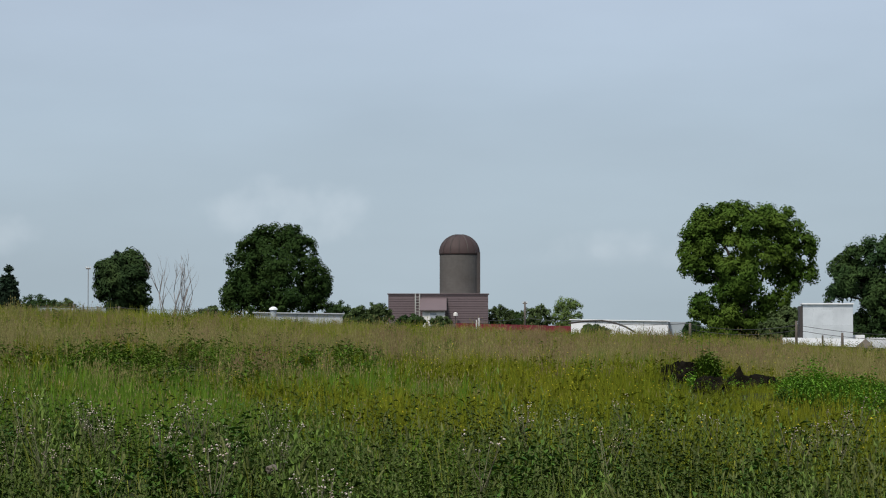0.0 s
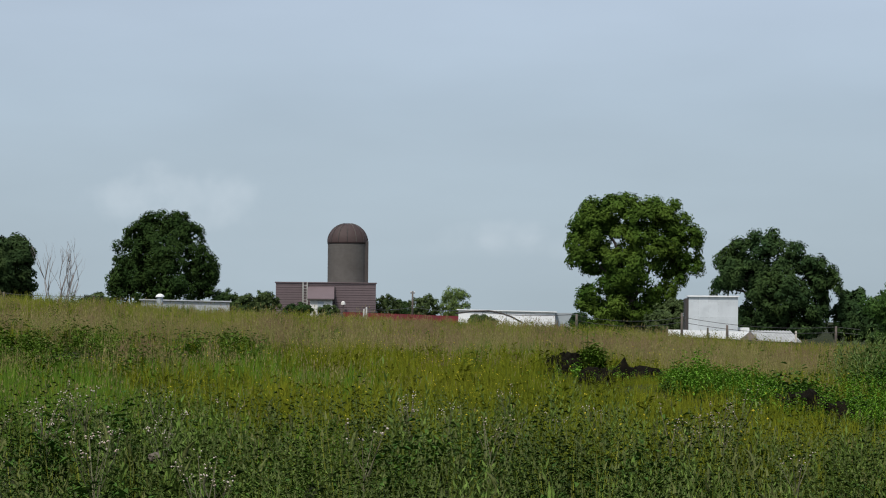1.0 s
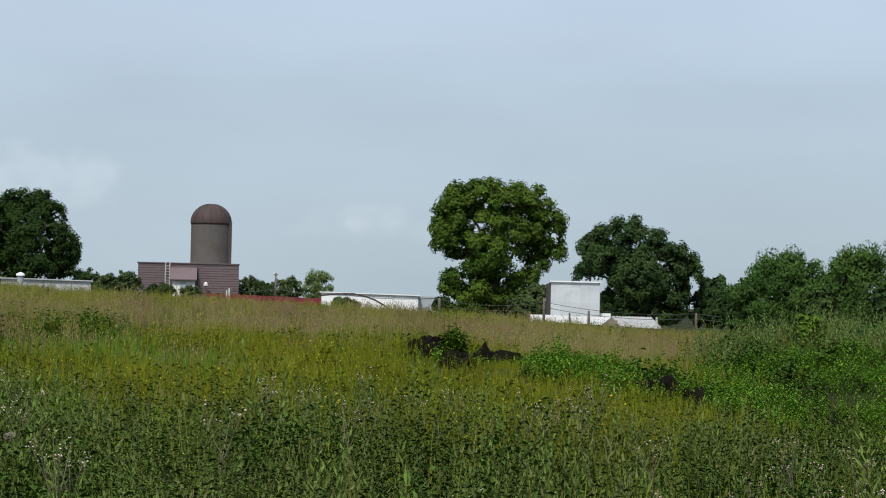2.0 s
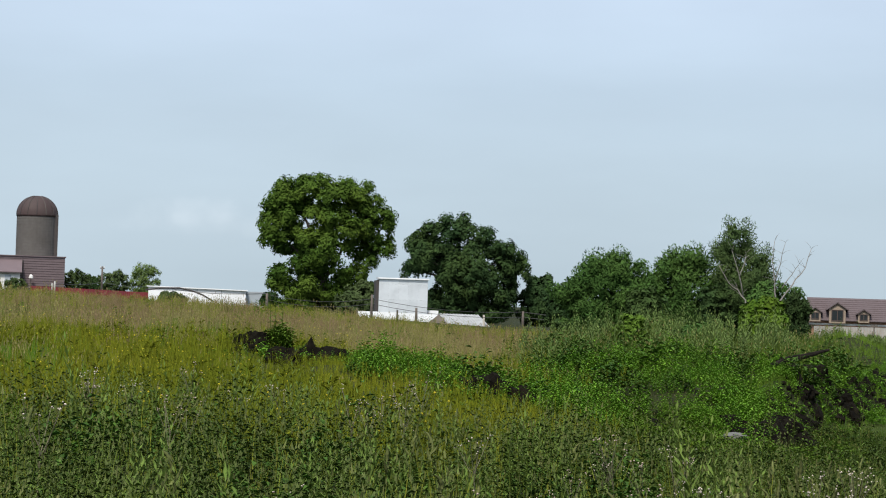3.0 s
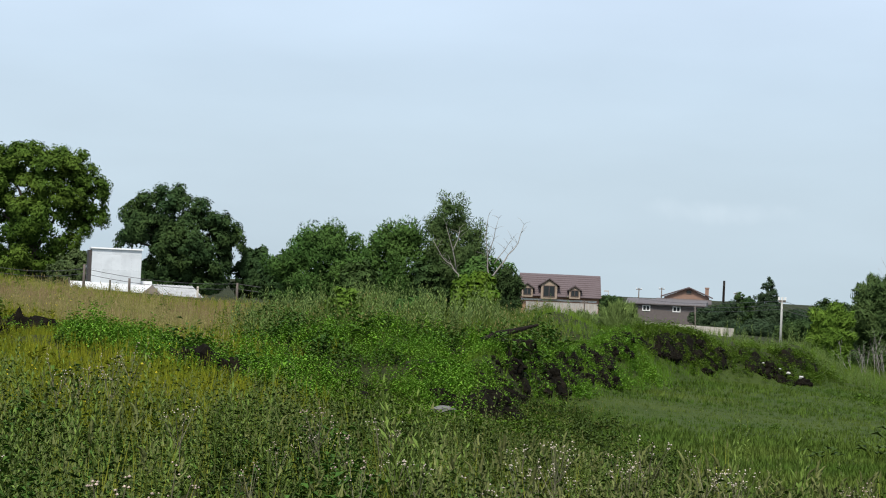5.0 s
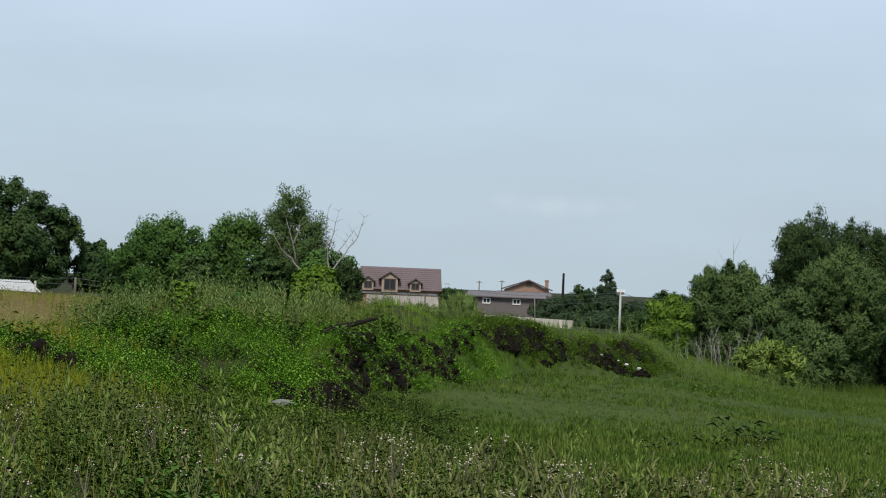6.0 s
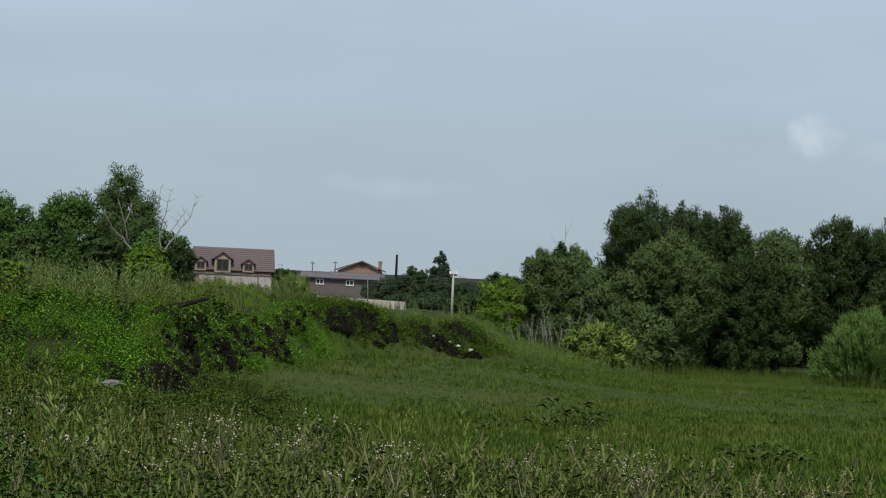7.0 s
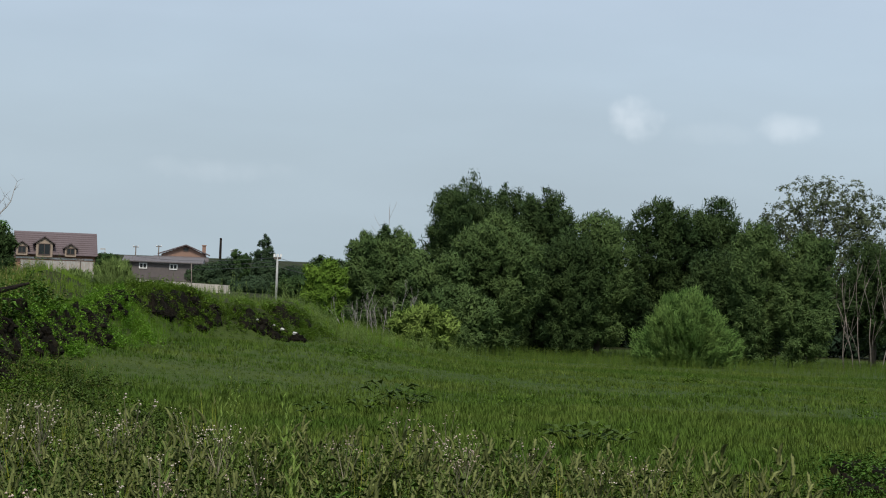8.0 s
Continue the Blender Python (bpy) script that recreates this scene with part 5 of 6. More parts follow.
tube(bm, [(-0.60, 0, -0.16), (-0.2, 0.03, 0.0), (0.2, 0, 0.10), (0.66, -0.02, 0.24)], [0.06, 0.075, 0.055, 0.025], 8)
part("timber", bm, M["char"], e_)
bm = bmesh.new()
tube(bm, [(-0.3, 0.05, -0.1), (0.05, 0.1, -0.18), (0.4, 0.1, -0.12)], [0.08, 0.07, 0.03], 7)
part("splinter", bm, M["char"], e_)


# ---- small plants: prototypes as triangles with material numbers ----
class Plant:
    def __init__(self):
        self.v, self.t, self.m = [], [], []

    def tri(self, pts, faces, mat):
        o = len(self.v)
        self.v += [tuple(p) for p in pts]
        self.t += [tuple(i + o for i in f) for f in faces]
        self.m += [mat] * len(faces)

    def stalk(self, a, b, r, mat, r2=None):
        a, b = np.array(a), np.array(b)
        r2 = r * 0.5 if r2 is None else r2
        o = [np.array((math.cos(q), math.sin(q), 0)) for q in (0.3, 2.4, 4.5)]
        self.tri([a + k * r for k in o] + [b + k * r2 for k in o], [(0, 1, 4), (0, 4, 3), (1, 2, 5), (1, 5, 4), (2, 0, 3), (2, 3, 5)], mat)

    def leaf(self, p, way, length, width, mat, bend=0.25):
        p, way = np.array(p, float), np.array(way, float)
        way /= np.linalg.norm(way)
        s = np.cross(way, (0, 0, 1.0))
        s /= np.linalg.norm(s) + 1e-6
        mid, tip = p + way * length * 0.5, p + way * length - np.array((0, 0, bend * length))
        lift = np.array((0, 0, 0.10 * length))
        self.tri([p, mid + s * width * 0.5 + lift, tip, mid - s * width * 0.5 + lift, mid], [(0, 1, 4), (4, 1, 2), (0, 4, 3), (4, 2, 3)], mat)

    def blade(self, p, way, length, width, mat):
        p, way = np.array(p, float), np.array(way, float)
        s = np.array((-way[1], way[0], 0)) / (np.hypot(way[0], way[1]) + 1e-6)
        out = np.array((way[0], way[1], 0))
        mid, tip = p + np.array((0, 0, length * 0.6)) + out * 0.25 * length, p + np.array((0, 0, length * 0.95)) + out * 0.7 * length
        self.tri([p - s * width * .5, p + s * width * .5, mid + s * width * .35, mid - s * width * .35, tip], [(0, 1, 2), (0, 2, 3), (3, 2, 4)], mat)

    def bead(self, p, r, mat, tall=1.0):
        p = np.array(p, float)
        q = [(r, 0, 0), (0, r, 0), (-r, 0, 0), (0, -r, 0), (0, 0, r * tall), (0, 0, -r * tall)]
        self.tri([p + np.array(k) for k in q], [(0, 1, 4), (1, 2, 4), (2, 3, 4), (3, 0, 4), (1, 0, 5), (2, 1, 5), (3, 2, 5), (0, 3, 5)], mat)

    def spike(self, line, r, mat, rs):
        """A bumpy tapering seed spike along points."""
        n, o = len(line), len(self.v)
        pts = []
        for k, q in enumerate(line):
            w = r * (0.75 + 0.5 * math.sin(math.pi * (k + 0.6) / (n + 0.4))) * rs.uniform(0.75, 1.25) * (0.35 if k == n - 1 else 1)
            pts += [np.array(q) + np.array((math.cos(z), math.sin(z), 0)) * w for z in (k * 0.8, k * 0.8 + 1.57, k * 0.8 + 3.14, k * 0.8 + 4.71)]
        faces = []
        for k in range(n - 1):
            for i in range(4):
                u, v = k * 4 + i, k * 4 + (i + 1) % 4
                faces += [(u, v, v + 4), (u, v + 4, u + 4)]
        self.tri(pts, faces, mat)

    def fleck(self, p, r, mat, tall=1.0):
        """A far flower or seed head: two crossed slivers."""
        p = np.array(p, float)
        self.tri([p + np.array(k) for k in ((-r, 0, 0), (r, 0, 0), (0, 0, r * 1.8 * tall), (0, -r, -r * tall), (0, r, 0), (0, 0, r * tall))], [(0, 1, 2), (3, 4, 5)], mat)

    def wisp(self, p, way, length, width, mat):
        p, way = np.array(p, float), np.array(way, float)
        s = np.array((-way[1], way[0], 0)) / (np.hypot(way[0], way[1]) + 1e-6) * width * 0.6
        self.tri([p - s, p + s, p + np.array((way[0] * 0.5, way[1] * 0.5, 0.95)) * length], [(0, 1, 2)], mat)

    def flat_leaf(self, p, way, length, width, mat, bend=0.25):
        p, way = np.array(p, float), np.array(way, float)
        way /= np.linalg.norm(way)
        s = np.cross(way, (0, 0, 1.0))
        s /= np.linalg.norm(s) + 1e-6
        mid = p + way * length * 0.5 + np.array((0, 0, 0.08 * length))
        self.tri([p, mid + s * width * 0.5, p + way * length - np.array((0, 0, bend * length)), mid - s * width * 0.5], [(0, 1, 2), (0, 2, 3)], mat)

    def arrays(self):
        return np.array(self.v, float), np.array(self.t, int), np.array(self.m, int)


def ring_dir(a, up):
    return np.array((math.cos(a), math.sin(a), up))


def amaranth(rs, h, leaves=12):
    """Stalk, broad leaves in a spiral and a thick nodding seed head. Materials: 0 leaf, 1 head, 2 stem."""
    p = Plant()
    lean = rs.uniform(-.2, .2, 2)
    at = lambda z: np.array((lean[0] * z, lean[1] * z, z))
    p.stalk(at(0), at(h * 0.8), 0.008, 2)
    for k in range(leaves):
        z = h * (0.2 + 0.6 * k / leaves)
        a = k * 2.4 + rs.uniform(-.4, .4)
        ln = rs.uniform(0.06, 0.11) * (1.2 - 0.6 * k / leaves)
        p.flat_leaf(at(z), ring_dir(a, rs.uniform(0.0, 0.7)), ln, ln * 0.42, 0, rs.uniform(0.1, 0.5))
    nod = rs.uniform(0, 1) ** 1.6
    a = rs.uniform(0, 6.28)
    q, way = at(h * 0.74), np.array((0, 0, 1.0))
    line = []
    for k in range(6):
        line.append(q)
        way = way + nod * 0.42 * np.array((math.cos(a), math.sin(a), -0.6)) + rs.uniform(-.1, .1, 3)
        way /= np.linalg.norm(way)
        q = q + way * h * 0.032
    p.spike(line, 0.0145, 1, rs)
    for k in range(2):
        b = k * 2.6 + rs.uniform(0, 1)
        o = at(h * (0.62 + 0.05 * k))
        p.spike([o, o + ring_dir(b, 1.2) * 0.035, o + ring_dir(b, 1.6) * 0.06], 0.012, 1, rs)
    return p.arrays()


def bushy(rs, h, stems=5, leaves=9, leaf=0.085, broad=0.4, spread=0.22, heads=0):
    """A many-stemmed leafy weed, wider at the top. 0 leaf, 1 seed head, 2 stem."""
    p = Plant()
    for n in range(stems):
        a = n * 2.4 + rs.uniform(-.5, .5)
        base = ring_dir(a, 0) * 0.03
        top = ring_dir(a, 0) * spread * (0.15 if n == 0 else rs.uniform(0.4, 1.1)) + np.array((0, 0, h * (1.0 if n == 0 else rs.uniform(0.6, 0.95))))
        p.tri([base, base + (0.008, 0.008, 0), top], [(0, 1, 2)], 2)
        for k in range(leaves):
            u = 0.22 + 0.76 * (k + rs.uniform(0, 1)) / leaves
            b = k * 2.4 + rs.uniform(-.5, .5) + n
            ln = leaf * rs.uniform(0.65, 1.25) * (1.3 - 0.75 * u)
            p.flat_leaf(base + (top - base) * u, ring_dir(b, rs.uniform(-0.05, 0.75)), ln, ln * broad, 0, rs.uniform(0.1, 0.5))
        for k in range(heads):
            p.fleck(top - (top - base) * 0.07 * k + rs.uniform(-.015, .015, 3), 0.009, 1, 1.6)
    return p.arrays()


def thistle(rs, h, bloom=3):
    """Thin forked stems, narrow leaves and small pale flower heads. 0 leaf, 1 bloom, 2 stem."""
    p = Plant()
    p.stalk((0, 0, 0), (0, 0, h * 0.6), 0.007, 2)
    for k in range(9):
        a, z = k * 2.4, h * (0.1 + 0.06 * k)
        p.leaf((0, 0, z), ring_dir(a, rs.uniform(0.2, 0.8)), rs.uniform(0.09, 0.15), 0.03, 0)
    for k in range(6):
        a = k * 1.05 + rs.uniform(-.3, .3)
        z0 = h * rs.uniform(0.4, 0.62)
        q = np.array((math.cos(a) * h * 0.16 * rs.uniform(.4, 1.2), math.sin(a) * h * 0.16, h * rs.uniform(0.78, 1.0)))
        p.stalk((0, 0, z0), q, 0.005, 2)
        p.leaf(q * 0.9, ring_dir(a, 0.5), 0.07, 0.018, 0)
        for j in range(bloom):
            p.bead(q + rs.uniform(-.03, .03, 3), rs.uniform(0.006, 0.011), 1, 0.8)
    return p.arrays()


def mugwort_plant(rs, h):
    p = Plant()
    lean = rs.uniform(-.1, .1, 2)
    at = lambda z: np.array((lean[0] * z, lean[1] * z, z))
    p.stalk(at(0), at(h), 0.008, 2)
    for k in range(24):
        z = h * (0.15 + 0.82 * k / 24)
        a = k * 2.4 + rs.uniform(-.4, .4)
        ln = rs.uniform(0.07, 0.15) * (1.25 - 0.8 * k / 24)
        p.leaf(at(z), ring_dir(a, rs.uniform(0.3, 1.0)), ln, ln * 0.3, 0, 0.2)
    return p.arrays()


def herb(rs, h, n=9, broad=0.6, leaf=0.15):
    """A low leafy herb. 0 leaf, 2 stem."""
    p = Plant()
    p.wisp((0, 0, 0), (0.02, 0.02, 1), h, 0.012, 2)
    for k in range(n):
        a = k * 2.4 + rs.uniform(-.4, .4)
        z = h * (0.25 + 0.75 * k / n)
        ln = leaf * rs.uniform(0.72, 1.28) * (1.2 - 0.6 * k / n)
        p.flat_leaf((0, 0, z), ring_dir(a, rs.uniform(0.0, 0.6)), ln, ln * broad, 0, rs.uniform(0.2, 0.5))
    return p.arrays()


def sprig(rs, h, n=13, size=1.0, lo=0.3, hi=1.0):
    """A feathery far plant with narrow leaves."""
    p = Plant()
    p.wisp((0, 0, 0), (0.05, 0.02, 1), h, 0.014, 2)
    for k in range(n):
        a = k * 2.4 + rs.uniform(-.4, .4)
        ln = rs.uniform(0.10, 0.18) * (1.25 - 0.8 * k / n) * size
        w = ring_dir(a, rs.uniform(lo, hi)) * ln
        q = np.array((0, 0, h * (0.15 + 0.82 * k / n)))
        s = np.array((-w[1], w[0], 0)) * 0.2
        p.tri([q, q + w * 0.5 + s, q + w, q + w * 0.5 - s], [(0, 1, 2), (0, 2, 3)], 0)
    return p.arrays()


def far_tuft(rs, h, n=6, width=0.02, spread=0.4, heads=1):
    p = Plant()
    for k in range(n):
        a = rs.uniform(0, 6.28)
        q = rs.uniform(-.08, .08, 2)
        ln = h * rs.uniform(0.6, 1.1)
        w = ring_dir(a, 0) * spread * rs.uniform(0.3, 1.0)
        p.wisp((q[0], q[1], 0), w, ln, width, 0)
        if k < heads:
            p.fleck((q[0] + w[0] * .5 * ln, q[1] + w[1] * .5 * ln, ln * 0.9), 0.012, 1, 3.0)
    return p.arrays()


def tuft(rs, h, n=9, width=0.012, spread=0.4, mats=(0,), seed_heads=0):
    p = Plant()
    for k in range(n):
        a = rs.uniform(0, 6.28)
        q = rs.uniform(-.07, .07, 2)
        ln = h * rs.uniform(0.6, 1.1)
        w = ring_dir(a, 0) * spread * rs.uniform(0.3, 1.0)
        p.blade((q[0], q[1], 0), w, ln, width, mats[k % len(mats)])
        if k < seed_heads:
            p.fleck((q[0] + w[0] * .5 * ln, q[1] + w[1] * .5 * ln, ln * 0.9), 0.010, 1, 3.0)
    return p.arrays()


def bloom_stalk(rs, h, heads=5):
    """A thin wiry herb with small bright flowers. 0 leaf, 1 bloom, 2 stem."""
    p = Plant()
    p.wisp((0, 0, 0), (0.05, 0.05, 1), h * 0.8, 0.010, 2)
    for k in range(6):
        a = rs.uniform(0, 6.28)
        q = np.array((math.cos(a) * h * 0.15, math.sin(a) * h * 0.15, h * rs.uniform(0.7, 1.0)))
        base = np.array((0, 0, h * rs.uniform(0.3, 0.6)))
        p.tri([base, base + (0.006, 0.006, 0), q], [(0, 1, 2)], 2)
        if k < heads:
            p.fleck(q, 0.013, 1, 0.6)
        p.flat_leaf((0, 0, h * rs.uniform(.1, .6)), ring_dir(a, 0.8), 0.13, 0.028, 0)
    return p.arrays()


def scatter(name, protos, az, d, scale, mats, label, category, rs, sink=0.0, tall=None, sway=0.11):
    """One joined carpet of many plants, standing on the ground."""
    x, y = polar(az, d)
    z = land(x, y) - sink
    which = rs.randint(0, len(protos), len(az))
    spin = rs.uniform(0, 6.283, len(az))
    V, T, I, base = [], [], [], 0
    for k, (pv, pt, pm) in enumerate(protos):
        s = np.where(which == k)[0]
        if not len(s):
            continue
        c, n = np.cos(spin[s])[:, None], np.sin(spin[s])[:, None]
        sc = scale[s][:, None]
        zz = sc if tall is None else sc * tall[s][:, None]
        vx = (pv[None, :, 0] * c - pv[None, :, 1] * n) * sc + x[s][:, None]
        vy = (pv[None, :, 0] * n + pv[None, :, 1] * c) * sc + y[s][:, None]
        vz = pv[None, :, 2] * zz + z[s][:, None]
        hz = pv[None, :, 2] * zz
        vx, vy = vx + hz * rs.normal(0, sway, (len(s), 1)), vy + hz * rs.normal(0, sway, (len(s), 1))
        V.append(np.stack([vx, vy, vz], -1).reshape(-1, 3))
        T.append((pt[None] + (base + np.arange(len(s)) * len(pv))[:, None, None]).reshape(-1, 3))
        I.append(np.tile(pm, len(s)))
        base += len(s) * len(pv)
    me = mesh_from(name, np.concatenate(V), np.concatenate(T), mats, np.concatenate(I))
    return tagged(new(name, me), label, category, kind="stuff")


def sow(rs, count, az0, az1, d0, d1, keep=None):
    """Even over the ground between two azimuths and distances, thinned by keep(az, d)."""
    az = rs.uniform(az0, az1, count)
    d = np.sqrt(rs.uniform(d0 * d0, d1 * d1, count))
    if keep is not None:
        k = rs.uniform(size=count) < keep(az, d)
        az, d = az[k], d[k]
    return az, d


def tussocks(rs, groups, each, az0, az1, d0, d1, keep, size=0.35, dome=0.45):
    """Plants in domed groups: azimuths, distances, scales; the middle of a group stands tallest."""
    a, d = sow(rs, groups, az0, az1, d0, d1, keep)
    x, y = polar(a, d)
    k = rs.randint(max(1, each // 2), each + each // 2 + 1, len(a))
    x, y = np.repeat(x, k), np.repeat(y, k)
    big = np.repeat(rs.uniform(0.55, 1.25, len(a)), k)
    u, v = rs.normal(0, 1, (2, len(x)))
    x, y = x + u * size * big, y + v * size * big
    return np.degrees(np.arctan2(x, y)), np.hypot(x, y), big * rs.uniform(0.8, 1.1, len(x)) * (1 - dome + dome * np.exp(-(u * u + v * v) / 2.2) * 1.4)


def clump(az, d, s, seed, soft=0.5):
    """0 to 1: patches of about s metres."""
    x, y = polar(az, d)
    return np.clip(0.5 + ripple(x, y, s, seed) / soft * 0.5, 0, 1)


def patch(az, d, s, seed, share):
    """1 in scattered patches of about s metres that take up that share of the ground, else 0."""
    x, y = polar(az, d)
    cut = {0.05: 0.8, 0.1: 0.63, 0.2: 0.42, 0.3: 0.26, 0.5: 0.0}[share]
    return rise((ripple(x, y, s, seed) + 0.35 * ripple(x, y, s * 0.4, seed + 1) - cut) / 0.25 + 0.5)


def between(v, lo, hi, soft):
    return rise((v - lo) / soft + 0.5) * rise((hi - v) / soft + 0.5)


def bare(a, d):
    """0 on the soil scars, 1 elsewhere."""
    out = 1.0
    for a0, a1, dm, slope, am, wd, share, text in SCARS:
        out = out * (1 - (0.62 if wd > 2.45 else 0.93) * between(a, a0, a1, 0.5) * between(d - dm - (a - am) * slope, -wd * 0.42, wd * 0.42, 0.6) * (0.55 + 0.45 * clump(a, d, 0.5, 41, 1.5)))
    return out


def cleared(a, d):
    """Thin growth below the long scar of the heap's flank, 1 elsewhere."""
    return 1 - 0.5 * between(a, 18.0, 21.2, 0.5) * rise((46.0 + (a - 18.0) * 4.8 - d) / 1.0 + 0.5)


def fringe(az):
    """How far out the tall front weeds stand."""
    return np.interp(az, [-12, -5, 0, 6, 14, 18, 22, 28, 36.5, 38, 42], [29, 29, 28, 30, 31, 30, 27, 25, 24, 17, 16])


def stripe(a, d, seed, sx=1.1, sy=5.0):
    """-1 to 1: uneven growth in ragged strips that run away along the slope."""
    x, y = polar(a, d)
    x = x + 0.8 * ripple(x, y, 2.0, seed + 50)
    return ripple(x / sx, y / sy, 1.0, seed) + 0.4 * ripple(x / sx, y / sy, 0.4, seed + 1)


def field_kinds(a, d):
    """Which growth rules each place of the open field: 0 green grass, 1 leafy herbs, 2 olive flowering herbs, 3 straw, 4 brown grass, 5 crest grass."""
    west = rise((2.0 - a) / 4)
    bias = [0.55 * between(d, 24, 52, 10) * (0.35 + 0.65 * west) + 0.25 * between(d, 60, 80, 10) * (1 - west),
            0.55 * between(d, 42, 74, 8) * west + 0.45 * between(d, 38, 64, 8) * west - 0.15,
            1.05 * between(d, 27, 58, 8) * between(a, -2.5, 13, 4) - 0.1,
            0.75 * between(d, 60, 80, 10) + 0.1 * (1 - west) * between(d, 55, 90, 10),
            0.70 * between(d, 62, 100, 10) * between(a, 0, 8, 4) + 0.35 * between(d, 64, 84, 8),
            1.05 * rise((d - 66) / 16)]
    return np.argmax([b + 0.58 * stripe(a, d, 400 + 9 * k) for k, b in enumerate(bias)], axis=0)


def ruled(kind, stray=0.14):
    return lambda a, d: open_field(a, d) * left(a) * np.where(field_kinds(a, d) == kind, 1.0, stray)


R = np.random.RandomState
rs = R(5)
P_AM = [amaranth(R(300 + k), R(k).uniform(0.55, 0.95)) for k in range(10)]
P_BUSHY = [bushy(R(310 + k), R(k).uniform(0.6, 0.95), 5, 13, 0.078, 0.36, 0.24, 3) for k in range(8)]
P_BROAD = [bushy(R(320 + k), R(k).uniform(0.45, 0.7), 4, 8, 0.125, 0.5, 0.22) for k in range(6)]
P_TH = [thistle(R(340 + k), R(k).uniform(0.7, 1.05)) for k in range(8)]
P_HERB = [herb(R(380 + k), R(k).uniform(0.25, 0.5)) for k in range(8)]
P_NET = [herb(R(400 + k), R(k).uniform(0.3, 0.55), 14, 0.45, 0.088) for k in range(8)]
P_LEAFY = [bushy(R(410 + k), R(k).uniform(0.4, 0.6), 4, 5, 0.16, 0.5, 0.25) for k in range(8)]
P_TUFT = [tuft(R(420 + k), R(k).uniform(0.45, 0.8), 6, 0.007, 0.4, (0,), 3) for k in range(8)]
P_FAR = [far_tuft(R(440 + k), R(k).uniform(0.4, 0.7), 7, 0.018) for k in range(8)]
P_SEED = [far_tuft(R(450 + k), R(k).uniform(0.5, 0.8), 6, 0.012, 0.35, 5) for k in range(8)]
P_FEATHER = [sprig(R(520 + k), R(k).uniform(0.6, 1.0), 22, 0.55, 0.8, 2.2) for k in range(8)]
P_SHORT = [far_tuft(R(460 + k), R(k).uniform(0.06, 0.12), 7, 0.016, 1.2, 0) for k in range(6)]
P_YEL = [bloom_stalk(R(480 + k), R(k).uniform(0.55, 0.85), 1) for k in range(8)]

# front weeds
front = lambda a, d: rise((fringe(a) - d) / np.where(a > 24, 3.0, 5.0) + 0.5)
east = lambda a: rise((a - 15) / 9)
lush = lambda a, d: 0.42 + 0.55 * clump(a, d, 0.6, 63, 1.2) + 0.30 * clump(a, d, 2.4, 65, 1.2)
hollow = lambda a, d: 1 - 0.92 * patch(a, d, 0.5, 67, 0.3)
a, d = sow(rs, 22000, -12.5, 41, 14.0, 39, lambda a, d: front(a, d) * hollow(a, d) * (0.06 + 0.94 * east(a)) * (0.35 + 0.65 * clump(a, d, 0.9, 21)))
scatter("amaranth_weeds", P_AM, a, d, rs.uniform(0.75, 1.1, len(a)) * lush(a, d) * 1.08, [M["weed"], M["weed_head"], M["stem"]], "dense green amaranth weeds with pale nodding seed heads", "weeds", rs)
a, d = sow(rs, 6600, -12.5, 41, 13.0, 41, lambda a, d: rise((fringe(a) + 2 - 2 * rise((a - 22) / 4) - d) / np.where(a < 14, 13.0, 5.0) + 0.5) * hollow(a, d) * (1 - 0.6 * east(a)) * (0.3 + 0.7 * patch(a, d, 1.0, 24, 0.5)))
scatter("goosefoot", P_BUSHY, a, d, rs.uniform(0.75, 1.1, len(a)) * lush(a, d), [M["mugwort"], M["goosefoot_tip"], M["stem"]], "bushy grey-green goosefoot with pale seed tips", "weeds", rs)
a, d, s = tussocks(rs, 190, 11, -12.5, 41, 13.0, 37, lambda a, d: front(a, d) * (1 - 0.75 * east(a)), 0.34)
scatter("leafy_weeds", P_BROAD, a, d, s * 1.05, [M["weed_dark"], M["weed_head"], M["stem"]], "clumps of dark green broad-leaved weeds", "weeds", rs)
a, d = sow(rs, 1500, -12.5, 41, 10.5, 38, lambda a, d: front(a, d))
scatter("undergrowth", P_HERB, a, d, rs.uniform(0.6, 1.1, len(a)), [M["weed_dark"], M["weed_head"], M["stem"]], "low dark green leafy undergrowth between the weeds", "weeds", rs)
a, d = sow(rs, 700, -12.5, 41, 12, 36, lambda a, d: front(a, d) * (1 - 0.6 * east(a)))
scatter("tall_goosefoot", P_BUSHY, a, d, rs.uniform(0.95, 1.3, len(a)), [M["weed"], M["goosefoot_tip"], M["stem"]], "single tall green weeds standing over the rest", "weeds", rs)
a, d = sow(rs, 6000, -12.5, 41, 11, 38, lambda a, d: front(a, d) * (0.010 + 0.3 * patch(a, d, 1.1, 23, 0.05)))
scatter("thistles", P_TH, a, d, rs.uniform(0.75, 1.1, len(a)), [M["mugwort"], M["lilac_bloom"], M["thistle_stem"]], "thin grey-green thistles with pale lilac heads", "weeds", rs)
STANDS = [(-9.0, 26, 0.7), (-7.6, 25, 0.8), (-6.4, 24, 0.7), (-5.0, 25.5, 0.7), (-4.0, 22.5, 0.6), (-1.5, 24, 0.5), (1.9, 27.5, 0.5), (3.4, 26, 0.5), (9.0, 25, 0.6), (14.2, 23, 0.8), (16.2, 21.5, 0.8), (18.6, 20.5, 0.9), (20.5, 22, 0.7), (24.0, 21, 0.6), (29.0, 22, 0.6), (34.0, 20, 0.6)]
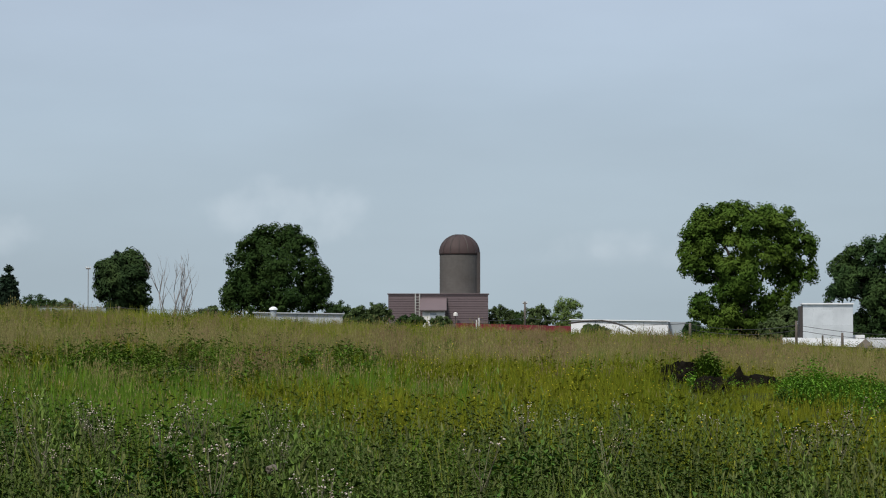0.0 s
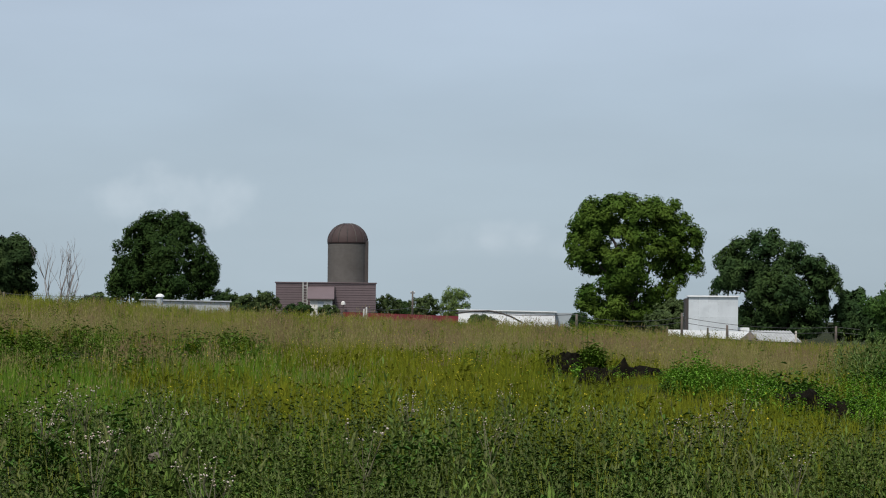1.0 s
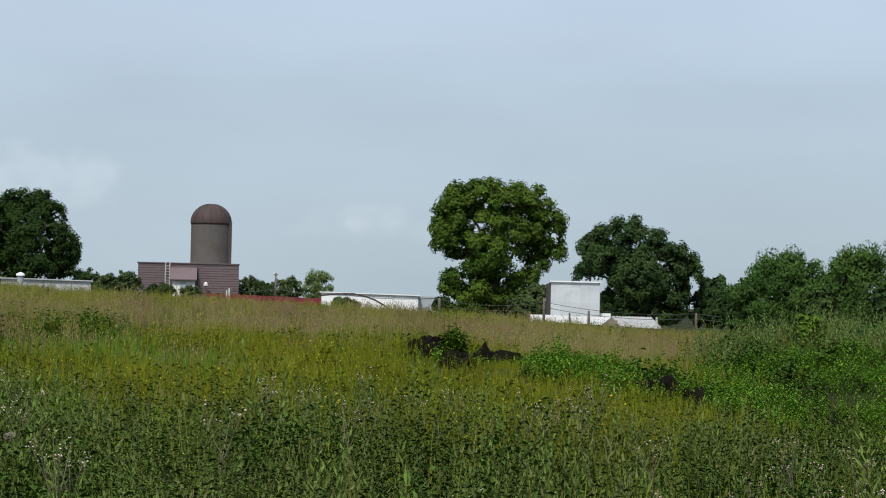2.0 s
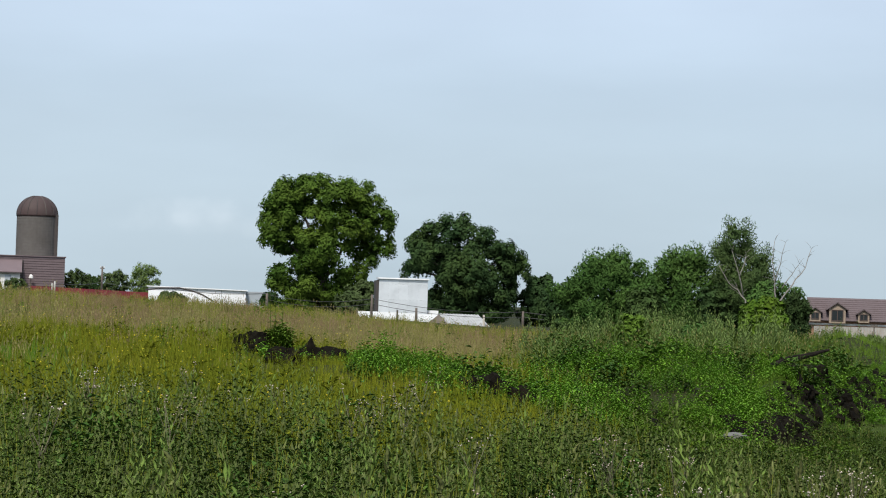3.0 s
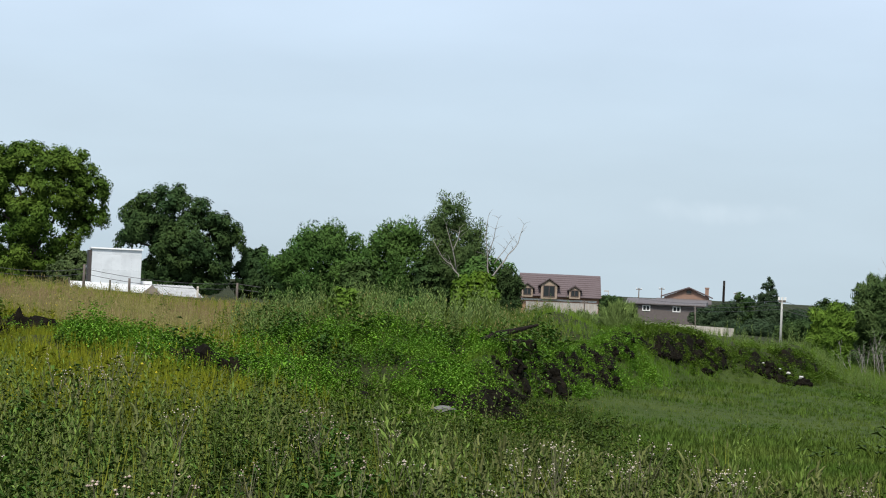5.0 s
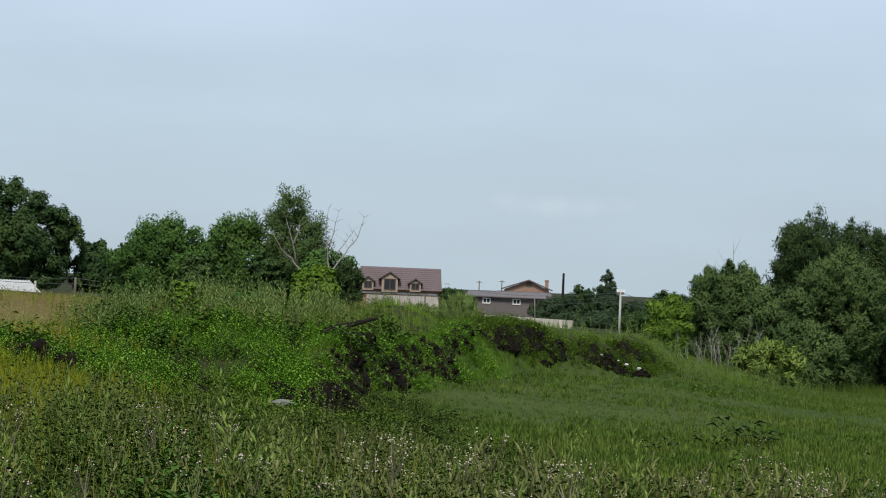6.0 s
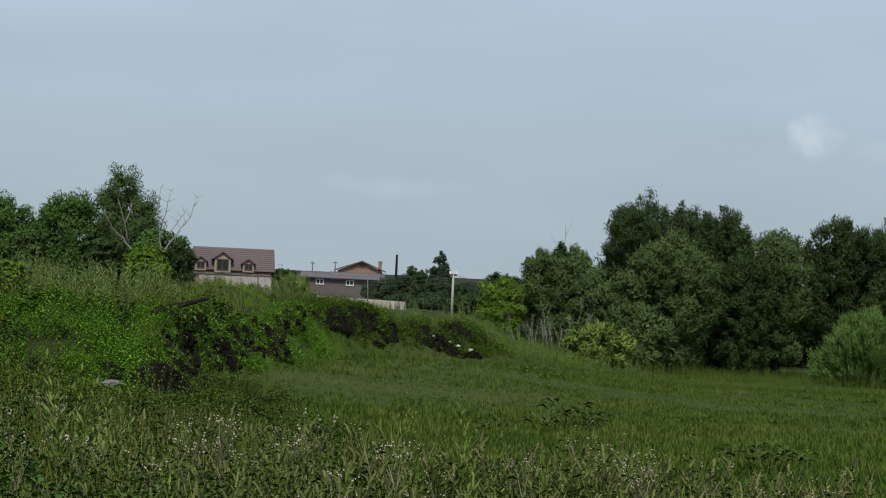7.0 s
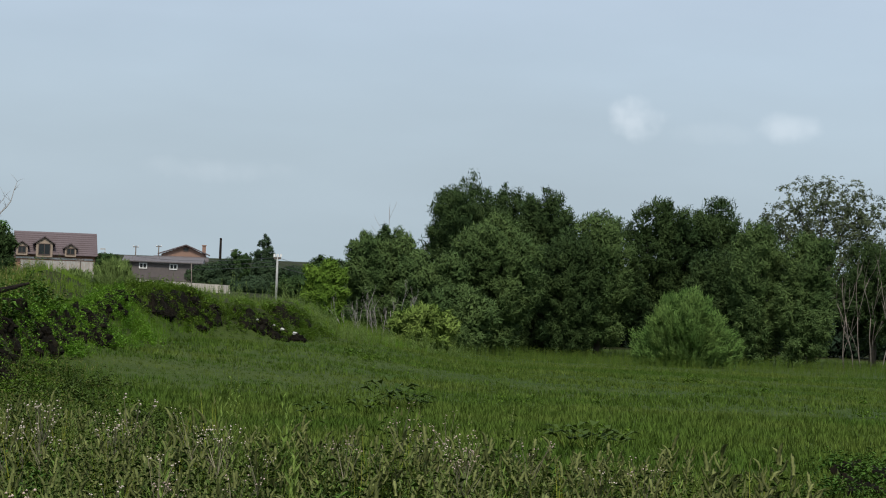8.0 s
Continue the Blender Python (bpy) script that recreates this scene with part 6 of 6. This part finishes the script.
near_stand = lambda a, d: np.max([np.exp(-((((a - q[0]) * d / 57.3) ** 2 + ((d - q[1]) * 0.6) ** 2) / (2 * (q[2] * 0.5) ** 2))) for q in STANDS], axis=0)
a, d = sow(rs, 6000, -12.5, 41, 11, 38, lambda a, d: front(a, d) * (0.008 + 0.75 * near_stand(a, d) * (0.3 + 0.7 * patch(a, d, 0.6, 29, 0.3))))
scatter("fleabane", P_TH, a, d, rs.uniform(0.75, 1.05, len(a)), [M["mugwort"], M["white_bloom"], M["thistle_stem"]], "wiry fleabane with small white flowers", "weeds", rs)
a, d = sow(rs, 1500, -12.5, 41, 11, 36, lambda a, d: front(a, d) * (0.15 + 0.85 * patch(a, d, 1.6, 81, 0.3)))
scatter("tall_stalks", P_TUFT, a, d, rs.uniform(0.9, 1.4, len(a)), [M["grass_crest"], M["weed_head"]], "pale green seeding grass stalks among the weeds", "grass", rs, sway=0.15)
a, d, s = tussocks(rs, 190, 12, -12.5, 41, 11, 36, lambda a, d: front(a, d), 0.22)
scatter("feathery_weeds", P_FEATHER, a, d, s * 0.95, [M["mugwort"], M["weed_head"], M["stem"]], "feathery pale green narrow-leaved weeds", "weeds", rs)

# the field behind them
off_heap = lambda a, d: 1 - rise(mound(a, d) * 6)
left = lambda a: rise((13.5 - a) / 3 + 0.5)
trodden = lambda a, d: 1 - 0.85 * between(a, 4.9, 8.3, 0.5) * between(d, 44.5, 51, 1.5)
open_field = lambda a, d: (1 - 0.97 * rise(low_band(a, d) * 3)) * off_heap(a, d) * trodden(a, d)
a, d = sow(rs, 18000, -13, 17, 26, 125, lambda a, d: open_field(a, d) * left(a) * (0.6 + 0.4 * rise((60 - d) / 30)))
scatter("field_turf", P_FAR, a, d, rs.uniform(0.25, 0.5, len(a)), [M["grass_crest"], M["grass_olive"]], "low mixed green and olive turf", "grass", rs)
a, d, s = tussocks(rs, 2200, 18, -13, 17, 25, 82, ruled(0), 0.45, 0.3)
scatter("green_grass", P_FAR, a, d, s * 0.85, [M["grass"], M["grass_straw"]], "rank green meadow grass in tussocks", "grass", rs)
a, d, s = tussocks(rs, 1200, 12, -13, 15, 31, 78, ruled(1, 0.03), 0.42, 0.6)
scatter("field_herbs", P_LEAFY + P_NET, a, d, s * 0.95, [M["herb"], M["weed_head"], M["stem"]], "clumps of fresh green leafy herbs in the grass", "weeds", rs)
a, d, s = tussocks(rs, 1000, 14, -13, 15, 25, 64, ruled(2, 0.05), 0.5, 0.35)
scatter("olive_herbs", P_YEL, a, d, s * 0.9, [M["grass_olive"], M["grass_olive"], M["grass_olive"]], "olive wiry herbs that have finished flowering", "weeds", rs)
a, d, s = tussocks(rs, 380, 14, -13, 15, 25, 64, ruled(2, 0.10), 0.5, 0.35)
scatter("yellow_flowers", P_YEL, a, d, s * 0.9, [M["grass_olive"], M["yellow_bloom"], M["grass_olive"]], "olive wiry herbs with small yellow flowers", "weeds", rs)
a, d, s = tussocks(rs, 1500, 18, -13, 15, 26, 66, ruled(2, 0.05), 0.5, 0.3)
scatter("olive_grass", P_FAR, a, d, s * 0.95, [M["grass_olive"], M["grass_olive"]], "olive yellow seeding grass", "grass", rs)
a, d, s = tussocks(rs, 2700, 17, -13, 17, 42, 110, ruled(3), 0.55, 0.3)
scatter("straw_grass", P_SEED, a, d, s * 0.95, [M["grass_straw"], M["grass_straw"]], "tall dry straw-coloured grass", "grass", rs)
a, d, s = tussocks(rs, 2600, 15, -13, 17, 50, 115, ruled(4), 0.55, 0.3)
scatter("brown_grass", P_SEED, a, d, s * 0.9, [M["grass_brown"], M["grass_brown"]], "reddish brown seeding grass", "grass", rs)
a, d, s = tussocks(rs, 2000, 14, -13, 18, 60, 135, ruled(5, 0.12), 0.7, 0.3)
scatter("crest_grass", P_FAR, a, d, s * 0.95, [M["grass_crest"], M["grass_crest"]], "green and yellow grass along the crest", "grass", rs)
a, d, s = tussocks(rs, 300, 7, -13, 16, 70, 130, lambda a, d: open_field(a, d) * left(a), 0.35, 0.5)
scatter("crest_herbs", P_NET, a, d, s * 1.2, [M["herb"], M["weed_head"], M["stem"]], "darker green weeds standing out of the far grass", "weeds", rs)
a, d = sow(rs, 1500, -13, 14, 50, 130, lambda a, d: open_field(a, d) * left(a) * patch(a, d, 5, 35, 0.3))
scatter("field_flowers", P_YEL, a, d, rs.uniform(0.7, 1.1, len(a)), [M["grass"], M["yellow_bloom"], M["grass_olive"]], "scattered yellow flowers in the far grass", "weeds", rs)
a, d, s = tussocks(rs, 620, 11, 8, 23, 29, 50, lambda a, d: between(a, 9, 22.5, 2) * (1 - rise(mound(a, d) * 9)) * rise((43.5 - d) / 3 + 3 * rise((a - 18) / 1) * (d < 49)) * (1 - rise((a - 20) / 1.5) * (d > 38)), 0.38, 0.6)
scatter("foot_weeds", P_LEAFY + P_NET, a, d, s * 0.62, [M["weed"], M["weed_head"], M["stem"]], "knee-high mixed green weeds before the heap", "weeds", rs)
a, d = sow(rs, 9000, 10, 22, 29, 52, lambda a, d: bare(a, d) * (1 - 0.7 * rise(mound(a, d) * 6)) * rise((22.0 - a) / 3))
scatter("foot_grass", P_FAR, a, d, rs.uniform(0.25, 0.5, len(a)), [M["grass_mown"], M["grass_straw"]], "green grass before the heap", "grass", rs)
a, d = sow(rs, 1500, 4.6, 8.6, 43.5, 51, bare)
scatter("trodden_grass", P_FAR, a, d, rs.uniform(0.25, 0.42, len(a)), [M["grass_olive"], M["grass_olive"]], "short olive grass in front of the soil clods", "grass", rs)
# low growth that runs from the clods towards the heap
a, d, s = tussocks(rs, 620, 12, 4.5, 16, 39, 57, lambda a, d: low_band(a, d) * bare(a, d) * (1 - 0.75 * between(a, 4.6, 8.1, 0.4)) * (0.35 + 0.65 * patch(a, d, 1.2, 71, 0.5)), 0.34, 0.6)
scatter("creeping_weeds", P_NET + P_LEAFY, a, d, s * 0.66, [M["nettle"], M["weed_head"], M["stem"]], "low fresh green weeds around bare clods", "weeds", rs)

# the heap: nettles in front, tall mixed growth on top and along the bank
a, d, s = tussocks(rs, 1350, 18, 8.5, 22.3, 41.5, 66, lambda a, d: rise(mound(a, d) * 8) * bare(a, d) * rise((53.5 + np.clip(a - 17.5, 0, 4) * 3.5 - d) / 2.5 + 0.5) * (1 - 0.3 * rise((a - 17.8) / 1.0)) * cleared(a, d) * (0.3 + 0.7 * patch(a, d, 0.55, 93, 0.5)), 0.34, 0.65)
scatter("nettles", P_NET, a, d, s * 1.0 * (1 - 0.35 * rise((a - 17.6) / 1.2)), [M["nettle"], M["weed_head"], M["stem"]], "bright green nettles covering the spoil heap", "nettles", rs)
a, d, s = tussocks(rs, 420, 9, 8, 26.5, 43, 82, lambda a, d: rise(mound(a, d) * 4) * bare(a, d) * cleared(a, d) * rise((20.0 - a) / 1.5), 0.36, 0.6)
scatter("heap_weeds", P_LEAFY, a, d, s * 1.05, [M["weed_dark"], M["weed_head"], M["stem"]], "dark green broad-leaved weeds on the heap", "weeds", rs)
a, d, s = tussocks(rs, 430, 11, 12, 22, 56.5, 76, lambda a, d: rise(mound(a, d) * 3) * (1 - 0.75 * rise((a - 17.5) / 2)) * (0.3 + 0.7 * patch(a, d, 1.5, 45, 0.5)), 0.36, 0.5)
scatter("heap_top_mugwort", P_FEATHER, a, d, s * (1 - 0.45 * rise((a - 17.8) / 1)), [M["grey_leaf"], M["weed_head"], M["stem"]], "tall grey-green mugwort on top of the heap", "weeds", rs)
a, d, s = tussocks(rs, 800, 12, 12, 20.5, 55, 82, lambda a, d: rise(mound(a, d) * 3) * (1 - rise((a - 18.5) / 1.5)) * bare(a, d), 0.4, 0.4)
scatter("heap_top_grass", P_FAR, a, d, s * 0.85, [M["grass_mown"], M["grass_straw"]], "tall green grass on the heap's crest", "grass", rs)
a, d = sow(rs, 13000, 12, 29, 58, 125, lambda a, d: rise((a - 19) / 3 + rise((d - 62) / 4)) * rise((d - 68 - (a - 21) * 2.6) / 5) * rise((29 - a) / 2) * bare(a, d))
scatter("bank_grass", P_FAR, a, d, rs.uniform(0.3, 0.65, len(a)) * (0.55 + 0.45 * rise((a - 22) / 2)), [M["grass"], M["grass_olive"]], "tall green grass on the bank", "grass", rs)
a, d, s = tussocks(rs, 380, 8, 20, 29.5, 64, 112, lambda a, d: rise((d - 67 - (a - 21) * 2.6) / 4) * bare(a, d), 0.5, 0.5)
scatter("bank_weeds", P_FEATHER, a, d, s * 0.75 * (0.6 + 0.4 * rise((a - 22) / 2)), [M["grey_leaf"], M["weed_head"], M["stem"]], "mixed tall grey-green weeds on the bank", "weeds", rs)
a, d, s = tussocks(rs, 1700, 9, 16.3, 22, 42, 66, lambda a, d: (1 - 0.8 * between(a, 16.8, 19.0, 0.4) * between(d, 42.4, 45.5, 0.6)) * between(d - 44.5 - np.clip(a - 17.6, 0, 5) * 4.6, -2.5, 4.5, 1) * (0.2 + 0.8 * patch(a, d, 0.9, 95, 0.5)), 0.25, 0.6)
scatter("scar_weeds", P_NET + P_LEAFY, a, d, s * 0.62, [M["nettle"], M["weed_head"], M["stem"]], "fresh green weeds creeping over bare soil", "weeds", rs)
a, d, s = tussocks(rs, 1300, 8, 20.6, 26.2, 62, 84, lambda a, d: between(d - 68.0 - (a - 21) * 2.7, -2.5, 3.0, 1) * (0.3 + 0.7 * patch(a, d, 1.0, 97, 0.5)), 0.3, 0.6)
scatter("bank_face_weeds", P_NET + P_LEAFY, a, d, s * 0.62, [M["herb"], M["weed_head"], M["stem"]], "green weeds hanging over the cut bank", "weeds", rs)

a, d = sow(rs, 13000, 17.5, 23.5, 42, 80, lambda a, d: rise(mound(a, d) * 6) * bare(a, d) * rise((76 + (a - 21) * 2.9 - d) / 3))
scatter("flank_grass", P_FAR, a, d, rs.uniform(0.22, 0.45, len(a)), [M["grass"], M["grass_mown"]], "short green grass on the heap's flank", "grass", rs)


def crumb(rs):
    """A jagged little clod."""
    bm = bmesh.new()
    bmesh.ops.create_icosphere(bm, subdivisions=1, radius=1)
    v = np.array([x.co for x in bm.verts]) * rs.uniform(0.6, 1.25, (len(bm.verts), 1)) * np.array((1, 0.8, 0.75))
    t = np.array([[x.index for x in f.verts] for f in bm.faces])
    bm.free()
    return v, t, np.zeros(len(t), int)


P_CRUMB = [crumb(R(600 + k)) for k in range(8)]
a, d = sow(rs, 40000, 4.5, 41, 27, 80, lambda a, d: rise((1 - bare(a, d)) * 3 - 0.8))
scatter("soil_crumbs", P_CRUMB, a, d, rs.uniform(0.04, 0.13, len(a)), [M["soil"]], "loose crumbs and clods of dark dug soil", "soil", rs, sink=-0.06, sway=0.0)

a, d, s = tussocks(rs, 330, 10, 12.5, 19.5, 38.5, 46, lambda a, d: (1 - 0.95 * between(a, 16.7, 19.0, 0.4) * between(d, 41.6, 46, 0.6)) * (0.5 + 0.5 * patch(a, d, 0.8, 99, 0.5)), 0.3, 0.6)
scatter("foot_cover", P_NET + P_LEAFY, a, d, s * 0.6, [M["herb"], M["weed_head"], M["stem"]], "low green weeds along the foot of the heap", "weeds", rs)

# grazed meadow and its uncut edge before the willows
mead = lambda a, d: rise((a - 19.5) / 2) * (1 - rise(mound(a, d) * 5)) * rise((d - 23 - 8 * rise((24.5 - a) / 4)) / 4)
a, d = sow(rs, 42000, 19.5, 42, 24, 100, lambda a, d: mead(a, d) * (0.55 + 0.45 * clump(a, d, 3, 51)))
scatter("meadow_grass", P_SHORT, a, d, rs.uniform(0.6, 1.25, len(a)) * (0.6 + 0.7 * clump(a, d, 2.2, 52)), [M["grass_mown"]], "short grazed bright green meadow grass", "grass", rs)
a, d = sow(rs, 10000, 24, 42, 80, 136, lambda a, d: mead(a, d) * (0.12 + 0.88 * rise((d - 98) / 16)))
scatter("meadow_edge_grass", P_SEED, a, d, rs.uniform(0.4, 0.8, len(a)), [M["grass_mown"], M["grass_mown"]], "taller seeding grass before the willows", "grass", rs)
a, d, s = tussocks(rs, 260, 26, 21, 42, 36, 112, lambda a, d: mead(a, d) * (0.3 + 0.7 * patch(a, d, 4, 55, 0.3)), 0.7, 0.5)
scatter("meadow_tussocks", P_SHORT, a, d, s * 1.35, [M["grass_mown"]], "longer yellowish tufts left in the meadow", "grass", rs)
a, d, s = tussocks(rs, 26, 7, 21, 42, 34, 80, lambda a, d: mead(a, d), 0.4, 0.5)
scatter("meadow_herbs", P_HERB, a, d, s * 0.7, [M["herb"], M["weed_head"], M["stem"]], "low dark herbs in the meadow", "weeds", rs)
a, d = sow(rs, 12000, 20, 42, 22, 46, mead)
scatter("near_meadow_grass", P_SHORT, a, d, rs.uniform(0.9, 1.8, len(a)), [M["grass_mown"]], "short green meadow grass behind the weeds", "grass", rs)
a, d = sow(rs, 350, 22, 41, 45, 110, lambda a, d: mead(a, d))
scatter("meadow_flowers", P_YEL, a, d, rs.uniform(0.2, 0.4, len(a)), [M["grass_mown"], M["yellow_bloom"], M["grass_mown"]], "tiny yellow meadow flowers", "flowers", rs)
a, d, s = tussocks(rs, 70, 12, 37.6, 42, 24, 33, lambda a, d: between(a, 38.2, 43, 0.7) * between(d, 26, 32, 2), 0.3, 0.6)
scatter("bramble", P_LEAFY, a, d, s * 0.6, [M["weed_dark"], M["weed_head"], M["stem"]], "dark green brambles over bare soil", "weeds", rs)


a, d = sow(rs, 100, 6.15, 6.38, 49.8, 50.4)
scatter("mugwort_clump", P_LEAFY, a, d, rs.uniform(0.5, 1.1, len(a)), [M["herb"], M["weed_head"], M["stem"]], "bushy green mugwort clump between two soil heaps", "weeds", rs)
a, d = sow(rs, 260, 9.9, 10.8, 48.6, 50.0)
scatter("mugwort_clump", P_LEAFY, a, d, rs.uniform(0.5, 1.0, len(a)), [M["herb"], M["weed_head"], M["stem"]], "bushy dark green mugwort clump in the field", "weeds", rs)


# ---- single plants that stand out ----
def plant_thing(name, arrays, mats, m, label, category, group="", faces_each=()):
    """A plant as a thing; with faces_each, every leaf or stem of that many faces is a part of its own."""
    v, t, i = arrays
    e = thing(name, m, label, category, group)
    for k, (nm, mat) in enumerate(mats):
        f = t[i == k]
        n = faces_each[k] if faces_each else len(f)
        for f in ([f[q:q + n] for q in range(0, len(f), n)] if n else []):
            used = np.unique(f)
            back = np.zeros(len(v), int)
            back[used] = np.arange(len(used))
            ob = new(nm, mesh_from(nm, v[used], back[f], [mat]))
            ob.parent = e
    return e


def burdock(seed, h):
    rs = R(seed)
    p = Plant()
    for k in range(14):
        a = k * 2.4 + rs.uniform(-.3, .3)
        base = ring_dir(a, 0) * 0.05
        tip = ring_dir(a, 0) * rs.uniform(0.12, 0.3) + np.array((0, 0, h * rs.uniform(0.4, 0.95)))
        p.stalk(base, tip, 0.012, 2)
        p.leaf(tip, ring_dir(a, 0.5), rs.uniform(0.28, 0.42), rs.uniform(0.17, 0.24), 0, 0.3)
    return p.arrays()


BUR = [("leaf", M["weed"]), ("heads", M["weed_head"]), ("stem", M["stem"])]
proto = plant_thing("burdock", burdock(1, 0.55), BUR, facing(27.75, 43), "big-leaved green burdock in the meadow", "burdock", "burdocks", (4, 0, 6))
for az_, d_, s_ in ((28.15, 42.5, 1.0), (28.4, 43, 0.8), (27.2, 41, 0.9), (32.0, 33.5, 0.9), (32.5, 33, 1.0), (33.1, 33.6, 0.8), (26.0, 39, 0.8)):
    copy_thing(proto, facing(az_, d_, az_ * 77 % 360)).scale = (s_ * 0.8, s_ * 0.8, s_ * 0.7)
MUG = [("leaves", M["mugwort"]), ("heads", M["weed_head"]), ("stem", M["stem"])]
proto = plant_thing("tall_mugwort", mugwort_plant(R(8), 1.15), MUG, facing(-2.55, 24), "tall bushy mugwort standing over the weeds", "mugwort", "tall mugworts")
for az_, d_, s_ in ((-2.3, 24.2, 1.0), (-2.75, 24.4, 0.9), (-2.45, 23.7, 1.05), (-0.4, 25, 0.8), (6.15, 50, 1.1), (6.3, 50.3, 1.2), (6.05, 50.2, 1.0), (11.4, 50, 1.2), (11.6, 50.4, 1.2), (24.0, 36, 1.0), (24.2, 36.4, 0.9), (19.9, 38, 1.0), (18.4, 43.5, 1.0), (17.9, 43.4, 1.1), (19.0, 43.3, 0.9)):
    copy_thing(proto, facing(az_, d_, az_ * 91 % 360)).scale = (s_, s_, s_)
e_ = plant_thing("goldenrod", bloom_stalk(R(3), 0.75, 6), [("leaf", M["weed"]), ("flower", M["yellow_bloom"]), ("stem", M["stem"])], facing(3.32, 26), "single yellow-flowered herb above the weeds", "flower", "", (2, 2, 1))
